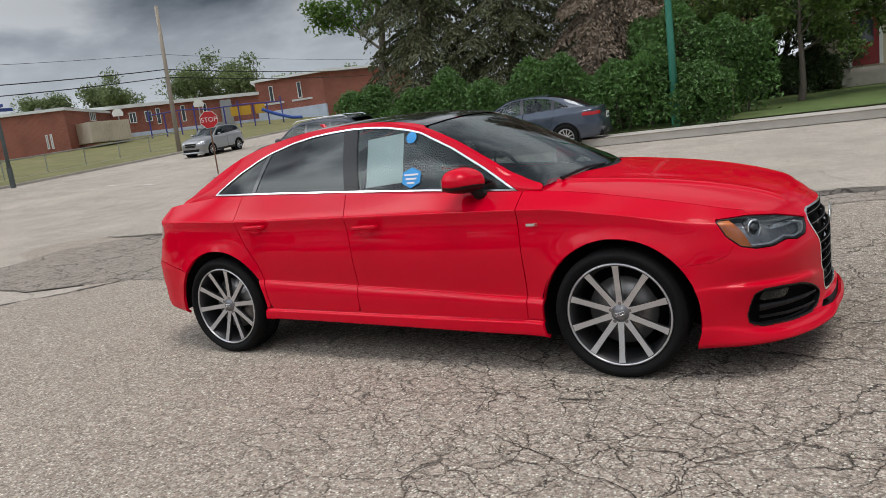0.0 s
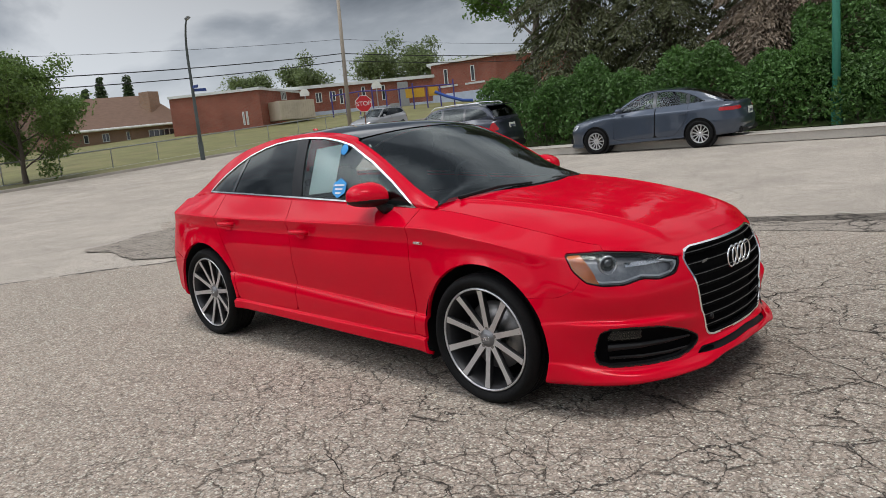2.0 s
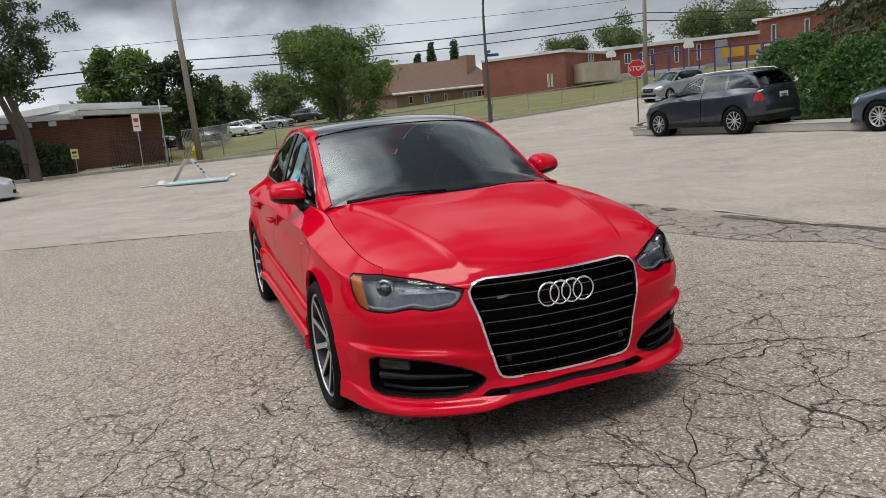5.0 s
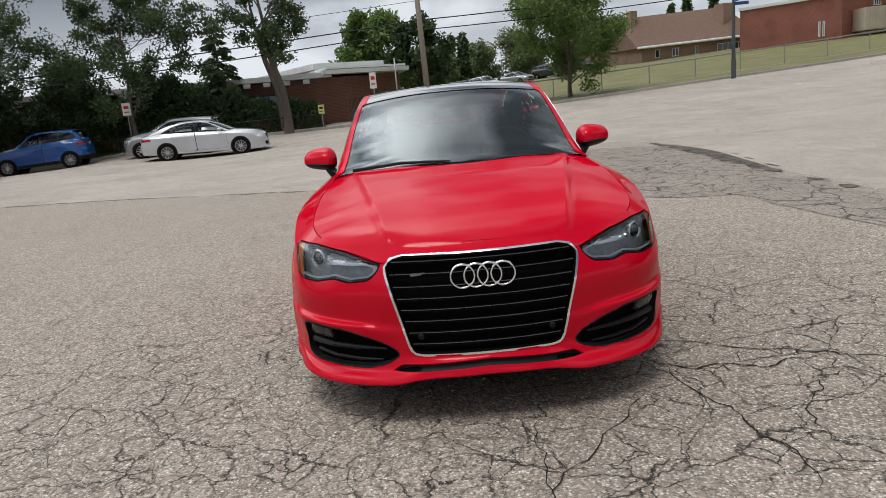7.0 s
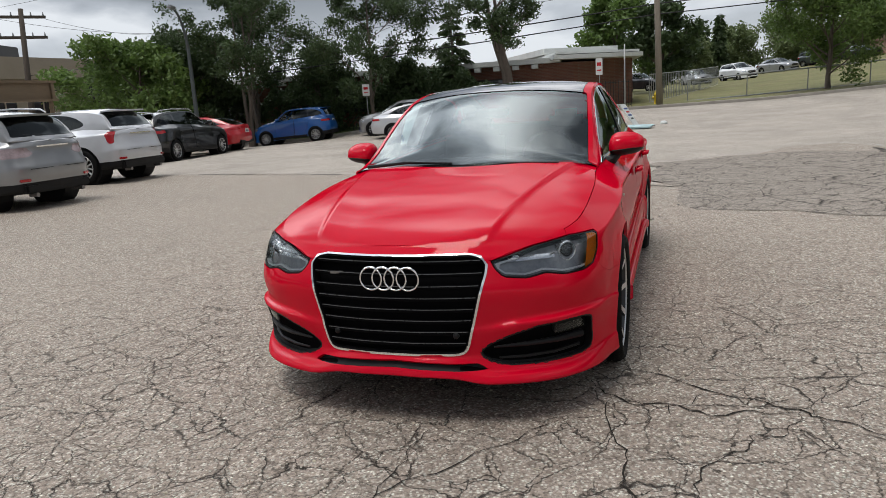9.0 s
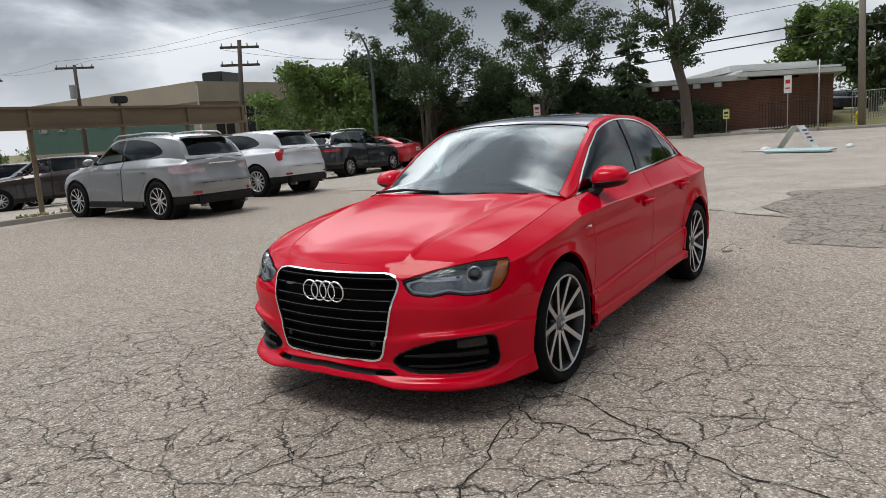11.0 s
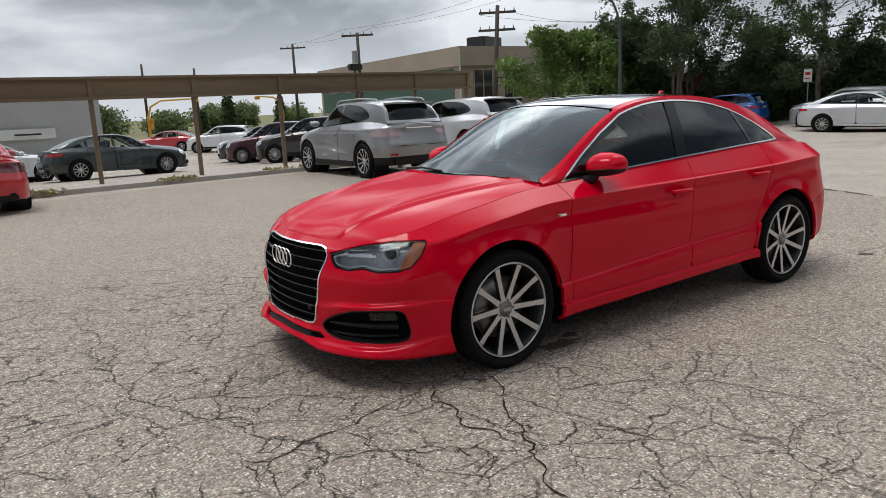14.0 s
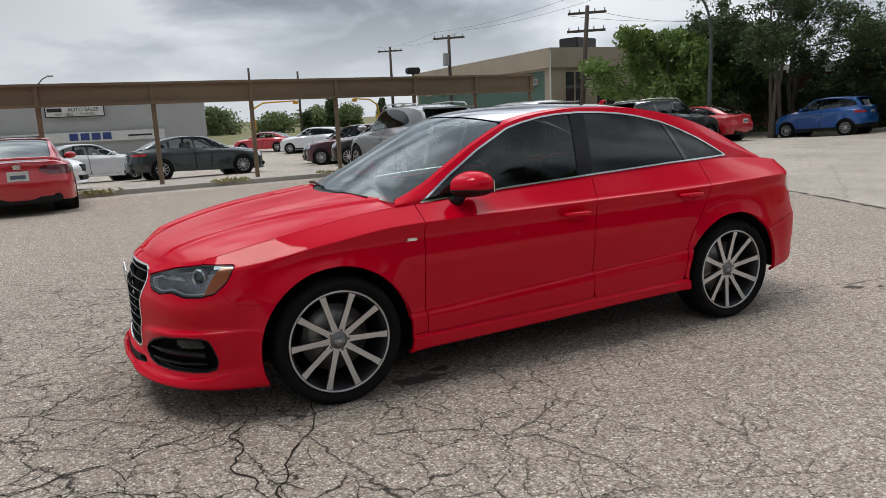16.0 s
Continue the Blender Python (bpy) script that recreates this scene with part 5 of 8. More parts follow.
    for flip in (False, True):
        q = (lambda v, f: (mirrored(v), flipped(f))) if flip else (lambda v, f: (v, f))
        hl = link("headlight", *q(hv, hf), M_LAMPDARK, car, "angular headlight with amber corner")
        link("headlight_lens", *q(*shell(lv, lf, .0, -.001)), M_LENS, hl)
        link("headlight_rim", *q(*shell(rim_v, rim_f, .036, -.0005)), M_BLACK, hl)
        link("light_guide", *q(*shell(gd_v, gd_f, .02)), M_DRL, hl)
        link("light_bar", *q(*shell(top_v, top_f, .015)), M_LAMP, hl)
        link("side_marker", *q(am_v, am_f), M_AMBER, hl, "amber corner lens")
        sy = -1 if flip else 1
        place = Matrix.Translation((1.905, sy * .682, .692)) @ Matrix.Rotation(radians(sy * 38), 4, "Z") @ Matrix.Rotation(radians(-90), 4, "Z")
        v, f = lathe([(.032, .018), (.039, .026), (.043, .018), (.046, -.02)], 32)
        o = link("projector_ring", v, f, M_LAMP, hl)
        o.matrix_basis = place
        v, f = lathe([(.0, .035), (.016, .031), (.028, .02), (.032, .008), (.033, -.02)], 32)
        o = link("projector_lens", v, f, M_GLOSSBLACK, hl)
        o.matrix_basis = place
    # mirrors, handles, badges, wipers
    for sy in (1, -1):
        for low in (False, True):
            bm = bmesh.new()
            bmesh.ops.create_uvsphere(bm, u_segments=32, v_segments=20, radius=1)
            for w in bm.verts:
                x, y, z = (math.copysign(abs(c) ** .72, c) for c in w.co)
                t = (y + 1) / 2
                high = (.098 if z > 0 else .045) * (1 - .30 * t) * (1 - .25 * max(0, x))
                if low:
                    z = min(z, -.15) * 1.3
                x = max(x, -.72)
                w.co = (.555 + x * (.112 - .03 * t) - .03 * t, sy * (.842 + (.100 if not low else .098) * y), 1.002 + z * high + .012 * t)
            if sy < 0:
                bmesh.ops.reverse_faces(bm, faces=bm.faces[:])
            if low:
                part("mirror_base", bm, M_BLACK, mir, soft=True)
            else:
                mir = part("door_mirror", bm, M_RED, car, "red door mirror on black foot", soft=True)
        part("mirror_foot", tube([(.60, sy * .725, .925), (.595, sy * .765, .94), (.575, sy * .80, .985)], [.036, .030, .026], 10), M_BLACK, mir)
        part("mirror_glass", boxes(((.466, sy * .842, 1.012), (.006, .14, .065), sy * 10), bevel=.003), M_CHROME, mir)
        for x, z in ((-.105, .806), (-.958, .838)):
            h = part("door_handle", tube([(x + .085, sy * .857, z), (x + .07, sy * .886, z + .002), (x - .06, sy * .889, z + .002), (x - .085, sy * .862, z)], [.012, .014, .014, .012], 8), M_RED, car, soft=True)
            v, f = lathe([(.0, -.002), (.032, -.002), (.042, .003)], 20)
            link("handle_recess", np.array(v) * [1.15, 1, .75] + [x, 0, z - .012] + [0, .852, 0] if sy > 0 else mirrored(np.array(v) * [1.15, 1, .75] + [x, .852, z - .012]), f, M_RED, car)
        part("fender_badge", boxes(((.91, sy * .848, .777), (.066, .008, .014)), bevel=.003), M_CHROME, car, "small chrome badge")
        part("badge_mark", boxes(((.935, sy * .8535, .777), (.014, .003, .010))), M_REDLENS, car)
    for y0, y1, x0, x1, low in ((-.60, -.06, .985, 1.055, .008), (-.02, .52, 1.075, .99, .028)):
        part("wiper", tube([(x0 + .015, y0, .985 - low), ((x0 + x1) / 2 + .03, (y0 + y1) / 2, 1.008 - low), (x1 + .02, y1, 1.0 - low)], [.010, .008, .005], 6), M_BLACK, car)
    # cabin fittings behind the glass
    part("dashboard", boxes(((.62, 0, .86), (.5, 1.24, .2)), ((.42, -.33, .92), (.2, .42, .08)), bevel=.05), M_CABIN, car, soft=True)
    v, f = lathe([(.175, -.012), (.187, 0), (.175, .012), (.163, 0), (.175, -.012)], 36)
    o = link("steering_wheel", v, f, M_CABIN, car)
    o.matrix_basis = Matrix.Translation((.30, .34, .94)) @ Matrix.Rotation(radians(90), 4, "Z") @ Matrix.Rotation(radians(-25), 4, "X")
    for y in (-.34, .34):
        seat = part("front_seat", boxes(((-.08, y, .50), (.5, .48, .18)), ((-.36, y, .80), (.14, .46, .60), Matrix.Rotation(radians(-14), 4, "Y")), ((-.47, y, 1.14), (.09, .25, .16)), bevel=.045), M_CABIN, car, soft=True)
    part("rear_bench", boxes(((-.95, 0, .52), (.5, 1.2, .2)), ((-1.22, 0, .84), (.15, 1.2, .55), Matrix.Rotation(radians(-20), 4, "Y")), bevel=.05), M_CABIN, car, soft=True)
    part("rear_view_mirror", boxes(((.36, 0, 1.235), (.03, .22, .06)), bevel=.012), M_BLACK, car)
    # sale sheet and stickers inside the passenger's side window
    slope = Matrix.Rotation(radians(-24), 4, "X")
    sheet = part("window_sheet", boxes(((-.045, -.652, 1.16), (.25, .003, .30), slope @ Matrix.Rotation(radians(-4), 4, "Y"))), M_PAPER, car, "pale sale sheet behind the window")
    hexa = [(.065 * math.cos(a) * 1.05, .062 * math.sin(a)) for a in (math.radians(30 + 60 * k) for k in range(6))]
    sticker = part("dealer_sticker", prism(hexa, .003, Matrix.Translation((.165, -.726, 1.055)) @ slope), M_BLUE, car, "blue hexagonal sticker on the window")
    for dz, w in ((.016, .09), (-.006, .07), (-.028, .05)):
        part("sticker_line", boxes(((.165, -.7295 + dz * .44, 1.055 + dz), (w, .002, .010), slope)), M_WHITE, sticker)
    v, f = lathe([(0, 0), (.03, .0), (.034, .002)], 24)
    o = link("round_tag", v, f, M_BLUE, car, "round blue tag on the window")
    o.matrix_basis = Matrix.Translation((.145, -.638, 1.275)) @ slope
    # wheels
    base = wheel(car, .3225, .257, .225, 10, True, M_MACH, M_RIMDARK)
    base.matrix_basis = Matrix.Translation((axle, .776, .3225))
    copy_thing(base, Matrix.Translation((-axle, .772, .3225)) @ Matrix.Rotation(.21, 4, "Y"))
    for x, a in ((axle, .31), (-axle, .12)):
        copy_thing(base, Matrix.Translation((x, -.776, .3225)) @ Matrix.Rotation(math.pi, 4, "Z") @ Matrix.Rotation(a, 4, "Y"))
    return car


red_saloon()

# ---- parked cars ----
def paint(name, color, metal=0.5, rough=0.35):
    return mat(name, color, rough, metal=metal, vary=0.04, scale=3, fine=300, coat=1.0, coat_rough=0.03, dirt=0.12, dirt_color=(0.2, 0.19, 0.17))


def parked(name, label, x, y, yaw, size, base, tyre, colour, wagon=False, spokes=10, rim=None, group="", z=None, tail_tall=False, rails=False, lamp=None, cross=False, tail_shape=None, spoiler=False):
    """A parked car: size is length, width and height, base the wheelbase. yaw 0 points along +x."""
    car = empty(name)
    tagged(car, label, "car", group)
    L, W, H = size
    sx, sy, sz = L / 4.48, W / 1.79, H / (1.435 if wagon else 1.425)
    S = np.array([sx, sy, sz])
    wall, edge = wall_grid(5, 3, PLAIN)
    nu, nv = wall.shape[:2]
    v0, f0 = wall.reshape(-1, 3) * S, grid_faces(nu, nv)
    ax = base / 2
    arch = np.minimum(np.hypot(v0[:, 0] - ax, v0[:, 2] - tyre), np.hypot(v0[:, 0] + ax, v0[:, 2] - tyre)) - tyre * 1.17
    if wagon:
        v0[:, 2] = np.maximum(v0[:, 2], .0)
    v1, f1 = clip(v0, f0, arch)
    XZ = lambda v: v[:, [0, 2]] / [sx, sz]
    A = lambda v: np.column_stack([v[:, 1] / sy - v[:, 0] / sx, v[:, 2] / sz])
    light = [(-1.66, .70), (-1.45, .64), (-1.2, .61), (-1.04, .64), (-.98, .75), (-1.2, .755), (-1.5, .735)]
    tail = [(2.56, .805), (2.82, .78), (2.82, .865), (2.58, .885)] if not tail_tall else [(2.69, .72), (2.82, .70), (2.82, .97), (2.68, .98)]
    tail = tail_shape or tail
    grille = [(.40, .69), (.36, .50), (-.36, .50), (-.40, .69)]
    intake = [(.55, .40), (.5, .27), (-.5, .27), (-.55, .40)]
    fdoor = [(.80, 1.2), (.82, .35), (.76, .30), (-.22, .31), (-.26, 1.2)]
    rdoor = [(-.28, 1.2), (-.24, .31), (-.72, .32), (-.88, .52), (-1.02, .72), (-1.06, 1.2)]

    def both(nm, v, f, m, depth=.02, push=0.0, parent=car, text=""):
        for flip in (False, True):
            vv, ff = (mirrored(v), flipped(f)) if flip else (v, f)
            vv, ff = shell(vv, ff, depth, push)
            if len(ff):
                link(nm, vv, ff, m, parent, text)

    front = lambda v: v[:, 0] > 0
    rest = np.minimum.reduce([-inside(fdoor, XZ(v1)) - .004, -inside(rdoor, XZ(v1)) - .004])
    rest = np.where(front(v1), np.minimum(rest, -inside(light, A(v1))), np.minimum(rest, -inside(tail, A(v1))))
    bv, bf = clip(v1, f1, rest)
    bv, bf = clip(bv, bf, np.where(bv[:, 0] > 1.2, np.minimum(-inside(grille, bv[:, 1:] / [sy, sz]), -inside(intake, bv[:, 1:] / [sy, sz])), 1))
    if wagon:
        low = np.minimum(.40 * sz + .10 * np.clip(-bv[:, 0] / sx - 2.05, 0, .2) - bv[:, 2], -1.64 * sx - bv[:, 0])
        both("lower_bumper", *clip(bv, bf, low), M_BLACK, text="black plastic lower bumper")
        bv, bf = clip(bv, bf, -low - .003)
    both("body_side", bv, bf, colour)
    for nm, poly in (("front_door", fdoor), ("rear_door", rdoor)):
        both(nm, *clip(v1, f1, inside(poly, XZ(v1)) - .002), colour)
    n = normals(v0, f0)
    both("inner_body", *clip(v0 - n * .025, f0, arch - .005), M_BLACK, depth=0)
    both("headlight", *clip(v1, f1, np.where(front(v1), inside(light, A(v1)), -1)), M_LAMP, depth=.01, push=-.004)
    both("tail_light", *clip(v1, f1, np.where(front(v1), -1, inside(tail, A(v1)))), lamp or M_REDLENS, depth=.01, push=.004)
    part("floor_pan", boxes(((0, 0, .30 * sz), (L * .82, W * .62, .14)), bevel=.03), M_BLACK, car)
    for sgn in (1, -1):
        for s2 in (1, -1):
            part("wheel_well", tube([(sgn * ax, s2 * W * .28, tyre), (sgn * ax, s2 * W * .455, tyre)], tyre * 1.16, 20), M_BLACK, car)
    hg = hood_grid(edge, slice(0, 36), HOOD, 21, 3.0)
    link("bonnet", hg.reshape(-1, 3) * S, grid_faces(*hg.shape[:2]), colour, car)
    tg = hood_grid(edge, slice(52, 81), [(-2.14, .985), (-2.0, .998), (-1.5, 1.02), (-1.0, 1.03)], 15, 2.0)
    link("boot_lid", tg.reshape(-1, 3) * S, grid_faces(*tg.shape[:2]), colour, car)
    RL, TP, GL = (WAGON_RAIL, WAGON_TOP, WAGON_GLASS) if wagon else (SALOON_RAIL, SALOON_TOP, SALOON_GLASS)
    if cross:
        GL = CROSS_GLASS
    side, over = canopy(RL, TP, edge, 52, 9, 17)
    cv, cf = side.reshape(-1, 3) * S, grid_faces(*side.shape[:2])
    ov, of = over.reshape(-1, 3), grid_faces(*over.shape[:2])
    both("roof_frame", *clip(cv, cf, -inside(GL, XZ(cv))), colour, depth=.02)
    gv, gf = clip(cv, cf, inside(GL, XZ(cv)) - .004)
    cut = lambda v: v[:, 0] / sx
    for a, b in ((9, -.19), (-.27, -9)) if cross else ((9, -.19), (-.27, -1.02 if not wagon else -.98), (-1.06 if not wagon else -1.05, -9)):
        both("side_window", *clip(gv, gf, np.minimum(a - cut(gv), cut(gv) - b)), M_GLASS_DARK if wagon and a < 0 else M_GLASS_CLEAR, depth=0, push=-.004)
    both("window_post", *clip(gv, gf, np.minimum(-.19 - cut(gv), cut(gv) + .27)), M_GLOSSBLACK, depth=0)
    if not cross:
        both("window_post", *clip(gv, gf, np.minimum(-.98 - cut(gv), cut(gv) + 1.06)), M_GLOSSBLACK, depth=0, push=-.001)
    rl = smooth(RL, ov[:, 0])[:, 0] - np.abs(ov[:, 1])
    wind = np.minimum(ov[:, 0] - (.30 - .08 * (ov[:, 1] / .58) ** 2), np.where(ov[:, 0] < .93, rl - .035, 1))
    back = (-1.66 if wagon else -.86) - ov[:, 0]
    rear = np.minimum(back, rl - .05 if not wagon else np.minimum(rl - .06, ov[:, 2] - 1.05))
    top = np.minimum(-wind - .004, -rear - .004)
    o3 = ov * S
    link("windscreen", *clip(o3, of, wind - .004), M_GLASS_WIND, car)
    link("rear_window", *clip(o3, of, rear - .004), M_GLASS_DARK, car)
    link("roof", *shell(*clip(o3, of, top), .02), colour, car)
    part("cabin", boxes(((-.35 * sx, 0, .80 * sz), (2.2 * sx, W * .70, .26 * sz)), ((-.35, W * .19, .98 * sz), (.14, .42, .5)), ((-.35, -W * .19, .98 * sz), (.14, .42, .5)), ((-1.15 * sx, 0, .95 * sz), (.14, W * .6, .4)), bevel=.04), M_CABIN, car)
    nose, stern = 2.235 * sx, -2.205 * sx
    part("grille", boxes(((nose - .11, 0, .595 * sz), (.08, .74 * sy, .19 * sz)), bevel=.02), M_BLACK, car)
    part("lower_intake", boxes(((nose - .09, 0, .335 * sz), (.08, 1.02 * sy, .13 * sz)), bevel=.02), M_BLACK, car)
    part("grille_bar", boxes(((nose - .07, 0, .60 * sz), (.03, .70 * sy, .02)), bevel=.006), M_CHROME, car)
    zp = (.74 if not wagon else .80) * sz
    if not cross:
        plate = part("number_plate", boxes(((stern + .008 if not wagon else stern + .05, 0, zp), (.02, .31, .16)), bevel=.004), M_PLATE, car, "pale number plate")
        part("plate_bar", boxes(((stern - .004 if not wagon else stern + .038, 0, zp - .01), (.006, .22, .06))), M_PLATEBAR, plate)
    part("rear_skirt", boxes(((stern + .10, 0, .33 * sz), (.16, W * .70, .14 * sz)), bevel=.03), M_BLACK, car)
    if wagon:
        part("roof_spoiler", boxes(((-1.80 * sx, 0, 1.345 * sz), (.26, W * .58, .035)), bevel=.012), colour, car)
        for s in (1, -1):
            part("side_cladding", boxes(((0, s * W * .482, .27 * sz), (base - tyre * 2.4, .05, .12)), bevel=.015), M_BLACK, car)
    if spoiler:
        part("boot_spoiler", tube([(-2.0 * sx, -.66 * sy, .985 * sz), (-2.09 * sx, -.52 * sy, 1.035 * sz), (-2.12 * sx, 0, 1.045 * sz), (-2.09 * sx, .52 * sy, 1.035 * sz), (-2.0 * sx, .66 * sy, .985 * sz)], .022, 8), colour, car, "low boot spoiler")
        part("badge", boxes(((stern + .04, 0, .90 * sz), (.02, .11, .07)), bevel=.008), M_CHROME, car)
    if cross:
        part("tailgate_trim", boxes(((stern + .055, 0, .905 * sz), (.03, .62 * sy, .022)), bevel=.006), M_CHROME, car, "chrome strip on the tailgate")
        part("tailgate_seam", boxes(((stern + .0, 0, .60 * sz), (.02, 1.02 * sy, .008))), M_BLACK, car)
        part("rear_wiper", tube([(stern + .18, .02, 1.06 * sz), (stern + .20, .2, 1.075 * sz), (stern + .22, .38, 1.08 * sz)], .008, 5), M_BLACK, car)
        for s in (1, -1):
            part("rear_reflector", boxes(((-2.145 * sx, s * .60 * sy, .45 * sz), (.03, .17, .045), -s * 22), bevel=.01), M_REDLENS, car, "red bumper reflector")
            part("exhaust_tip", tube([(stern + .18, s * .45 * sy, .235 * sz), (stern + .02, s * .45 * sy, .235 * sz)], .035, 10), M_STEEL, car)
    if rails:
        for s in (1, -1):
            part("roof_rail", tube([(.25 * sx, s * .575 * sy, 1.375 * sz), (.1 * sx, s * .57 * sy, 1.445 * sz), (-.8 * sx, s * .555 * sy, 1.462 * sz), (-1.45 * sx, s * .545 * sy, 1.43 * sz), (-1.55 * sx, s * .545 * sy, 1.38 * sz)], .014, 6), M_MACH, car, "bright roof rail")
    for s in (1, -1):
        bm = bmesh.new()
        bmesh.ops.create_uvsphere(bm, u_segments=12, v_segments=8, radius=1)
        bm.transform(Matrix.Translation((.60 * sx, s * (W / 2 + .06), 1.02 * sz)) @ Matrix.Diagonal((.09, .11, .07, 1)))
        part("door_mirror", bm, colour, car, soft=True)
        part("mirror_foot", boxes(((.62 * sx, s * (W / 2 - .05), .985 * sz), (.07, .16, .05)), bevel=.01), M_BLACK, car)
        for xx in (-.12, -.92):
            part("door_handle", boxes(((xx * sx, s * (W / 2 - .018), .80 * sz), (.17, .035, .03)), bevel=.01), colour, car)
    w = wheel(car, tyre, rim or tyre * .68, .215, spokes, False, M_MACH, M_RIMDARK if spokes < 12 else M_MACH)
    w.matrix_basis = Matrix.Translation((ax, W / 2 - .115, tyre))
    copy_thing(w, Matrix.Translation((-ax, W / 2 - .115, tyre)) @ Matrix.Rotation(.3, 4, "Y"))
    for xx in (ax, -ax):
        copy_thing(w, Matrix.Translation((xx, -W / 2 + .115, tyre)) @ Matrix.Rotation(math.pi, 4, "Z") @ Matrix.Rotation(.5 + xx, 4, "Y"))
    # stand on the land, tilted with it
    c, s = math.cos(radians(yaw)), math.sin(radians(yaw))
    zf, zr = hgt(x + c * ax, y + s * ax), hgt(x - c * ax, y - s * ax)
    zl, zq = hgt(x - s * .75, y + c * .75), hgt(x + s * .75, y - c * .75)
    zc = (zf + zr) / 2 if z is None else z
    car.matrix_basis = Matrix.Translation((x, y, zc + .002)) @ Matrix.Rotation(radians(yaw), 4, "Z") @ Matrix.Rotation(-math.atan2(zf - zr, base), 4, "Y") @ Matrix.Rotation(math.atan2(zl - zq, 1.5), 4, "X")
    return car


P_SLATE = paint("slate_blue_paint", (0.045, 0.060, 0.088))
P_NAVY = paint("dark_navy_paint", (0.022, 0.026, 0.042))
P_SILVER = paint("silver_paint", (0.29, 0.295, 0.30), 0.6)
P_PEARL = paint("pearl_silver_paint", (0.60, 0.61, 0.63), 0.35)
M_PLATEBAR = mat("plate_lettering", (0.10, 0.12, 0.17), 0.5, vary=0.05)
M_CLEARTAIL = mat("grey_clear_lamp", (0.46, 0.36, 0.37), 0.2, metal=0.3, vary=0.25, scale=20, coat=1.0)
M_DARKTAIL = mat("smoked_red_lamp", (0.10, 0.006, 0.01), 0.15, vary=0.2, scale=20, coat=1.0)
P_WHITE = paint("white_car_paint", (0.72, 0.73, 0.74), 0.0)
P_BLUE = paint("bright_blue_paint", (0.0008, 0.085, 0.33), 0.0)
P_BLACK = paint("black_car_paint", (0.012, 0.013, 0.016))
P_GREY = paint("green_grey_paint", (0.024, 0.035, 0.034))
P_BROWN = paint("dark_brown_paint", (0.03, 0.02, 0.018))
P_MAROON = paint("maroon_paint", (0.06, 0.012, 0.016))
P_CRED = paint("bright_red_paint", (0.47, 0.004, 0.012), 0.0)
STREET = "cars parked along the streets"
ROW = "cars in the dealer's lot"
parked("saloon_car", "slate blue saloon parked by the hedge", -5.3, 14.02, -175.1, (4.65, 1.775, 1.46), 2.70, .325, P_SLATE, spokes=12, group=STREET)
parked("suv", "dark navy sport utility car with alloy wheels", -12.15, 13.62, -175.1, (4.77, 1.84, 1.68), 2.86, .365, P_NAVY, True, group=STREET, tail_tall=True, rails=True)
parked("saloon_car", "black saloon nosing along the kerb", 5.4, 14.2, -175, (4.6, 1.78, 1.45), 2.68, .32, P_BLACK, group=STREET)
parked("suv", "silver compact suv parked by the school lawn", -31.4, 27.6, -80.2, (4.57, 1.84, 1.68), 2.66, .355, P_SILVER, True, group=STREET)
parked("saloon_car", "pale silver saloon standing in the street", -24.1, -9.05, 99.8, (4.95, 1.85, 1.44), 2.77, .33, P_PEARL, group=STREET)
parked("hatchback_car", "silver hatchback parked behind the pale saloon", -26.1, -10.9, -80, (4.3, 1.75, 1.48), 2.6, .32, P_SILVER, True, group=STREET)
parked("suv", "bright blue small suv parked at the kerb", -26.7, -16.9, -80.2, (4.1, 1.765, 1.65), 2.52, .335, P_BLUE, True, group=STREET)
parked("saloon_car", "white saloon parked below the trees", -23.6, -21.6, -80, (4.5, 1.8, 1.47), 2.65, .33, P_WHITE, group=STREET)
parked("saloon_car", "red saloon parked beside the dark van", -19.5, -17.3, -80, (4.4, 1.78, 1.42), 2.6, .32, P_CRED, group=STREET)
parked("suv", "silver crossover suv with roof rails", -4.25, -10.75, -90, (4.58, 1.82, 1.61), 2.74, .37, P_SILVER, True, 10, group=ROW, rails=True, z=-.02, lamp=M_CLEARTAIL, cross=True, tail_shape=[(2.50, .80), (2.62, .765), (2.9, .755), (2.9, .895), (2.56, .90)])
parked("suv", "pale silver suv with tall red tail lights", -7.95, -12.3, -88, (4.7, 1.88, 1.60), 2.86, .37, P_PEARL, True, 12, group=ROW, z=-.03, cross=True, tail_shape=[(2.60, .96), (2.66, .92), (2.735, .71), (2.9, .70), (2.9, .97)])
parked("minivan", "black minivan with rails and tinted windows", -16.2, -15.7, -172.5, (5.1, 1.95, 1.68), 3.05, .345, P_BLACK, True, group=ROW, rails=True, z=-.18)
parked("coupe_car", "bright red coupe with dark tail lights", 3.55, -11.6, -86, (4.5, 1.75, 1.33), 2.62, .32, P_CRED, group=ROW, z=-.06, spoiler=True, lamp=M_DARKTAIL, tail_shape=[(2.42, .83), (2.60, .75), (2.9, .73), (2.9, .90), (2.48, .905)])
parked("saloon_car", "white saloon beyond the red coupe", 4.7, -18.4, 172, (4.6, 1.8, 1.45), 2.7, .33, P_WHITE, group=ROW)
parked("saloon_car", "dark green-grey saloon with clear alloy wheels", -1.15, -23.3, -171.4, (4.87, 1.85, 1.47), 2.85, .335, P_GREY, spokes=10, group=ROW)
parked("saloon_car", "silver saloon in the back row", 5.0, -24.5, -150, (4.6, 1.8, 1.45), 2.7, .33, P_SILVER, group=ROW)
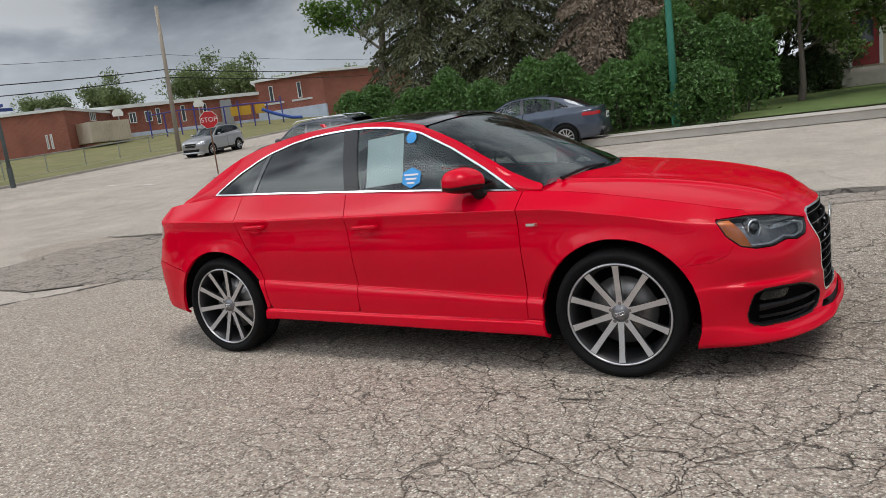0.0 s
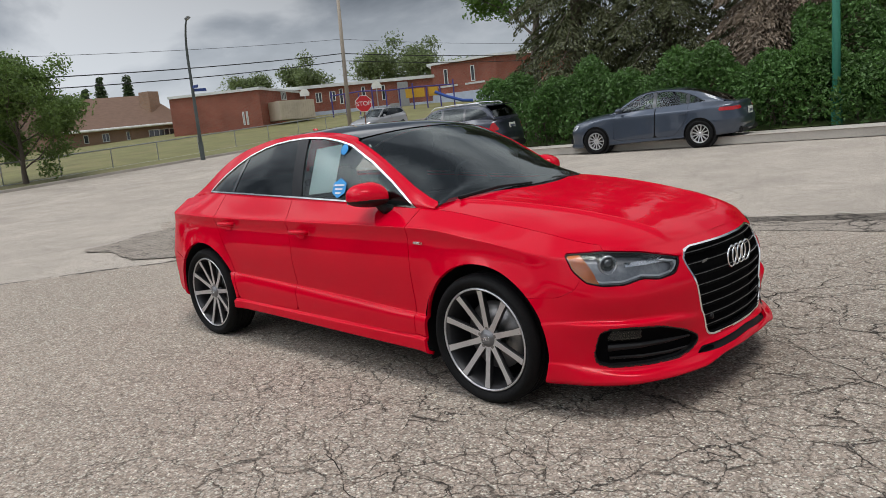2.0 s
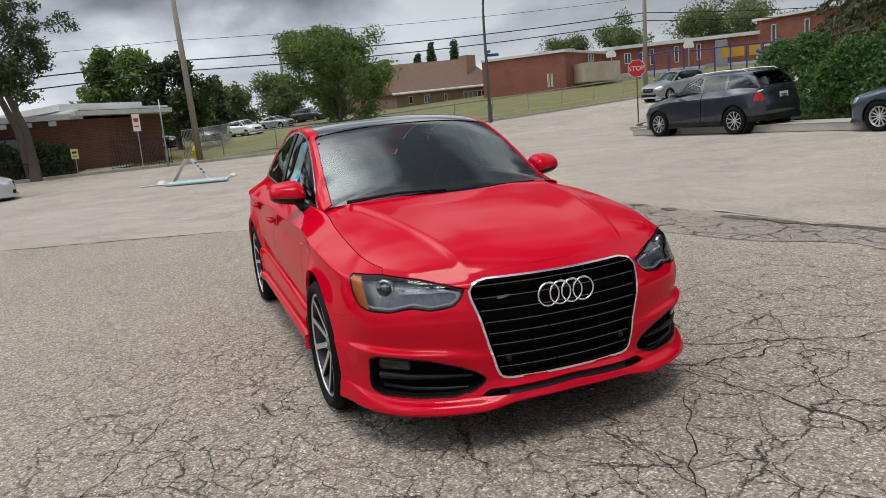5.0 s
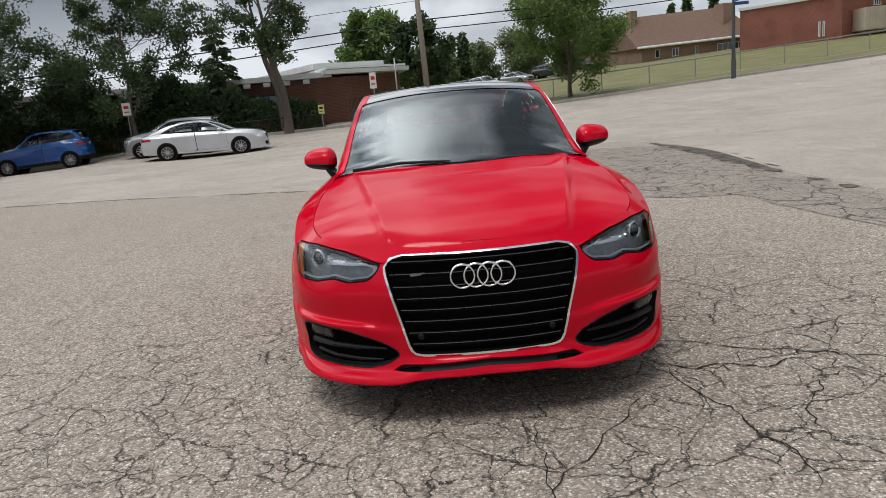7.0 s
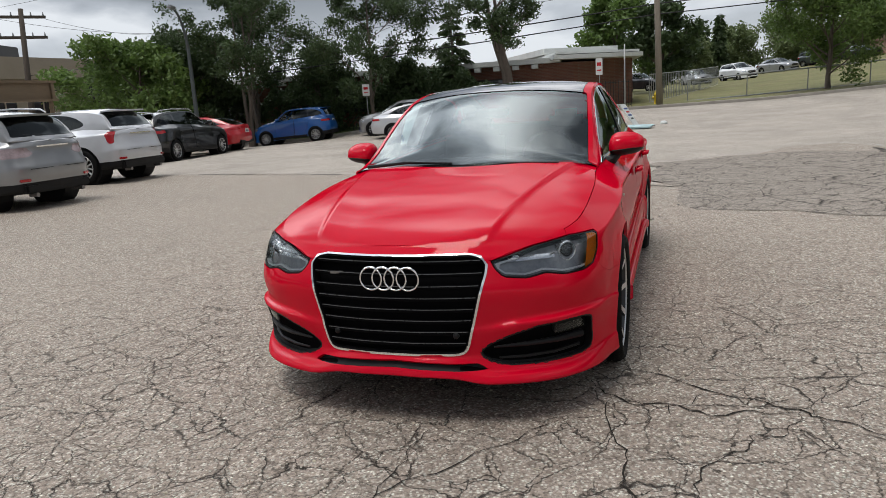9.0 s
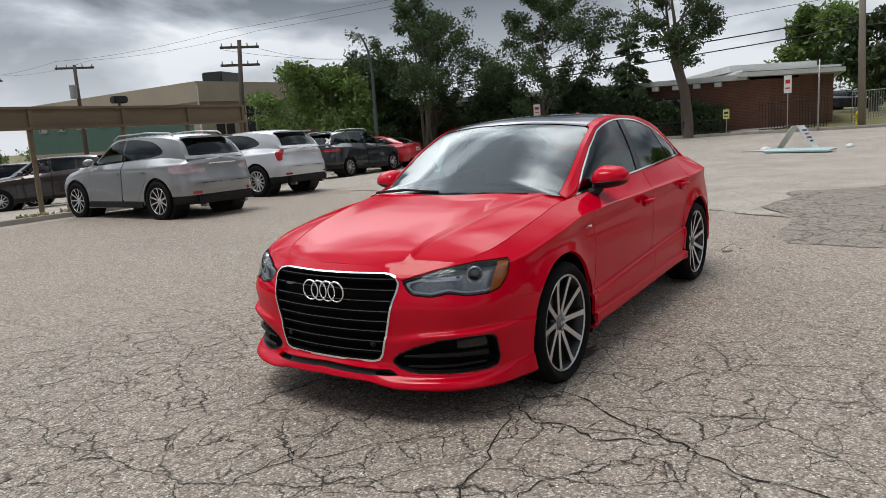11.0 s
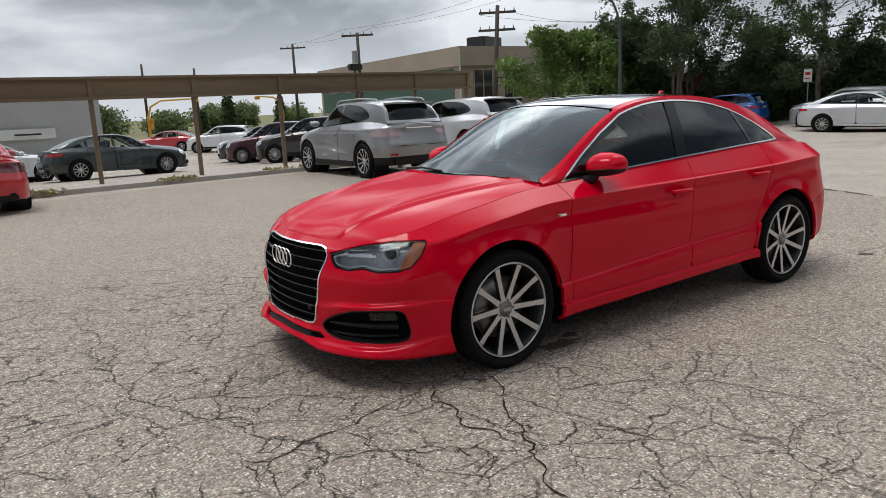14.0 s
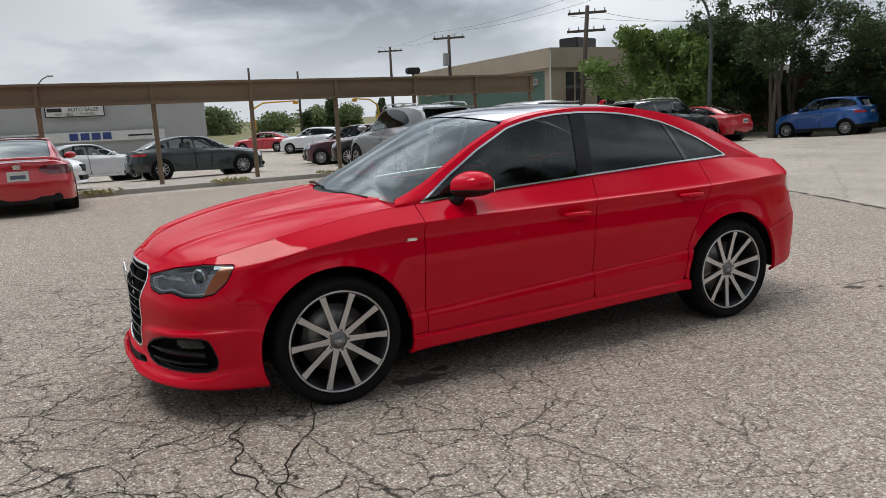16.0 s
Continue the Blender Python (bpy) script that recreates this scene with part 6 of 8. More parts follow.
parked("saloon_car", "red-lamped white saloon in the back row", 2.4, -26.0, -160, (4.6, 1.8, 1.45), 2.7, .33, P_WHITE, group=ROW)
far_row = [("minivan", "dark minivan in the far row", -9.6, -31.2, P_BLACK, True), ("suv", "maroon suv in the far row", -8.6, -27.0, P_MAROON, True), ("suv", "dark brown suv in the far row", -8.6, -23.2, P_BROWN, True),
           ("saloon_car", "white saloon in the far row", -11.0, -36, P_WHITE, False), ("suv", "white suv by the crossing", -11.5, -44, P_WHITE, True), ("saloon_car", "red saloon by the crossing", -9.5, -50, P_CRED, False)]
for nm, lab, x, y, col, wag in far_row:
    parked(nm, lab, x, y, -38, (4.7, 1.85, 1.7 if wag else 1.45), 2.75, .345, col, wag, group=ROW)
for k, (x, y, col) in enumerate(((-70.5, 2.4, P_SILVER), (-70.5, 6.2, P_WHITE), (-78, 10.5, P_SILVER), (-82, 15, P_GREY), (-84, 19, P_NAVY), (-62, -2.5, P_BLACK))):
    parked("suv" if k % 2 else "saloon_car", ("silver", "white", "silver", "grey", "navy", "black")[k] + " car in the school car park", x, y, 20 + 9 * k, (4.6, 1.8, 1.65 if k % 2 else 1.45), 2.7, .33, col, bool(k % 2), group="cars at the school")

# ---- trees and hedges ----
L_MID = leaf_mat("leaf_green", (0.13, 0.205, 0.05))
# distant crowns: haze is mixed into the leaf colour, hence the paler green
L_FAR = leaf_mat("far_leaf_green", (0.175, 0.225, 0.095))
L_DARK = leaf_mat("leaf_dark_green", (0.058, 0.094, 0.032), through=0.25)
L_BRIGHT = leaf_mat("leaf_bright_green", (0.11, 0.20, 0.035))
L_HEDGE = leaf_mat("hedge_leaf", (0.09, 0.185, 0.045), per=0.45)
L_SPRUCE = leaf_mat("spruce_needle", (0.082, 0.092, 0.036), per=0.45, through=0.15)
L_DEAD = leaf_mat("dead_spruce_needle", (0.23, 0.175, 0.125), per=0.35, through=0.15)
M_BARK = mat("grey_bark", (0.13, 0.105, 0.085), 0.95, vary=0.3, scale=3, fine=25, bump=0.02, stretch=(1, 1, .25))


def leaf_cloud(rng, centres, radii, count, size, flat=0.5):
    """Leaves round the centres: diamonds with a fold, turned at random."""
    k = rng.integers(0, len(centres), count)
    d = rng.normal(size=(count, 3))
    d /= np.linalg.norm(d, axis=1)[:, None]
    r = rng.random(count) ** .55
    p = centres[k] + d * (radii[k] * r)[:, None] * [1, 1, .75]
    n = rng.normal(size=(count, 3)) + [0, 0, flat]
    n /= np.linalg.norm(n, axis=1)[:, None]
    t = np.cross(n, rng.normal(size=(count, 3)))
    t /= np.linalg.norm(t, axis=1)[:, None]
    b = np.cross(n, t)
    s = (size * rng.uniform(.6, 1.4, count))[:, None]
    v = np.stack([p - t * s, p - b * s * .48 - n * s * .12, p + t * s, p + b * s * .48 - n * s * .12], 1).reshape(-1, 3)
    f = np.arange(count * 4).reshape(-1, 4)
    return v, f


def limb(bm, rng, p, d, length, r, depth, ends, bow=.25):
    """A bough with its twigs; the tips are gathered for the leaves."""
    pts, q, u = [Vector(p)], Vector(p), Vector(d).normalized()
    n = 4
    for _ in range(n):
        u = (u + Vector(rng.normal(size=3)) * bow * .35 + Vector((0, 0, .06))).normalized()
        q = q + u * length / n
        pts.append(q.copy())
    merge(bm, tube(pts, [r * (1 - .62 * i / n) for i in range(n + 1)], 6 if r > .04 else 4, caps=False))
    ends.append((tuple(pts[-1]), length))
    ends.append((tuple(pts[-2]), length * .8))
    if depth > 0:
        for k in range(3 if depth > 1 else 2):
            i = int(rng.integers(1, n + 1))
            side = Vector(rng.normal(size=3))
            limb(bm, rng, pts[i], (u + side * .55).normalized(), length * rng.uniform(.5, .72), r * .5, depth - 1, ends, bow)


def broadleaf(name, label, x, y, seed, height, spread, trunk, leaves, size, count, clear=.25, stems=1, boughs=9, clump=.5, lean=(0, 0), z=None, group="", fine=2):
    rng = np.random.default_rng(seed)
    tree = empty(name, Matrix.Translation((x, y, (hgt(x, y) if z is None else z) - .05)))
    tagged(tree, label, "tree", group)
    bm, ends = bmesh.new(), []
    for s in range(stems):
        a = 2 * math.pi * s / stems + rng.random()
        off = Vector((math.cos(a), math.sin(a), 0)) * (.0 if stems == 1 else trunk * 1.2)
        top = Vector((lean[0] + off.x * 5, lean[1] + off.y * 5, height * .82))
        pts = [off + (top - off) * t + Vector(rng.normal(size=3)) * trunk * .55 * (t > 0) for t in (0, .12, .3, .5, .72, 1)]
        merge(bm, tube(pts, [trunk * w for w in (1.35, 1.0, .85, .66, .42, .14)], 10, caps=False))
        for k in range(boughs):
            t = clear + (1 - clear) * (k + rng.random()) / boughs
            i = min(4, int(t * 5))
            fr = t * 5 - i
            p = pts[i].lerp(pts[i + 1], fr)
            az = k * 2.4 + rng.random()
            w = spread * (math.sin(math.pi * min(1, .25 + .75 * (t - clear) / max(.01, 1 - clear))) * .75 + .25)
            limb(bm, rng, p, (math.cos(az), math.sin(az), .35 + .5 * t), w * rng.uniform(.7, 1.1), trunk * .42 * (1.1 - .6 * t), fine, ends)
    part("trunk", bm, M_BARK, tree, soft=True)
    c = np.array([e[0] for e in ends])
    r = np.array([clump * (.5 + .35 * rng.random()) * (1 + .3 * e[1]) for e in ends])
    v, f = leaf_cloud(rng, c, r, count, size)
    link("crown", v, f, leaves, tree, soft=False)
    return tree


def conifer(name, label, x, y, seed, height, spread, leaves, count, size, droop=.35, skirt=.08, z=None, group=""):
    rng = np.random.default_rng(seed)
    tree = empty(name, Matrix.Translation((x, y, (hgt(x, y) if z is None else z) - .05)))
    tagged(tree, label, "tree", group)
    part("trunk", tube([(0, 0, 0), (.03, .02, height * .5), (0, 0, height)], [height * .022, height * .013, .01], 8), M_BARK, tree, soft=True)
    bm = bmesh.new()
    p0, d0, l0 = [], [], []
    n = int(height * 9)
    for k in range(n):
        t = skirt + (1 - skirt) * k / n
        az = k * 2.399 + rng.normal() * .2
        ln = spread * (1 - t) ** .8 * rng.uniform(.75, 1.1) + .15
        z0 = height * t
        tip = Vector((math.cos(az) * ln, math.sin(az) * ln, z0 - droop * ln + .1 * rng.normal()))
        base = Vector((0, 0, z0))
        midp = base.lerp(tip, .5) + Vector((0, 0, .08 * ln))
        merge(bm, tube([base, midp, tip], [.025 * (1.2 - t), .015, .004], 4, caps=False))
        p0.append(base); d0.append(tip - base); l0.append(ln)
    part("bough", bm, M_BARK, tree)
    p0, d0, l0 = np.array(p0), np.array(d0), np.array(l0)
    k = rng.choice(n, count, p=l0 / l0.sum())
    t = rng.random(count) ** .7
    side = np.cross(d0[k], [0, 0, 1.0])
    side /= np.maximum(np.linalg.norm(side, axis=1), 1e-6)[:, None]
    w = rng.normal(size=count) * l0[k] * .16
    p = p0[k] + d0[k] * t[:, None] + side * w[:, None] + np.column_stack([np.zeros(count), np.zeros(count), l0[k] * .08 * np.sin(math.pi * t) - np.abs(w) * .4 - rng.random(count) * .12])
    dirv = d0[k] / np.linalg.norm(d0[k], axis=1)[:, None] * .6 + side * np.sign(w)[:, None] * .7 + np.column_stack([np.zeros(count), np.zeros(count), -.35 - .5 * rng.random(count)])
    dirv += rng.normal(size=(count, 3)) * .25
    dirv /= np.linalg.norm(dirv, axis=1)[:, None]
    b = np.cross(dirv, rng.normal(size=(count, 3)))
    b /= np.linalg.norm(b, axis=1)[:, None]
    s = (size * rng.uniform(.6, 1.4, count))[:, None]
    v = np.stack([p - b * s * .12, p + dirv * s * .5 - b * s * .2, p + dirv * s, p + dirv * s * .5 + b * s * .2], 1).reshape(-1, 3)
    link("crown", v, np.arange(count * 4).reshape(-1, 4), leaves, tree, soft=False)
    return tree


def hedge(name, label, path, width, heights, seed, leaves, density, size):
    """A clipped but shaggy hedge: leaves over an uneven body, with dark stems inside."""
    rng = np.random.default_rng(seed)
    p = np.array(path, float)
    seg = np.linalg.norm(np.diff(p, axis=0), axis=1)
    s = np.concatenate([[0], np.cumsum(seg)])
    ob = empty(name, Matrix.Translation((*p[0], hgt(*p[0]))))
    tagged(ob, label, "hedge")
    m = int(s[-1] * density)
    u = rng.random(m) * s[-1]
    cx, cy = np.interp(u, s, p[:, 0]), np.interp(u, s, p[:, 1])
    h = np.interp(u, np.linspace(0, s[-1], len(heights)), heights)
    h = h * (1 + .13 * np.sin(u * 1.9) + .09 * np.sin(u * 4.7 + 1))
    a = rng.random(m) * math.pi
    rad = .72 + .28 * rng.random(m) ** .5
    wob = 1 + .16 * np.sin(u * 2.6 + 3 * a)
    across = np.cos(a) * width / 2 * rad * wob
    up = np.abs(np.sin(a)) ** .6 * h * rad
    i = np.clip(np.searchsorted(s, u, side="right") - 1, 0, len(seg) - 1)
    t = (np.diff(p, axis=0) / seg[:, None])[i]
    pts = np.column_stack([cx - t[:, 1] * across, cy + t[:, 0] * across, lie(cx, cy) + up])
    v, f = leaf_cloud(rng, pts, np.full(m, .10), m * 3, size, flat=.3)
    v = v - [*p[0], hgt(*p[0])]
    link("foliage", v, f, leaves, ob, soft=False)
    bm = bmesh.new()
    for k in range(int(s[-1] * 2.2)):
        w = rng.random() * s[-1]
        x0, y0 = np.interp(w, s, p[:, 0]) - p[0][0], np.interp(w, s, p[:, 1]) - p[0][1]
        z0 = hgt(x0 + p[0][0], y0 + p[0][1]) - hgt(*p[0])
        top = np.interp(w, np.linspace(0, s[-1], len(heights)), heights)
        merge(bm, tube([(x0, y0, z0 - .05), (x0 + rng.normal() * .15, y0 + rng.normal() * .15, z0 + top * .5), (x0 + rng.normal() * .3, y0 + rng.normal() * .3, z0 + top * .85)], [.03, .02, .008], 4, caps=False))
    tagged(part("stem", bm, M_BARK, ob), kind="stuff")
    return ob


hedge("hedge", "dense dark green hedge behind the pavement", [(-13.2, 17.0), (-11, 16.9), (-7, 17.2), (-3.2, 17.4), (-.4, 17.5)], 2.0, [2.2, 2.3, 2.2, 2.3, 2.1, 1.7], 3, L_HEDGE, 1700, .06)
hedge("hedge", "leafy shrub thicket beside the lawn", [(-3.5, 18.8), (-1.2, 19.6), (.2, 20.2)], 2.4, [2.8, 3.6, 2.4], 5, L_HEDGE, 1700, .062)
conifer("spruce_tree", "tall shaggy spruce behind the hedge", -11.4, 20.0, 11, 13, 3.6, L_SPRUCE, 66000, .125, droop=.42)
conifer("spruce_tree", "tall shaggy spruce behind the hedge", -8.2, 20.6, 12, 12, 3.4, L_SPRUCE, 60000, .125, droop=.42, skirt=.16)
conifer("spruce_tree", "dying brown spruce behind the hedge", -4.3, 20.2, 13, 12, 3.0, L_DEAD, 57000, .115, droop=.5, skirt=.13)
conifer("spruce_tree", "dark green spruce in the garden", -6.5, 25, 14, 14, 3.6, L_SPRUCE, 26000, .2, droop=.4)
broadleaf("maple_tree", "broad green tree overhanging the corner", -14.4, 21.6, 21, 12.5, 3.2, .2, L_BRIGHT, .10, 19000, clear=.42, clump=.75)
broadleaf("garden_tree", "young green tree on the front lawn", 1.05, 21.6, 22, 5.2, 1.9, .10, L_MID, .085, 9000, clear=.42, clump=.55)
broadleaf("garden_tree", "leafy green tree beside the house", -1.6, 24.5, 23, 7.5, 2.6, .14, L_MID, .10, 12000, clear=.25, clump=.7)
broadleaf("garden_tree", "leafy green tree beside the house", 4.6, 22.5, 27, 6.5, 2.2, .12, L_MID, .10, 9000, clear=.35, clump=.6)
broadleaf("ash_tree", "spreading green tree on the school lawn", -36.3, 8.1, 24, 6.3, 2.9, .12, L_MID, .085, 42000, clear=.2, stems=1, boughs=16, clump=.8)
broadleaf("garden_tree", "dense green tree in the garden", .2, 26.3, 28, 6.5, 2.4, .12, L_DARK, .09, 22000, clear=.06, stems=2, boughs=10, clump=.7)
broadleaf("garden_tree", "dense green tree in the garden", -2.8, 26.6, 29, 7.5, 2.6, .12, L_DARK, .09, 22000, clear=.06, stems=2, boughs=10, clump=.75)
hedge("hedge", "dark shrubs along the house wall", [(-2.5, 24.6), (0, 25.6), (2.0, 26.2)], 1.4, [1.5, 1.7, 1.3], 8, L_DARK, 900, .07)
# street trees before the office
broadleaf("elm_tree", "tall sparse tree before the brick office", -25.8, -18.9, 31, 9.2, 2.5, .095, L_DARK, .075, 17600, clear=.35, stems=3, boughs=6, clump=.5)
broadleaf("elm_tree", "tall leafy tree before the brick office", -29.6, -13.9, 32, 8.8, 3.0, .11, L_DARK, .08, 24000, clear=.25, boughs=11, clump=.6)
broadleaf("elm_tree", "old forked tree with a broken limb", -30.6, -7.0, 33, 9.0, 2.4, .20, L_DARK, .08, 14400, clear=.45, stems=2, boughs=6, clump=.5, lean=(-.4, -1.2))
broadleaf("shrub_tree", "dark bushy tree before the office wall", -30.4, -17.2, 34, 4.6, 1.7, .09, L_DARK, .085, 17920, clear=.1, stems=3, boughs=7, clump=.6)
conifer("cedar_tree", "dense dark cedar against the office", -33.0, -10.6, 35, 6.2, 1.5, L_DARK, 9000, .22, droop=.1, skirt=.05)
broadleaf("shrub_tree", "dark bushy tree before the office wall", -32.2, -13.0, 36, 3.4, 1.5, .08, L_DARK, .085, 14560, clear=.05, stems=3, boughs=6, clump=.6)
hedge("hedge", "dark clipped shrubs under the office wall", [(-32.6, -5.6), (-32.0, -9.0), (-31.4, -16.0), (-29.5, -24)], 1.4, [1.2, 2.0, 2.5, 2.7, 2.5, 2.5], 6, L_DARK, 620, .085)
broadleaf("elm_tree", "bushy green tree by the street lamp", -23.9, -23.4, 37, 5.4, 2.7, .15, L_MID, .12, 20800, clear=.2, stems=2, boughs=8, clump=.7)
broadleaf("elm_tree", "bushy green tree by the street lamp", -27.4, -22.6, 38, 6.0, 2.5, .15, L_DARK, .12, 17600, clear=.2, stems=2, boughs=8, clump=.65)
broadleaf("elm_tree", "tall sparse tree behind the parked cars", -29.2, -20.6, 39, 8.6, 2.3, .11, L_DARK, .08, 12000, clear=.4, stems=2, boughs=7, clump=.5)
broadleaf("elm_tree", "bushy green tree behind the parked cars", -30.5, -27.5, 40, 5.5, 2.8, .15, L_DARK, .14, 14400, clear=.15, stems=2, boughs=8, clump=.75)
broadleaf("poplar_tree", "round green tree behind the office", -56, -4.2, 41, 8.2, 3.2, .25, L_MID, .2, 11000, clear=.2, boughs=11, clump=1.0)
broadleaf("poplar_tree", "green tree behind the office", -53, -.4, 42, 7.0, 2.6, .22, L_DARK, .2, 8000, clear=.2, boughs=9, clump=.9)
FAR = "trees behind the school"
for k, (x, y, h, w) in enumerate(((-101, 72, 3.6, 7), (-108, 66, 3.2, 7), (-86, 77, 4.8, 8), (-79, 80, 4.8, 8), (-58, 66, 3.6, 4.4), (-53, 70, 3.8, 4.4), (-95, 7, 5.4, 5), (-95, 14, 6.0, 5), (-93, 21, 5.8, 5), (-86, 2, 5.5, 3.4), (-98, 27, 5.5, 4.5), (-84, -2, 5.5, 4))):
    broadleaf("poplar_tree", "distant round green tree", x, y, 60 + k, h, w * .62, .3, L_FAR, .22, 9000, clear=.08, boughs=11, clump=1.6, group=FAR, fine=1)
for k, (x, y, h) in enumerate(((-107.6, 40.8, 8.0), (-106.4, 44.4, 7.8), (-105, 37.5, 6.6), (-88, 5.2, 7.5), (-88, 3.6, 6.0))):
    conifer("spruce_tree", "distant dark spruce behind the church", x, y, 80 + k, h, h * .13, L_DARK, 3500, .5, droop=.25, group=FAR)
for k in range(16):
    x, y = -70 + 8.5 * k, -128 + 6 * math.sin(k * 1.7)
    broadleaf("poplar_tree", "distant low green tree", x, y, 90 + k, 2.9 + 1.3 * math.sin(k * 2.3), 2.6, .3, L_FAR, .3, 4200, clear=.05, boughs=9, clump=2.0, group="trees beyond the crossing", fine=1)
for x, y, h in ((-31, -101, 6.0), (-45.5, -117, 5.4), (-28, -104, 3.6)):
    conifer("spruce_tree", "distant dark spruce beyond the crossing", x, y, int(h * 10), h, h * .24, L_DARK, 3000, .5, droop=.2)

# ---- buildings ----
def brick(name, a, b, mortar):
    m = bpy.data.materials.new(name)
    MATS[name] = m
    m.use_nodes = True
    n, l = m.node_tree.nodes, m.node_tree.links
    p = n["Principled BSDF"]
    tc = n.new("ShaderNodeTexCoord")
    sep = n.new("ShaderNodeSeparateXYZ")
    l.new(tc.outputs["Object"], sep.inputs[0])
    add = n.new("ShaderNodeMath"); add.operation = "ADD"
    l.new(sep.outputs["X"], add.inputs[0]); l.new(sep.outputs["Y"], add.inputs[1])
    com = n.new("ShaderNodeCombineXYZ")
    l.new(add.outputs[0], com.inputs[0]); l.new(sep.outputs["Z"], com.inputs[1])
    bt = n.new("ShaderNodeTexBrick")
    for key, value in (("Color1", (*a, 1)), ("Color2", (*b, 1)), ("Mortar", (*mortar, 1)), ("Scale", 1.0), ("Mortar Size", 0.008), ("Brick Width", 0.22), ("Row Height", 0.075)):
        bt.inputs[key].default_value = value
    l.new(com.outputs[0], bt.inputs["Vector"])
    ns = n.new("ShaderNodeTexNoise")
    ns.inputs["Scale"].default_value, ns.inputs["Detail"].default_value = .6, 6
    l.new(tc.outputs["Object"], ns.inputs["Vector"])
    rg = n.new("ShaderNodeMapRange")
    rg.inputs["From Min"].default_value, rg.inputs["From Max"].default_value, rg.inputs["To Min"].default_value, rg.inputs["To Max"].default_value = .3, .7, .8, 1.15
    l.new(ns.outputs["Fac"], rg.inputs["Value"])
    sc = n.new("ShaderNodeVectorMath"); sc.operation = "SCALE"
    l.new(bt.outputs["Color"], sc.inputs[0]); l.new(rg.outputs[0], sc.inputs["Scale"])
    l.new(sc.outputs[0], p.inputs["Base Color"])
    p.inputs["Roughness"].default_value = .9
    bp = n.new("ShaderNodeBump")
    bp.inputs["Strength"].default_value, bp.inputs["Distance"].default_value = .5, .01
    bp.invert = True
    l.new(bt.outputs["Fac"], bp.inputs["Height"]); l.new(bp.outputs[0], p.inputs["Normal"])
    return m


M_BRICK = brick("red_brick", (0.30, 0.085, 0.052), (0.24, 0.062, 0.04), (0.26, 0.17, 0.13))
M_BRICK2 = brick("brown_brick", (0.21, 0.085, 0.055), (0.17, 0.065, 0.045), (0.2, 0.14, 0.11))
M_BRICK3 = brick("tan_brick", (0.33, 0.20, 0.13), (0.28, 0.17, 0.11), (0.3, 0.24, 0.19))
M_FASCIA = mat("white_fascia", (0.66, 0.68, 0.66), 0.6, vary=0.1, scale=1, fine=20, dirt=0.25)
M_ROOFTILE = mat("brown_shingle", (0.17, 0.105, 0.075), 0.9, vary=0.25, scale=2, fine=8, bump=0.02, stretch=(1, 1, 4))
M_TAN = mat("tan_stucco", (0.37, 0.315, 0.245), 0.9, vary=0.1, scale=.5, fine=15, bump=0.004, dirt=0.3, dirt_color=(0.2, 0.17, 0.13))
M_TEAL = mat("green_panel", (0.055, 0.12, 0.095), 0.6, vary=0.12, scale=1)
M_METAL = mat("grey_siding", (0.40, 0.415, 0.41), 0.6, vary=0.08, scale=.4, fine=10, dirt=0.2)
M_PANE = mat("dark_pane", (0.03, 0.036, 0.042), 0.08, vary=0.1, coat=.5)
M_BLOCK = mat("painted_block", (0.44, 0.50, 0.60), 0.8, vary=0.12, scale=1, fine=14, dirt=0.3)
M_CREAM = mat("cream_siding", (0.50, 0.45, 0.33), 0.7, vary=0.06, scale=1, fine=20)
M_DOORRED = mat("dark_red_door", (0.20, 0.018, 0.02), 0.45, vary=0.1, scale=4)
M_BEAM = mat("weathered_tan_beam", (0.20, 0.145, 0.09), 0.75, vary=0.18, scale=1.2, fine=24, bump=0.003, dirt=0.5, dirt_color=(0.10, 0.07, 0.045), stretch=(.4, .4, 2))
M_WOOD = mat("weathered_pole_wood", (0.30, 0.26, 0.215), 0.9, vary=0.25, scale=2, fine=30, bump=0.006, stretch=(2, 2, .15))
M_WOODDARK = mat("dark_pole_wood", (0.085, 0.068, 0.055), 0.9, vary=0.25, scale=2, fine=30, bump=0.006, stretch=(2, 2, .15))
M_LAMPPOST = mat("green_lamp_post", (0.03, 0.19, 0.13), 0.5, vary=0.15, scale=4)
M_LAMPGREY = mat("dark_lamp_post", (0.075, 0.09, 0.09), 0.5, vary=0.15, scale=4)
M_WIRE = mat("black_cable", (0.012, 0.012, 0.014), 0.7, vary=0.1)
M_GALV = mat("galvanised_steel", (0.36, 0.37, 0.37), 0.45, metal=0.7, vary=0.12, scale=5)
M_IRON = mat("black_iron", (0.012, 0.012, 0.012), 0.55, vary=0.2)
M_SIGNRED = mat("stop_sign_red", (0.50, 0.012, 0.018), 0.45, vary=0.06, scale=5)
M_YELLOW = mat("hydrant_yellow", (0.72, 0.50, 0.03), 0.5, vary=0.12, scale=8)
M_SIGNYEL = mat("yellow_notice", (0.68, 0.66, 0.22), 0.6, vary=0.06)
M_BANNERBLUE = mat("banner_blue", (0.03, 0.06, 0.22), 0.6, vary=0.06)
M_INK = mat("dark_lettering", (0.015, 0.015, 0.016), 0.6, vary=0.05)
M_PALEBLUE = mat("pale_blue_board", (0.42, 0.58, 0.60), 0.6, vary=0.1, scale=3, dirt=0.3)
M_TRAFFIC = mat("traffic_yellow", (0.62, 0.34, 0.02), 0.5, vary=0.1)
M_ORANGE = mat("signal_orange", (0.75, 0.12, 0.02), 0.4, vary=0.05)
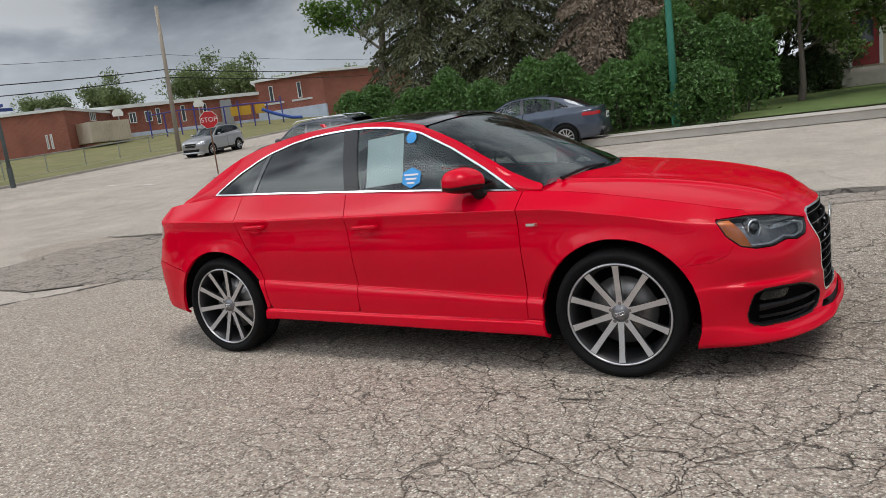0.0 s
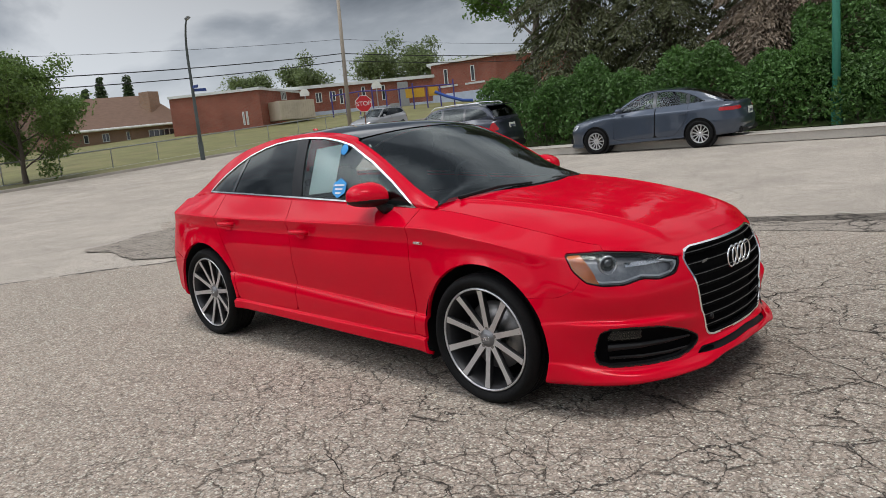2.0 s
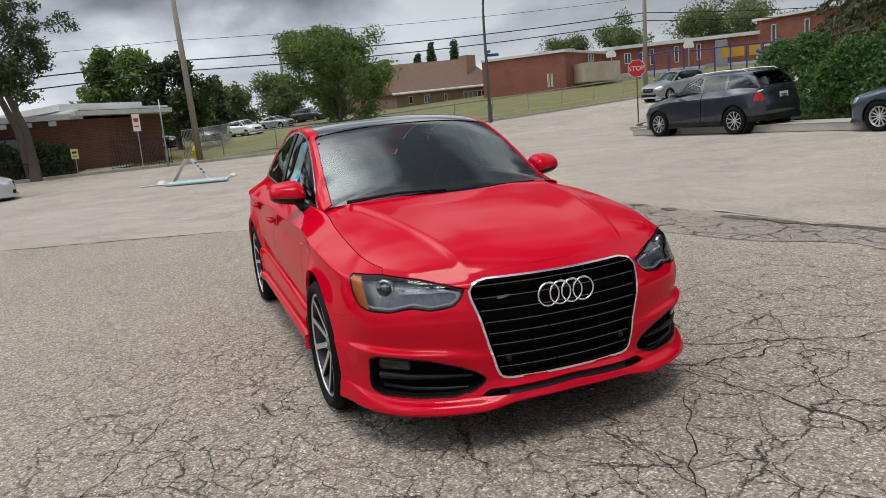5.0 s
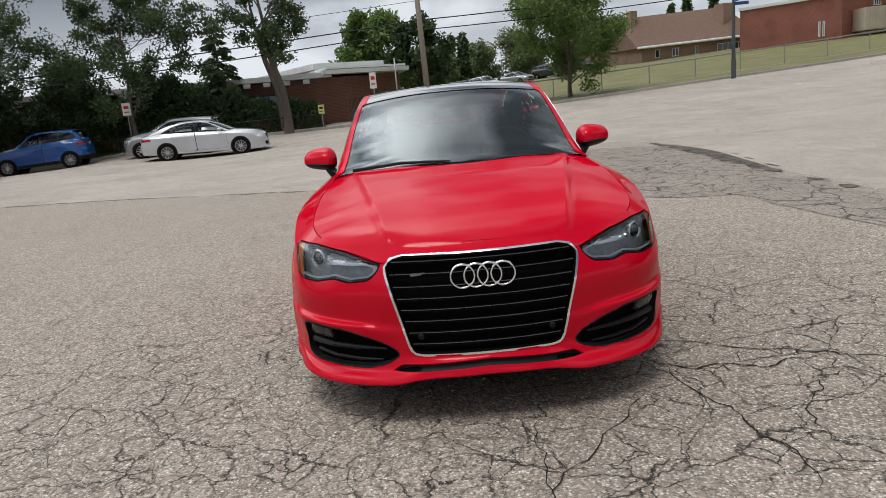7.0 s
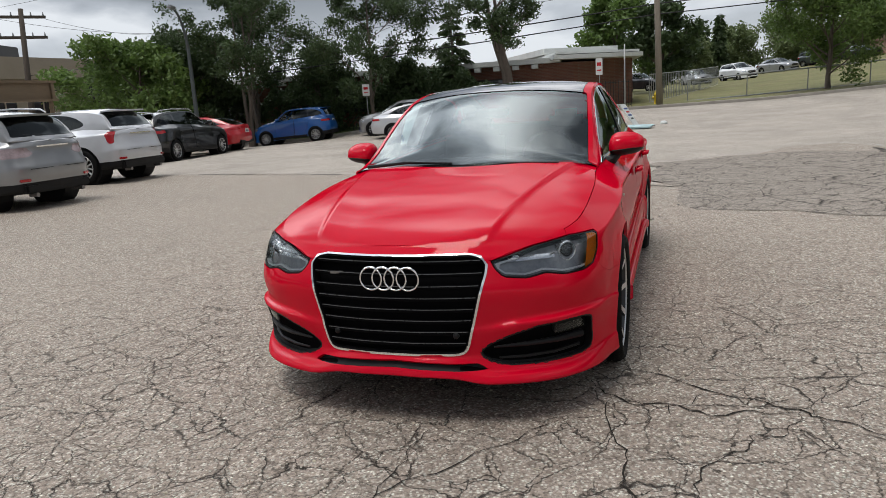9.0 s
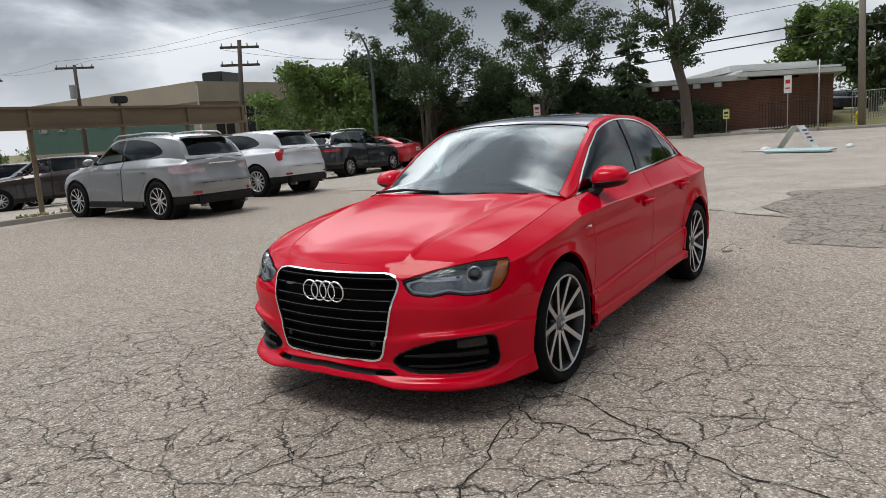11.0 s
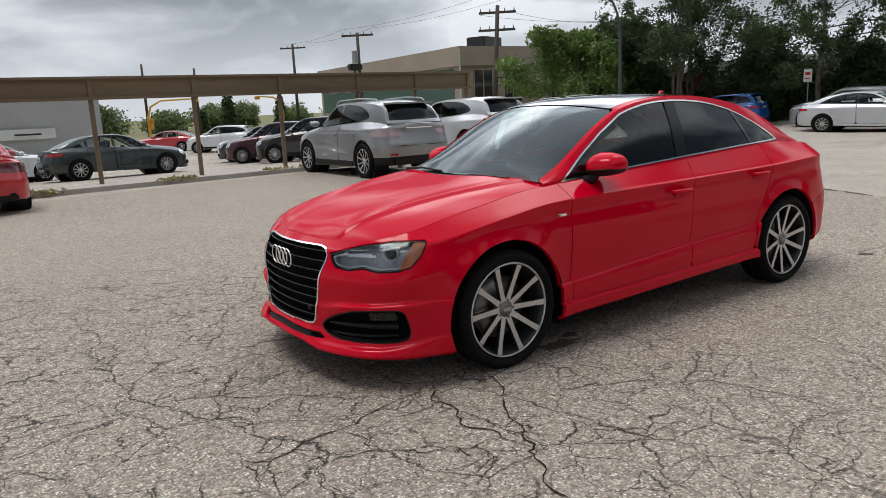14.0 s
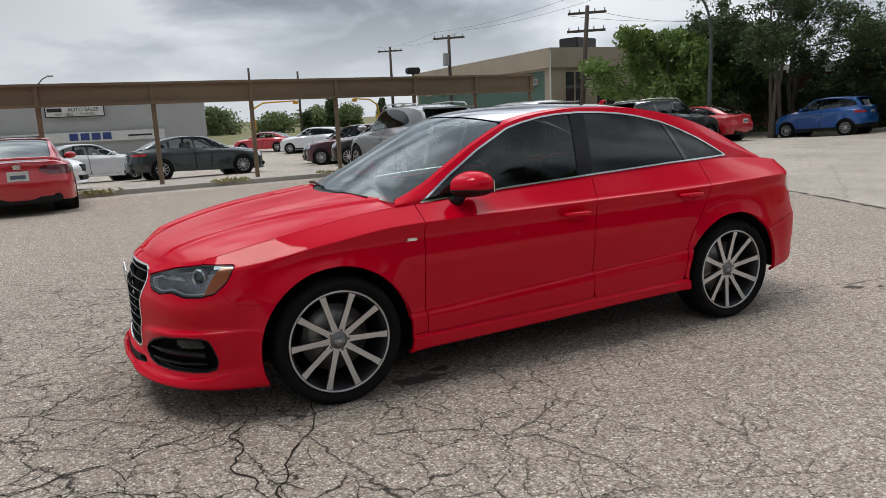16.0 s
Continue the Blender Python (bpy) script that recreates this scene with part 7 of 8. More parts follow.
M_PURPLE = mat("purple_play_frame", (0.045, 0.04, 0.22), 0.5, vary=0.1)
M_PLAYYEL = mat("yellow_play_panel", (0.62, 0.36, 0.03), 0.5, vary=0.1)
M_STRAW = leaf_mat("dry_weeds", (0.30, 0.28, 0.12), per=0.4)


def block(parent, name, foot, z0, z1, material, label="", grow=0.0):
    """A solid with the footprint, from z0 to z1; grow widens it about its middle."""
    c = np.mean(np.array(foot), axis=0)
    pts = []
    for p in np.array(foot):
        d = p - c
        pts.append(p + d / np.linalg.norm(d) * grow)
    bm = bmesh.new()
    a = [bm.verts.new((*p, z0)) for p in pts]
    b = [bm.verts.new((*p, z1)) for p in pts]
    bm.faces.new(a[::-1]); bm.faces.new(b)
    for i in range(len(pts)):
        j = (i + 1) % len(pts)
        bm.faces.new((a[i], a[j], b[j], b[i]))
    bmesh.ops.recalc_face_normals(bm, faces=bm.faces[:])
    return part(name, bm, material, parent, label)


def window(parent, a, b, f0, f1, z0, z1, frame=M_FASCIA, pane=M_PANE, lights=1, name="window", toward=(3, 0)):
    """A framed window on the wall from a to b, between the shares f0 and f1 of its length."""
    a, b = Vector(a), Vector(b)
    d = (b - a).normalized()
    n = Vector((d.y, -d.x))
    if n.dot(Vector(toward) - a) < 0:
        n = -n
    p, q = a.lerp(b, f0), a.lerp(b, f1)
    w = (q - p).length
    m = Matrix.Translation((p.x, p.y, 0)) @ Matrix.Rotation(math.atan2(d.y, d.x), 4, "Z")
    s = 1 if Vector((-d.y, d.x)).dot(n) > 0 else -1
    t = .07
    # one frame with a hole for each light
    bm = bmesh.new()
    xs = [0]
    for k in range(lights):
        c0, c1 = t / 2 + (w - t) * k / lights, t / 2 + (w - t) * (k + 1) / lights
        xs += [c0 + t / 2, c1 - t / 2]
    xs.append(w)
    zs = [z0, z0 + t, z1 - t, z1]
    g = [[bm.verts.new((x, -s * .02, z)) for z in zs] for x in xs]
    for i in range(len(xs) - 1):
        for j in range(3):
            if not (j == 1 and i % 2 == 1):
                bm.faces.new((g[i][j], g[i + 1][j], g[i + 1][j + 1], g[i][j + 1]))
    grown = bmesh.ops.extrude_face_region(bm, geom=bm.faces[:])["geom"]
    bmesh.ops.translate(bm, verts=[e for e in grown if isinstance(e, bmesh.types.BMVert)], vec=(0, s * .10, 0))
    bmesh.ops.recalc_face_normals(bm, faces=bm.faces[:])
    bm.transform(m)
    fr = part(name, bm, frame, parent)
    bm = boxes(((w / 2, s * .012, (z0 + z1) / 2), (w - t, .02, z1 - z0 - t)))
    bm.transform(m)
    part("pane", bm, pane, fr)
    return fr


def along(a, b, f):
    return (a[0] + (b[0] - a[0]) * f, a[1] + (b[1] - a[1]) * f)


# school
school = empty("school_building")
tagged(school, "long red brick school with white roof edge", "building")
sA, sB, sC, sD, sE = (-66.3, 30.9), (-58.7, 36.5), (-64.7, 45.6), (-54.9, 57.2), (-48.0, 58.2)
block(school, "wall", [sA, sB, sC, (-74, 46), (-76, 38)], 1.5, 7.0, M_BRICK)
block(school, "roof", [sA, sB, sC, (-74, 46), (-76, 38)], 6.85, 7.1, M_FASCIA, grow=.15)
block(school, "wall", [(-66.5, 43.2), (-63.9, 46.3), sD, (-62, 66), (-74, 54)], 1.5, 7.2, M_BRICK)
block(school, "roof", [(-66.5, 43.2), (-63.9, 46.3), sD, (-62, 66), (-74, 54)], 7.2, 7.55, M_FASCIA, grow=.5)
block(school, "wall", [sD, (-46.5, 58.6), (-40, 66), (-48, 74), (-62, 66)], 1.5, 8.5, M_BRICK)
block(school, "roof", [sD, (-46.5, 58.6), (-40, 66), (-48, 74), (-62, 66)], 8.5, 8.75, M_FASCIA, grow=.5)
block(school, "plinth", [(-63.85, 46.25), (-54.75, 57.05), (-55, 57.6), (-64.1, 46.8)], 2.0, 4.6, M_BLOCK, "pale painted block plinth", grow=.04)
block(school, "plinth", [(-54.8, 57.0), (-46.4, 58.4), (-46.5, 58.9), (-54.9, 57.6)], 2.0, 5.2, M_BLOCK, "pale painted block plinth", grow=.04)
for f0, f1, z0, z1, lt in ((.79, .81, 3.6, 4.9, 1), (.83, .85, 3.6, 4.9, 1)):
    window(school, sA, sB, f0, f1, z0, z1)
window(school, sB, sC, .50, .62, 6.0, 6.8, lights=3)
for f in (.05, .16):
    window(school, (-63.9, 46.3), sD, f, f + .05, 5.6, 6.7, lights=2)
for f in (.24, .42, .58, .72):
    window(school, (-63.9, 46.3), sD, f, f + .03, 5.2, 6.9)
for f in (.04, .2, .36, .56):
    window(school, (-63.9, 46.3), sD, f, f + .05, 3.4, 4.5, frame=M_BLOCK, lights=2)
for f in (.2, .62):
    window(school, sD, (-46.5, 58.6), f, f + .06, 6.2, 7.9, lights=1)
    window(school, sD, (-46.5, 58.6), f - .1, f + .2, 5.9, 6.1, frame=M_FASCIA, pane=M_FASCIA)
for f in (.1, .3, .5, .7, .9):
    window(school, sD, (-46.5, 58.6), f, f + .05, 3.6, 5.0, frame=M_BLOCK, lights=1)
part("roof_vent", boxes(((-66, 41, 7.4), (1.6, 1.6, .7), 30), ((-68, 40, 7.5), (.5, .5, 1.0)), bevel=.05), M_GALV, school)
part("duct", boxes(((-57.0, 54.4, 5.4), (1.2, 1.0, 3.2), 50), ((-57.4, 53.6, 4.2), (1.6, 1.0, 1.0), 50), bevel=.06), M_GALV, school, "pale metal air duct")
# church with a big brown roof
church = empty("church_building")
tagged(church, "low tan brick church under a broad brown roof", "building")
cA, cB = (-76.4, 24.3), (-72.2, 35.4)
bA, bB = (-88, 20.5), (-84, 31.6)
block(church, "wall", [cA, cB, bB, bA], 1.2, 4.75, M_BRICK3)
bm = bmesh.new()
e = .5
ridge_a, ridge_b = (-81.2, 22.6), (-77.2, 33.7)
vv = [bm.verts.new(p) for p in ((cA[0] + e, cA[1] - .6, 4.6), (cB[0] + e, cB[1] + .3, 4.8), (*ridge_b, 8.3), (*ridge_a, 8.3), (bA[0], bA[1], 4.6), (bB[0], bB[1], 4.6))]
for q in ((0, 1, 2, 3), (3, 2, 5, 4), (0, 3, 4), (1, 5, 2), (0, 4, 5, 1)):
    bm.faces.new([vv[i] for i in q])
part("roof", bm, M_ROOFTILE, church, "brown shingle roof")
part("eave", tube([(cA[0] + e, cA[1] - .6, 4.62), (cB[0] + e, cB[1] + .3, 4.82)], .14, 6), M_FASCIA, church)
part("chimney", boxes(((-79.5, 24.2, 7.6), (.9, .9, 2.6), 20), bevel=.04), M_BRICK3, church)
part("chimney", boxes(((-75.6, 33.2, 7.3), (1.5, 1.5, 2.4), 20), bevel=.04), M_BRICK3, church)
for f0, f1, lt in ((.12, .16, 1), (.27, .33, 2), (.47, .50, 1), (.66, .93, 6)):
    window(church, cA, cB, f0, f1, 3.4, 4.3, lights=lt)
# shipping container, hoops and play frame
cont = empty("shipping_container")
tagged(cont, "pale beige shipping container beside the school", "container")
cm = Matrix.Translation((-58.4, 39.9, hgt(-58.4, 39.9))) @ Matrix.Rotation(math.atan2(4.3, .4), 4, "Z")
bm = boxes(((0, 0, 1.3), (4.0, 2.4, 1.9)), bevel=.04)
bm.transform(cm)
M_CONT = mat("beige_container", (0.50, 0.44, 0.35), 0.6, vary=0.1, scale=1, dirt=0.3)
part("container_body", bm, M_CONT, cont)
for k in range(15):
    for w in (-1.21, 1.21):
        bm = boxes(((-1.85 + .26 * k, w, 1.3), (.12, .05, 1.7)))
        bm.transform(cm)
        part("container_rib", bm, M_CONT, cont)
for x, y in ((-57.8, 41.3), (-52.6, 46.5)):
    hoop = empty("basketball_hoop", Matrix.Translation((x, y, hgt(x, y))))
    tagged(hoop, "white basketball backboard on a steel post", "hoop", "hoops by the school")
    part("post", tube([(0, 0, -.1), (0, 0, 2.7), (.25, -.2, 3.0)], .06, 8), M_GALV, hoop)
    fan = [(-.45, 0), (.45, 0), (.5, .3), (.32, .62), (0, .72), (-.32, .62), (-.5, .3)]
    part("backboard", prism(fan, .05, Matrix.Translation((.3, -.25, 2.55)) @ Matrix.Rotation(radians(50), 4, "Z")), M_WHITE, hoop)
play = empty("play_structure", Matrix.Translation((-51.5, 49.2, hgt(-51.5, 49.2))))
tagged(play, "purple and yellow playground frame with blue slide", "playground")
for k in range(10):
    x, y = -5.2 + 1.0 * k, -5.4 + 1.0 * k
    part("post", tube([(x, y, -.1), (x, y, 2.2 if k % 3 else 2.7)], .07, 6), M_PURPLE, play)
part("top_rail", tube([(-5.2, -5.4, 2.2), (-3, -3.2, 2.4), (-1, -1.2, 2.2), (1.2, 1.0, 2.3), (3.8, 3.6, 2.2)], .06, 6), M_PURPLE, play)
for x, y in ((1.0, 1.4), (2.0, 2.4), (.4, .6)):
    part("panel", boxes(((x, y, 1.7), (1.0, .08, .9), 46), bevel=.02), M_PLAYYEL, play)
M_SLIDE = mat("blue_slide", (0.03, 0.08, 0.35), 0.35, vary=0.1)
part("slide", tube([(2.4, 2.2, 1.6), (3.4, 3.0, 1.0), (4.6, 4.0, .45), (5.4, 4.7, .35)], [.16, .16, .16, .16], 8), M_SLIDE, play)
# brick office with the white canopy edge
office = empty("office_building")
tagged(office, "low brown brick office with a white canopy roof", "building")
oA, oB, oC = (-34.7, -4.4), (-38.6, -1.6), (-30.6, -32)
z0 = -.2
block(office, "wall", [oC, oA, (-35.2, -4.0), oB, (-50, -3.5), (-44, -36)], z0, 2.85, M_BRICK2)
block(office, "wall", [(-36.6, -3.0), (-38.6, -1.6), (-50, -3.5), (-48, -9)], z0, 3.1, M_BRICK2)
block(office, "canopy", [(-33.2, -5.2), (-36.6, -.9), (-50, -2.8), (-47, -11)], 2.98, 3.20, M_FASCIA, "white canopy edge")
block(office, "canopy", [(-33.5, -5.1), (-36.8, -1.1), (-50, -2.9), (-47, -10.8)], 3.24, 3.35, M_FASCIA, "white canopy edge")
block(office, "upper_roof", [(-36.0, -6.2), (-38.6, -2.4), (-50, -4.0), (-47, -12)], 3.39, 3.72, M_FASCIA, "white upper roof edge")
block(office, "roof_band", [(-30.2, -32.2), (-34.0, -5.0), (-36, -5.2), (-36, -32)], 2.86, 3.12, M_FASCIA)
for k in range(24):
    f = .03 + .04 * k
    c = along((-34.2, -5.6), (-30.5, -31), f)
    part("rafter_end", boxes(((c[0], c[1], 2.72), (.5, .34, .22), 8), bevel=.01), M_FASCIA, office)
for k in range(3):
    window(office, oA, oC, .12 + .28 * k, .2 + .28 * k, .9, 2.2, frame=M_IRON, lights=3)
# tan commercial building
tanb = empty("commercial_building")
tagged(tanb, "tan stucco commercial building with green panels", "building")
tA, tL, tR = (-27.3, -38.6), (-29.4, -66), (-46, -37)
block(tanb, "wall", [tA, tL, (-48, -66), tR], -1.2, 4.15, M_TAN)
block(tanb, "parapet", [tA, tL, (-48, -66), tR], 4.15, 5.5, M_TAN, grow=.35)
block(tanb, "green_panel", [along(tA, tL, .03), along(tA, tL, .98), (-29.6, -65), (-27.6, -39.4)], 1.2, 4.0, M_TEAL, "dark green wall panel", grow=.06)
for k in range(7):
    f = .06 + .13 * k
    window(tanb, tA, tL, f, f + .055, 3.05, 3.5, frame=M_TAN, toward=(30, -40))
for f in (.06, .2, .42, .6):
    window(tanb, tA, tR, f, f + .09, 1.4, 3.9, frame=M_TAN, pane=M_PANE, lights=2)
part("rooftop_unit", boxes(((-31.5, -41.0, 5.95), (2.6, 1.6, .9), 20), bevel=.06), M_RIMDARK, tanb, "dark rooftop air unit")
part("downpipe", tube([(-27.15, -38.35, -.5), (-27.15, -38.35, 5.3)], .06, 6), M_FASCIA, tanb)
# dealer's hall with signs
hall = empty("dealer_hall")
tagged(hall, "pale grey metal dealer hall with long banners", "building")
hA, hB = (30, -55.8), (-6.2, -55.3)
block(hall, "wall", [hA, hB, (-8, -75), (30, -75)], -1.2, 3.05, M_METAL)
block(hall, "roof", [hA, hB, (-8, -75), (30, -75)], 3.05, 3.2, M_METAL, grow=.12)
hall_sign = part("wall_sign", boxes(((2.9, -55.05, 2.62), (3.9, .12, .8)), bevel=.03), M_INK, hall, "white framed wall sign with dark letters")
part("sign_face", boxes(((2.9, -54.97, 2.62), (3.75, .04, .66))), M_FASCIA, hall_sign)
part("sign_bar", boxes(((4.22, -54.93, 2.74), (.95, .03, .26))), M_INK, hall_sign)
ban = part("banner", boxes(((4.2, -55.1, .76), (14.5, .06, .72)), bevel=.01), M_FASCIA, hall, "long white banner with blue squares")
for k in range(4):
    part("banner_square", boxes(((3.2 - .74 * k, -55.05, .78), (.58, .03, .5))), M_BANNERBLUE, ban)
part("banner_bar", boxes(((-1.3, -55.05, .74), (1.7, .03, .12))), M_INK, ban)
part("banner_bar", boxes(((6.9, -55.05, .78), (3.0, .03, .40))), M_INK, ban)


def text(name, words, size, m, material, parent=None):
    c = bpy.data.curves.new(name, "FONT")
    c.body, c.size, c.extrude, c.align_x, c.align_y = words, size, .002, "CENTER", "CENTER"
    tmp = bpy.data.objects.new(name, c)
    scene.collection.objects.link(tmp)
    me = bpy.data.meshes.new_from_object(tmp.evaluated_get(bpy.context.evaluated_depsgraph_get()))
    bpy.data.objects.remove(tmp)
    me.materials.clear()
    me.materials.append(material)
    me.transform(m)
    ob = new(name, me)
    if parent is not None:
        ob.parent = parent
    return ob


text("sign_words", "AUTO SALES", .36, Matrix.Translation((2.35, -54.92, 2.74)) @ Matrix.Rotation(math.pi, 4, "Z") @ Matrix.Rotation(radians(90), 4, "X"), M_INK, hall_sign)
text("sign_words", "BUY • SELL • CONSIGN", .26, Matrix.Translation((2.9, -54.92, 2.42)) @ Matrix.Rotation(math.pi, 4, "Z") @ Matrix.Rotation(radians(90), 4, "X"), M_INK, hall_sign)
# house behind the lawn
house = empty("house")
tagged(house, "cream sided house with a dark red front door", "house")
zb = hgt(3, 27)
bm = boxes(((5.7, 29.6, zb + 2.2), (9.0, 5.0, 4.8)))
part("wall", bm, M_CREAM, house)
for k in range(19):
    part("siding_board", boxes(((5.7, 27.085, zb + .2 + .24 * k), (9.02, .03, .21), Matrix.Rotation(radians(4), 4, "X"))), M_CREAM, house)
door = part("door", boxes(((2.95, 27.03, zb + 1.75), (.86, .08, 1.95)), bevel=.01), M_DOORRED, house, "dark red front door with glass")
part("door_glass", boxes(((2.95, 26.98, zb + 2.1), (.52, .03, 1.05)), bevel=.01), M_PANE, door)
part("door_frame", boxes(((2.46, 27.02, zb + 1.8), (.12, .12, 2.1)), ((3.44, 27.02, zb + 1.8), (.12, .12, 2.1)), ((2.95, 27.02, zb + 2.82), (1.1, .12, .12)), bevel=.01), M_FASCIA, house)
part("door_step", boxes(((2.95, 26.6, zb + .62), (1.6, 1.0, .16)), ((2.95, 26.2, zb + .3), (1.6, .6, .5)), bevel=.02), M_CONC, house)
bm = bmesh.new()
vv = [bm.verts.new(p) for p in ((.7, 26.6, zb + 4.5), (10.6, 26.6, zb + 4.5), (10.6, 32.4, zb + 4.5), (.7, 32.4, zb + 4.5), (1.7, 29.5, zb + 6.6), (9.6, 29.5, zb + 6.6))]
for q in ((0, 1, 5, 4), (1, 2, 5), (2, 3, 4, 5), (3, 0, 4), (0, 3, 2, 1)):
    bm.faces.new([vv[i] for i in q])
part("roof", bm, M_ROOFTILE, house)
house2 = empty("house")
tagged(house2, "low house with a reddish shingle roof", "house")
zb = hgt(-4, 29)
part("wall", boxes(((-4.4, 31.5, zb + 1.5), (7, 6, 3.2))), M_CREAM, house2)
bm = bmesh.new()
vv = [bm.verts.new(p) for p in ((-8.4, 28, zb + 3.0), (-.4, 28, zb + 3.0), (-.4, 35, zb + 3.0), (-8.4, 35, zb + 3.0), (-7.4, 31.5, zb + 5.4), (-1.4, 31.5, zb + 5.4))]
for q in ((0, 1, 5, 4), (1, 2, 5), (2, 3, 4, 5), (3, 0, 4), (0, 3, 2, 1)):
    bm.faces.new([vv[i] for i in q])
part("roof", bm, mat("reddish_shingle", (0.26, 0.12, 0.085), 0.9, vary=0.2, scale=2, fine=10, bump=.01), house2)

# ---- street furniture ----
def sign_beam():
    """The long trussless sign beam on posts over the display island."""
    beam = empty("sign_beam")
    tagged(beam, "long weathered tan box beam on thin posts", "sign beam")
    p0, p1 = Vector((9.0, -14.2)), Vector((-9.45, -13.85))
    d = (p1 - p0).normalized()
    ang = math.atan2(d.y, d.x)
    lower, upper = 1.88, 2.38
    L = (p1 - p0).length
    m = Matrix.Translation((p0.x, p0.y, 0)) @ Matrix.Rotation(ang, 4, "Z")
    for nm, c, s in (("beam_face", (L / 2, 0, (lower + upper) / 2), (L, .16, upper - lower - .1)), ("beam_flange", (L / 2, 0, upper - .03), (L + .1, .34, .06)), ("beam_flange", (L / 2, 0, lower + .03), (L + .1, .34, .06))):
        bm = boxes((c, s), bevel=.008)
        bm.transform(m)
        part(nm, bm, M_BEAM, beam)
    for f in (3.4, 5.8, 8.16, 10.4, 12.55, 14.75, 16.6, 20.6):
        p = p0 + d * min(f, L - .05)
        part("post", tube([(p.x, p.y, hgt(p.x, p.y) - .05), (p.x, p.y, lower)], .055, 10), M_BEAM, beam)
        bm = boxes(((min(f, L - .05), .10, (lower + upper) / 2), (.10, .08, upper - lower)), ((min(f, L - .05), -.10, (lower + upper) / 2), (.10, .08, upper - lower)), bevel=.008)
        bm.transform(m)
        part("stiffener", bm, M_BEAM, beam)
    p = p0 + d * 14.75
    part("flood_lamp", boxes(((p.x, p.y, upper + .15), (.36, .24, .17), math.degrees(ang)), bevel=.03), M_IRON, beam, "black flood lamp on the beam")
    part("lamp_arm", tube([(p.x, p.y, upper - .3), (p.x, p.y, upper + .1)], .03, 6), M_BEAM, beam)


sign_beam()


def pole(name, label, x, y, height, r, material, arms=(), lean=(0, 0), yaw=0.0, group="", can=False, z=None):
    z = hgt(x, y) if z is None else z
    ob = empty(name, Matrix.Translation((x, y, z)))
    tagged(ob, label, "utility pole", group)
    part("shaft", tube([(0, 0, -.3), (lean[0] / 2, lean[1] / 2, height / 2), (lean[0], lean[1], height)], [r, r * .85, r * .68], 12), material, ob, soft=True)
    for h, w in arms:
        f = h / height
        cx, cy = lean[0] * f, lean[1] * f
        part("cross_arm", boxes(((cx, cy, h), (w, .12, .14), yaw), bevel=.015), material, ob)
        for k in (-.45, -.2, .2, .45):
            ox, oy = math.cos(radians(yaw)) * w * k, math.sin(radians(yaw)) * w * k
            part("insulator", tube([(cx + ox, cy + oy, h + .07), (cx + ox, cy + oy, h + .24)], [.045, .03], 6), M_GALV, ob)
    if can:
        part("transformer", tube([(.3, 0, height * .72), (.3, 0, height * .72 + .9)], .24, 12), M_GALV, ob)
    return ob


UT = "utility poles"
pole("utility_pole", "weathered grey utility pole by the hydrant", -33.7, .05, 9.5, .17, M_WOOD, lean=(0, -.25), group=UT)
pole("utility_pole", "weathered grey utility pole on the school lawn", -36.6, 29.4, 9.5, .16, M_WOOD, lean=(.2, .1), group=UT)
pole("utility_pole", "dark wooden power pole with two cross arms", -24.15, -31.0, 7.9, .17, M_WOODDARK, ((7.5, 2.2), (6.5, 2.2)), lean=(-.3, .35), yaw=-42, group=UT)
pole("utility_pole", "dark wooden power pole with transformer", -22.7, -45.0, 7.9, .16, M_WOODDARK, ((7.7, 2.4),), yaw=-40, group=UT, can=True)
pole("utility_pole", "distant dark wooden power pole", -26.3, -65.3, 9.0, .17, M_WOODDARK, ((8.6, 2.6),), yaw=-40, group=UT)
pole("utility_pole", "dark wooden power pole behind the trees", -34.5, -29.0, 7.2, .16, M_WOODDARK, ((6.6, 2.2),), yaw=-35, group=UT)
pole("utility_pole", "distant wooden pole at the crossing", -13.8, -74.5, 7.8, .16, M_WOODDARK, group=UT)
pole("utility_pole", "distant wooden pole at the crossing", -20.0, -78.0, 7.6, .16, M_WOODDARK, group=UT)
pole("utility_pole", "thin steel pole in the road verge", -31.4, -1.5, 3.1, .045, M_GALV, group=UT)


def cable(name, label, a, b, sag, r=.012):
    a, b = Vector(a), Vector(b)
    pts = [a.lerp(b, k / 14) - Vector((0, 0, sag * 4 * (k / 14) * (1 - k / 14))) for k in range(15)]
    tagged(part(name, tube(pts, r, 5), M_WIRE), label, "cable", "overhead cables")


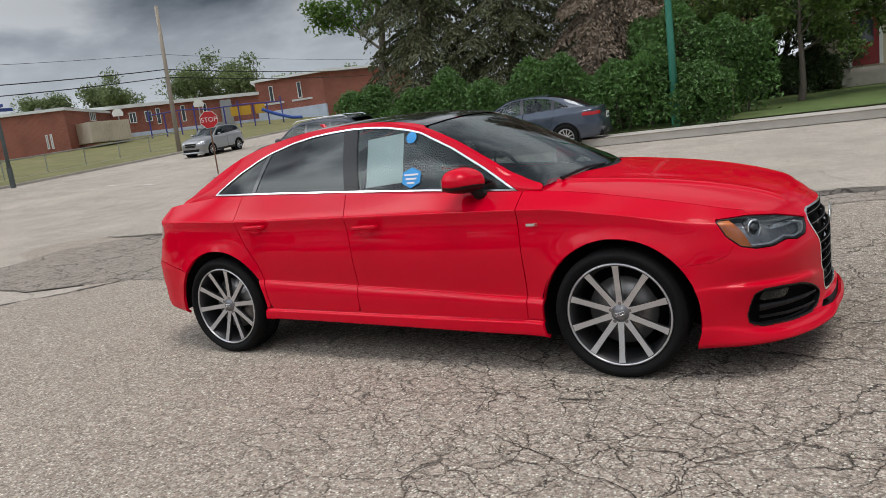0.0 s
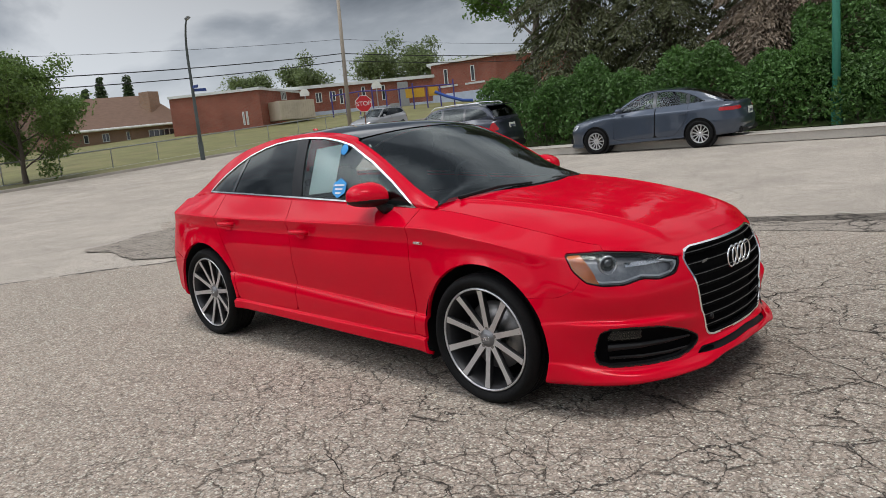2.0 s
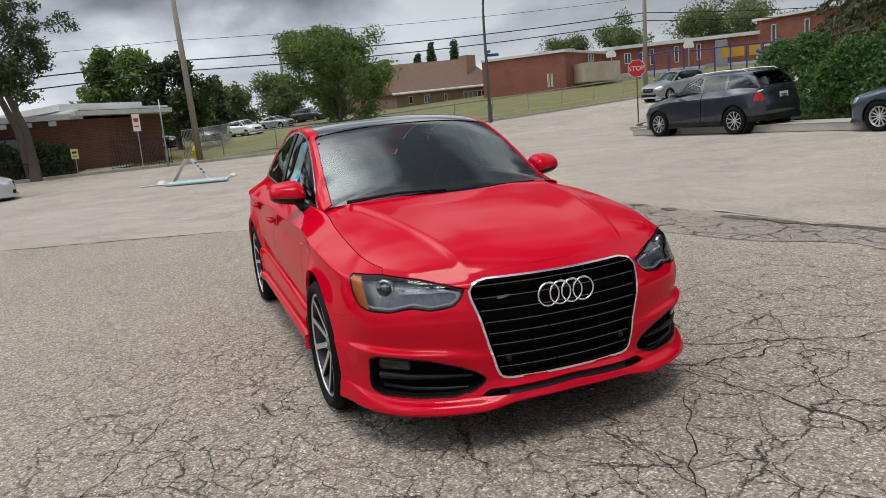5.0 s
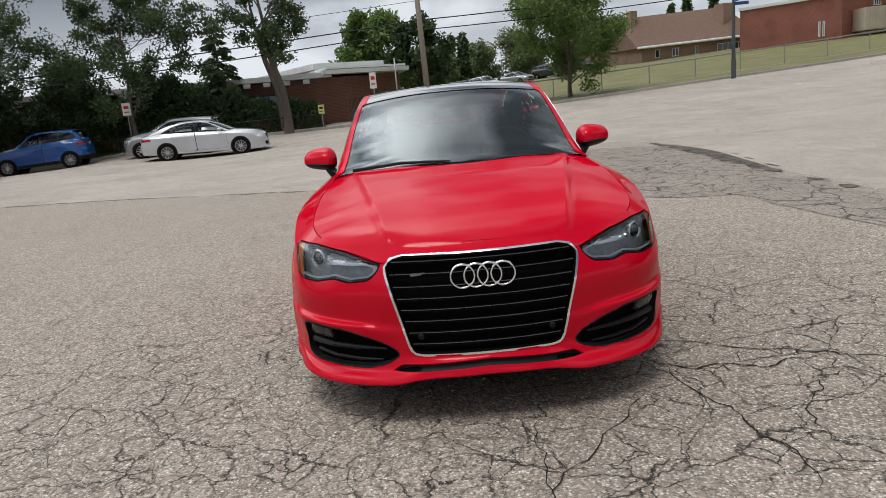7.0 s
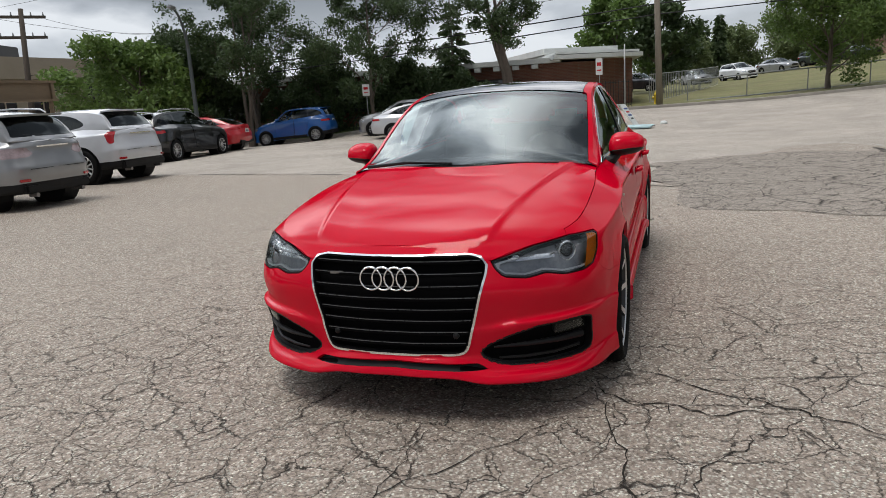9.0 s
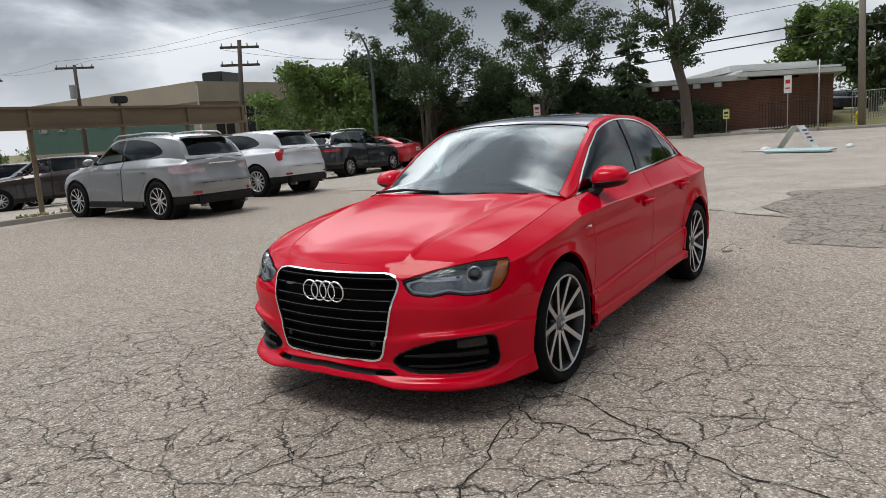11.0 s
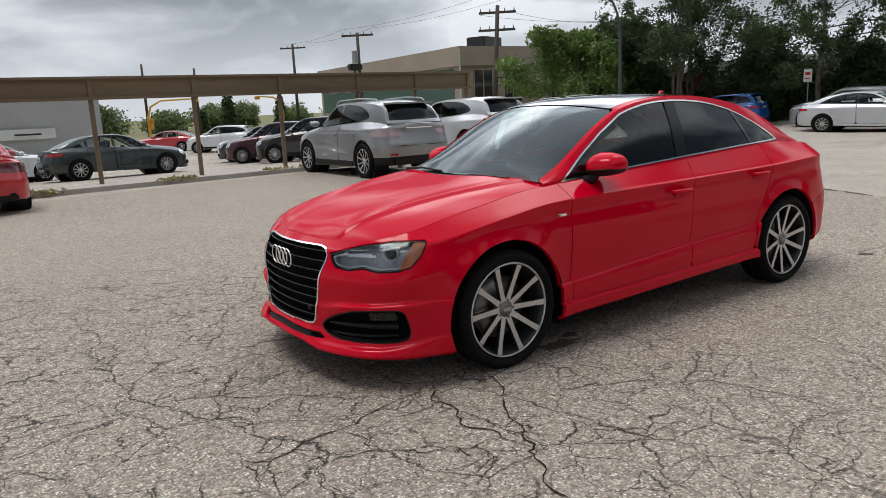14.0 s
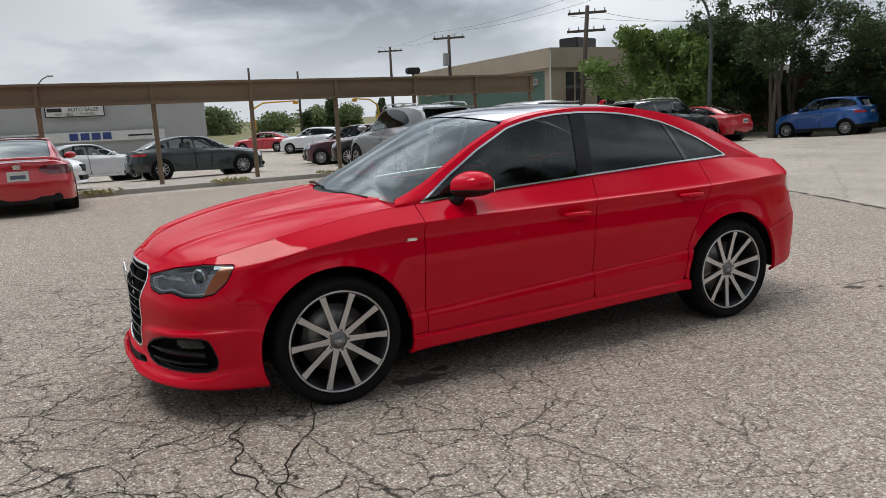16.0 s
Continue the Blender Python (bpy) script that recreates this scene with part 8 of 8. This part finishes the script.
sp, mp, tp = (-36.5, 29.45), (-33.7, -.1), (-24.3, -30.8)
for dz, r, sag in ((6.25, .012, .25), (5.28, .03, .3), (4.78, .028, .35)):
    zs, zm = hgt(*sp), hgt(*mp)
    cable("overhead_cable", "black overhead cable along the school street", (*sp, zs + dz + .2), (*mp, zm + dz - .3), sag, r)
    cable("overhead_cable", "black overhead cable along the school street", (*mp, zm + dz - .3), (*tp, 2.4 + (dz - 4.7) * .9), sag * .6, r)
    cable("overhead_cable", "black overhead cable along the school street", (*sp, zs + dz + .2), (-40, 66, zs + dz + 1.2), sag, r)
for k in (-1, 1):
    a, b, c, d = (-24.5 + k * .8, -30.7 - k * .7, 7.6), (-22.7 + k * .8, -45 - k * .7, 7.3), (-26.3 + k, -65.3 - k * .8, 8.2), (-34.6, -29 + k * .6, 6.4)
    cable("power_line", "thin power line between wooden poles", a, b, .25, .008)
    cable("power_line", "thin power line between wooden poles", b, c, .3, .008)
    cable("power_line", "thin power line between wooden poles", (-24.5 + k * .8, -30.7 - k * .7, 6.6), d, .3, .01)
    cable("power_line", "thin power line over the street", a, (-42 + k, 12, 12.5), .4, .008)


def street_lamp(label, x, y, height, reach, yaw, material, z=None):
    z = hgt(x, y) if z is None else z
    ob = empty("street_lamp", Matrix.Translation((x, y, z)))
    tagged(ob, label, "street lamp", "street lamps")
    c, s = math.cos(radians(yaw)), math.sin(radians(yaw))
    pts = [(0, 0, -.1), (0, 0, height * .3), (0, 0, height * .72)] + [(c * reach * (1 - math.cos(a)), s * reach * (1 - math.cos(a)), height * .72 + height * .28 * math.sin(a)) for a in (.35, .7, 1.05, 1.35)]
    part("post", tube(pts, [.11, .095, .075, .065, .055, .05, .045], 10), material, ob, soft=True)
    e = pts[-1]
    part("lamp_head", boxes(((e[0] + c * .25, e[1] + s * .25, e[2] + .03), (.62, .22, .14), yaw), bevel=.05), M_GALV, ob)
    part("post_base", tube([(0, 0, 0), (0, 0, 1.0)], .13, 10), material, ob)
    return ob


lamp = street_lamp("tall dark street lamp with blue street signs", -33.6, 16.3, 7.4, 1.3, -15, M_LAMPGREY)
for dz, yaw in ((4.05, 80), (4.2, -5)):
    blade = part("street_name_sign", boxes(((.0 + .35 * math.cos(radians(yaw)), .35 * math.sin(radians(yaw)), dz - .25), (.8, .03, .16), yaw)), M_BANNERBLUE, lamp, "blue street name blade")
street_lamp("tall street lamp in front of the trees", -22.3, -19.3, 5.9, 1.6, 20, M_LAMPGREY, z=-.2)
street_lamp("green street lamp behind the hedge", -1.85, 16.7, 8.5, 1.2, -100, M_LAMPPOST)
street_lamp("distant street lamp over the crossing", 6, -70, 7.0, 1.4, 180, M_LAMPGREY)


def stop_sign(x, y):
    z = hgt(x, y) + .1
    ob = empty("stop_sign", Matrix.Translation((x, y, z)) @ Matrix.Rotation(radians(50), 4, "Z"))
    tagged(ob, "red octagonal stop sign on a rusty post", "sign")
    part("post", boxes(((0, .03, 1.0), (.05, .05, 2.1)), bevel=.006), mat("rusty_post", (0.17, 0.085, 0.05), .8, vary=.25, scale=8), ob)
    r = .33
    octo = [(r * math.cos(radians(22.5 + 45 * k)), r * math.sin(radians(22.5 + 45 * k))) for k in range(8)]
    part("sign_border", prism([(x * 1.07, y * 1.07) for x, y in octo], .010, Matrix.Translation((0, -.008, 2.12))), M_FASCIA, ob)
    part("sign_plate", prism(octo, .008, Matrix.Translation((0, -.018, 2.12))), M_SIGNRED, ob)
    text("sign_word", "STOP", .25, Matrix.Translation((0, -.022, 2.115)) @ Matrix.Rotation(radians(90), 4, "X"), M_FASCIA, ob)


stop_sign(-18.95, 15.85)
# hydrant
hyd = empty("fire_hydrant", Matrix.Translation((-34.6, -.15, hgt(-34.6, 0))))
tagged(hyd, "yellow fire hydrant beside the pole", "hydrant")
v, f = lathe([(.16, 0), (.16, .06), (.11, .08), (.11, .45), (.14, .48), (.14, .54), (.10, .60), (.06, .70), (.03, .74), (0, .75)], 20, "Z")
link("barrel", v, f, M_YELLOW, hyd)
part("side_cap", tube([(0, -.2, .40), (0, .2, .40)], .06, 10), M_YELLOW, hyd)
part("side_cap", tube([(0, 0, .36), (.2, 0, .36)], .07, 10), M_YELLOW, hyd)
# toppled sign frame on the street
af = empty("sandwich_board", Matrix.Translation((-20.2, -.85, hgt(-20, -1))) @ Matrix.Rotation(radians(-14), 4, "Z") @ Matrix.Scale(.78, 4))
tagged(af, "white folding sandwich board standing in the street", "sign")
for s in (1, -1):
    bm = boxes(((0, s * .42, .5), (.66, .04, 1.14), Matrix.Rotation(radians(s * 34), 4, "X")), bevel=.012)
    leaf = part("board", bm, M_FASCIA, af)
lean = Matrix.Rotation(radians(34), 4, "X")
for k, (w, m) in enumerate(((.44, M_BANNERBLUE), (.36, M_SIGNRED), (.44, M_BANNERBLUE), (.3, M_INK))):
    c = Vector((0, .42, .5)) + lean @ Vector((0, .024, .33 - .17 * k))
    part("board_bar", boxes(((c.x, c.y, c.z), (w, .012, .07), lean)), m, af)
fallen = empty("fallen_board", Matrix.Translation((-19.3, -.7, hgt(-19, -1) + .02)) @ Matrix.Rotation(radians(78), 4, "Z"))
tagged(fallen, "pale blue sign panel lying on the street", "sign")
part("panel", boxes(((0, 0, .05), (1.9, .62, .05), Matrix.Rotation(radians(4), 4, "X")), bevel=.01), M_PALEBLUE, fallen)
part("rail", tube([(-1.7, -.1, .04), (1.0, .2, .06)], .025, 6), M_GALV, fallen)
for x, y, s in ((-20.1, -1.75, .17), (-20.8, .55, .12)):
    bag = empty("sandbag", Matrix.Translation((x, y, hgt(x, y))))
    tagged(bag, "pale sandbag lying on the street", "sandbag", "sandbags")
    bm = bmesh.new()
    bmesh.ops.create_icosphere(bm, subdivisions=3, radius=1)
    for w in bm.verts:
        w.co = (w.co.x * s * 1.7, w.co.y * s, max(-.2, w.co.z) * s * .75 + s * .15 + .02 * noise.noise(w.co * 3))
    part("sack", bm, M_FASCIA, bag, soft=True)


def notice(label, x, y, height, w, h, yaw, material, top=None, category="sign"):
    ob = empty("street_sign", Matrix.Translation((x, y, hgt(x, y))) @ Matrix.Rotation(radians(yaw), 4, "Z"))
    tagged(ob, label, category, "small street signs")
    part("post", tube([(0, .02, -.1), (0, .02, height)], .025, 6), M_GALV, ob)
    pl = part("plate", boxes(((0, -.02, height - h / 2), (w, .012, h)), bevel=.004), material, ob)
    part("plate_mark", boxes(((0, -.03, height - h * .35), (w * .6, .006, h * .22)), ((0, -.03, height - h * .72), (w * .6, .006, h * .08))), M_INK if material is not M_FASCIA else M_SIGNRED, pl)
    return ob


notice("white parking sign on a thin post", -30.0, -2.55, 2.5, .32, .75, 82, M_FASCIA)
notice("white parking sign on a thin post", -27.6, -13.4, 2.3, .4, .55, 82, M_FASCIA)
notice("yellow notice on the iron fence", -31.0, -5.3, 1.2, .30, .44, 82, M_SIGNYEL)


def iron_fence(label, a, b, height, step, material, r=.014, rails=(.12, .92), category="fence"):
    ob = empty("fence", Matrix.Translation((*a, hgt(*a))))
    tagged(ob, label, category)
    a, b = Vector(a), Vector(b)
    L = (b - a).length
    n = max(2, int(L / step))
    dz = lambda t: hgt(*(a.lerp(b, t))) - hgt(*a)
    for fr in rails:
        part("rail", tube([(*((b - a) * t), dz(t) + height * fr) for t in (0, .25, .5, .75, 1)], r * 1.3, 5), material, ob)
    bar = tube([(0, 0, 0), (0, 0, height)], r, 5)
    first = part("bar", bar, material, ob)
    for k in range(1, n + 1):
        o = new("bar", first.data)
        o.parent = ob
        o.location = (*((b - a) * (k / n)), dz(k / n))
    return ob


iron_fence("low black iron railing before the office", (-31.0, -5.6), (-29.2, -15.0), .8, .16, M_IRON)
iron_fence("tall black iron gate fence by the office path", (-31.2, -3.9), (-32.9, -1.3), 1.45, .14, M_IRON)
iron_fence("grey chain fence posts along the school lawn", (-36.2, 1.4), (-42, 34), 1.15, 2.9, M_GALV, .03, (.03, .98))
iron_fence("grey chain fence by the school car park", (-37, -.6), (-62, 4), 1.6, .5, M_GALV, .02, (.03, .98))
# traffic lights at the far crossing
for x, y, w, yaw in ((-11.6, -64.5, 4.2, 172), (-25, -66, 3.2, 20)):
    tl = empty("traffic_light", Matrix.Translation((x, y, hgt(x, y))) @ Matrix.Rotation(radians(yaw), 4, "Z"))
    tagged(tl, "yellow traffic light on a curved mast", "traffic light", "traffic lights")
    part("mast", tube([(0, 0, -.1), (0, 0, 2.4), (.3, 0, 3.4), (1.2, 0, 3.9), (w, 0, 4.0)], [.12, .1, .09, .08, .06], 8), M_TRAFFIC, tl, soft=True)
    part("signal_head", boxes(((w, 0, 3.85), (.5, .3, .3)), bevel=.04), M_TRAFFIC, tl)
    part("signal_head", boxes(((.25, 0, 1.9), (.34, .34, 1.0)), bevel=.04), M_TRAFFIC, tl)
    part("signal_lens", tube([(.25, -.2, 2.1), (.25, .2, 2.1)], .11, 12), M_ORANGE, tl)
mast = empty("radio_mast", Matrix.Translation((-193, 30, hgt(-110, 30))))
tagged(mast, "distant grey lattice radio mast", "mast")
part("lattice", tube([(0, 0, 0), (0, 0, 17)], [.9, .35], 4), M_GALV, mast)
# weeds along the island kerb
rng = np.random.default_rng(9)
u = rng.random(900)
cx = 3.4 - 15.5 * u + rng.normal(size=900) * .05
cy = -12.2 - 2.9 * u + rng.normal(size=900) * .10
k = (np.sin(u * 31) + np.sin(u * 77 + 1)) > .35
pts = np.column_stack([cx, cy, lie(cx, cy) + .10])[k]
v, f = leaf_cloud(rng, pts, np.full(len(pts), .07), 1100, .06, flat=.0)
tagged(link("weeds", v, f, M_STRAW, soft=False), "dry weeds along the island kerb", "weeds", kind="stuff")


# ---- loose grit and straw on the lot ----
def loose_grit():
    rng = np.random.default_rng(404)
    n = 2600
    x, y = rng.uniform(-4.5, 6.5, n), rng.uniform(-6.0, 5.5, n)
    size = rng.uniform(.0025, .0075, n)
    straw = rng.random(n) < .22
    v, f = [], []
    for i in range(n):
        a = rng.random() * math.pi * 2
        lx, ly = (rng.uniform(.010, .028), .0016) if straw[i] else (size[i], size[i] * rng.uniform(.6, 1))
        h = .003 if straw[i] else size[i] * .9
        c, s = math.cos(a), math.sin(a)
        z = hgt(x[i], y[i]) + .012
        k = len(v)
        for px, py, pz in ((-lx, -ly, 0), (lx, -ly, 0), (lx, ly, 0), (-lx, ly, 0), (-lx * .6, -ly * .6, h), (lx * .6, -ly * .6, h * .9), (lx * .7, ly * .6, h), (-lx * .6, ly * .7, h * .8)):
            v.append((x[i] + c * px - s * py, y[i] + s * px + c * py, z + pz - .004))
        f += [(k, k + 1, k + 5, k + 4), (k + 1, k + 2, k + 6, k + 5), (k + 2, k + 3, k + 7, k + 6), (k + 3, k, k + 4, k + 7), (k + 4, k + 5, k + 6, k + 7)]
    m = mat("pale_grit", (0.42, 0.37, 0.29), 0.9, vary=0.1, per_piece=0.35)
    tagged(link("loose_grit", v, f, m, soft=False), "loose pale grit and straw on the asphalt", "grit", kind="stuff")


loose_grit()
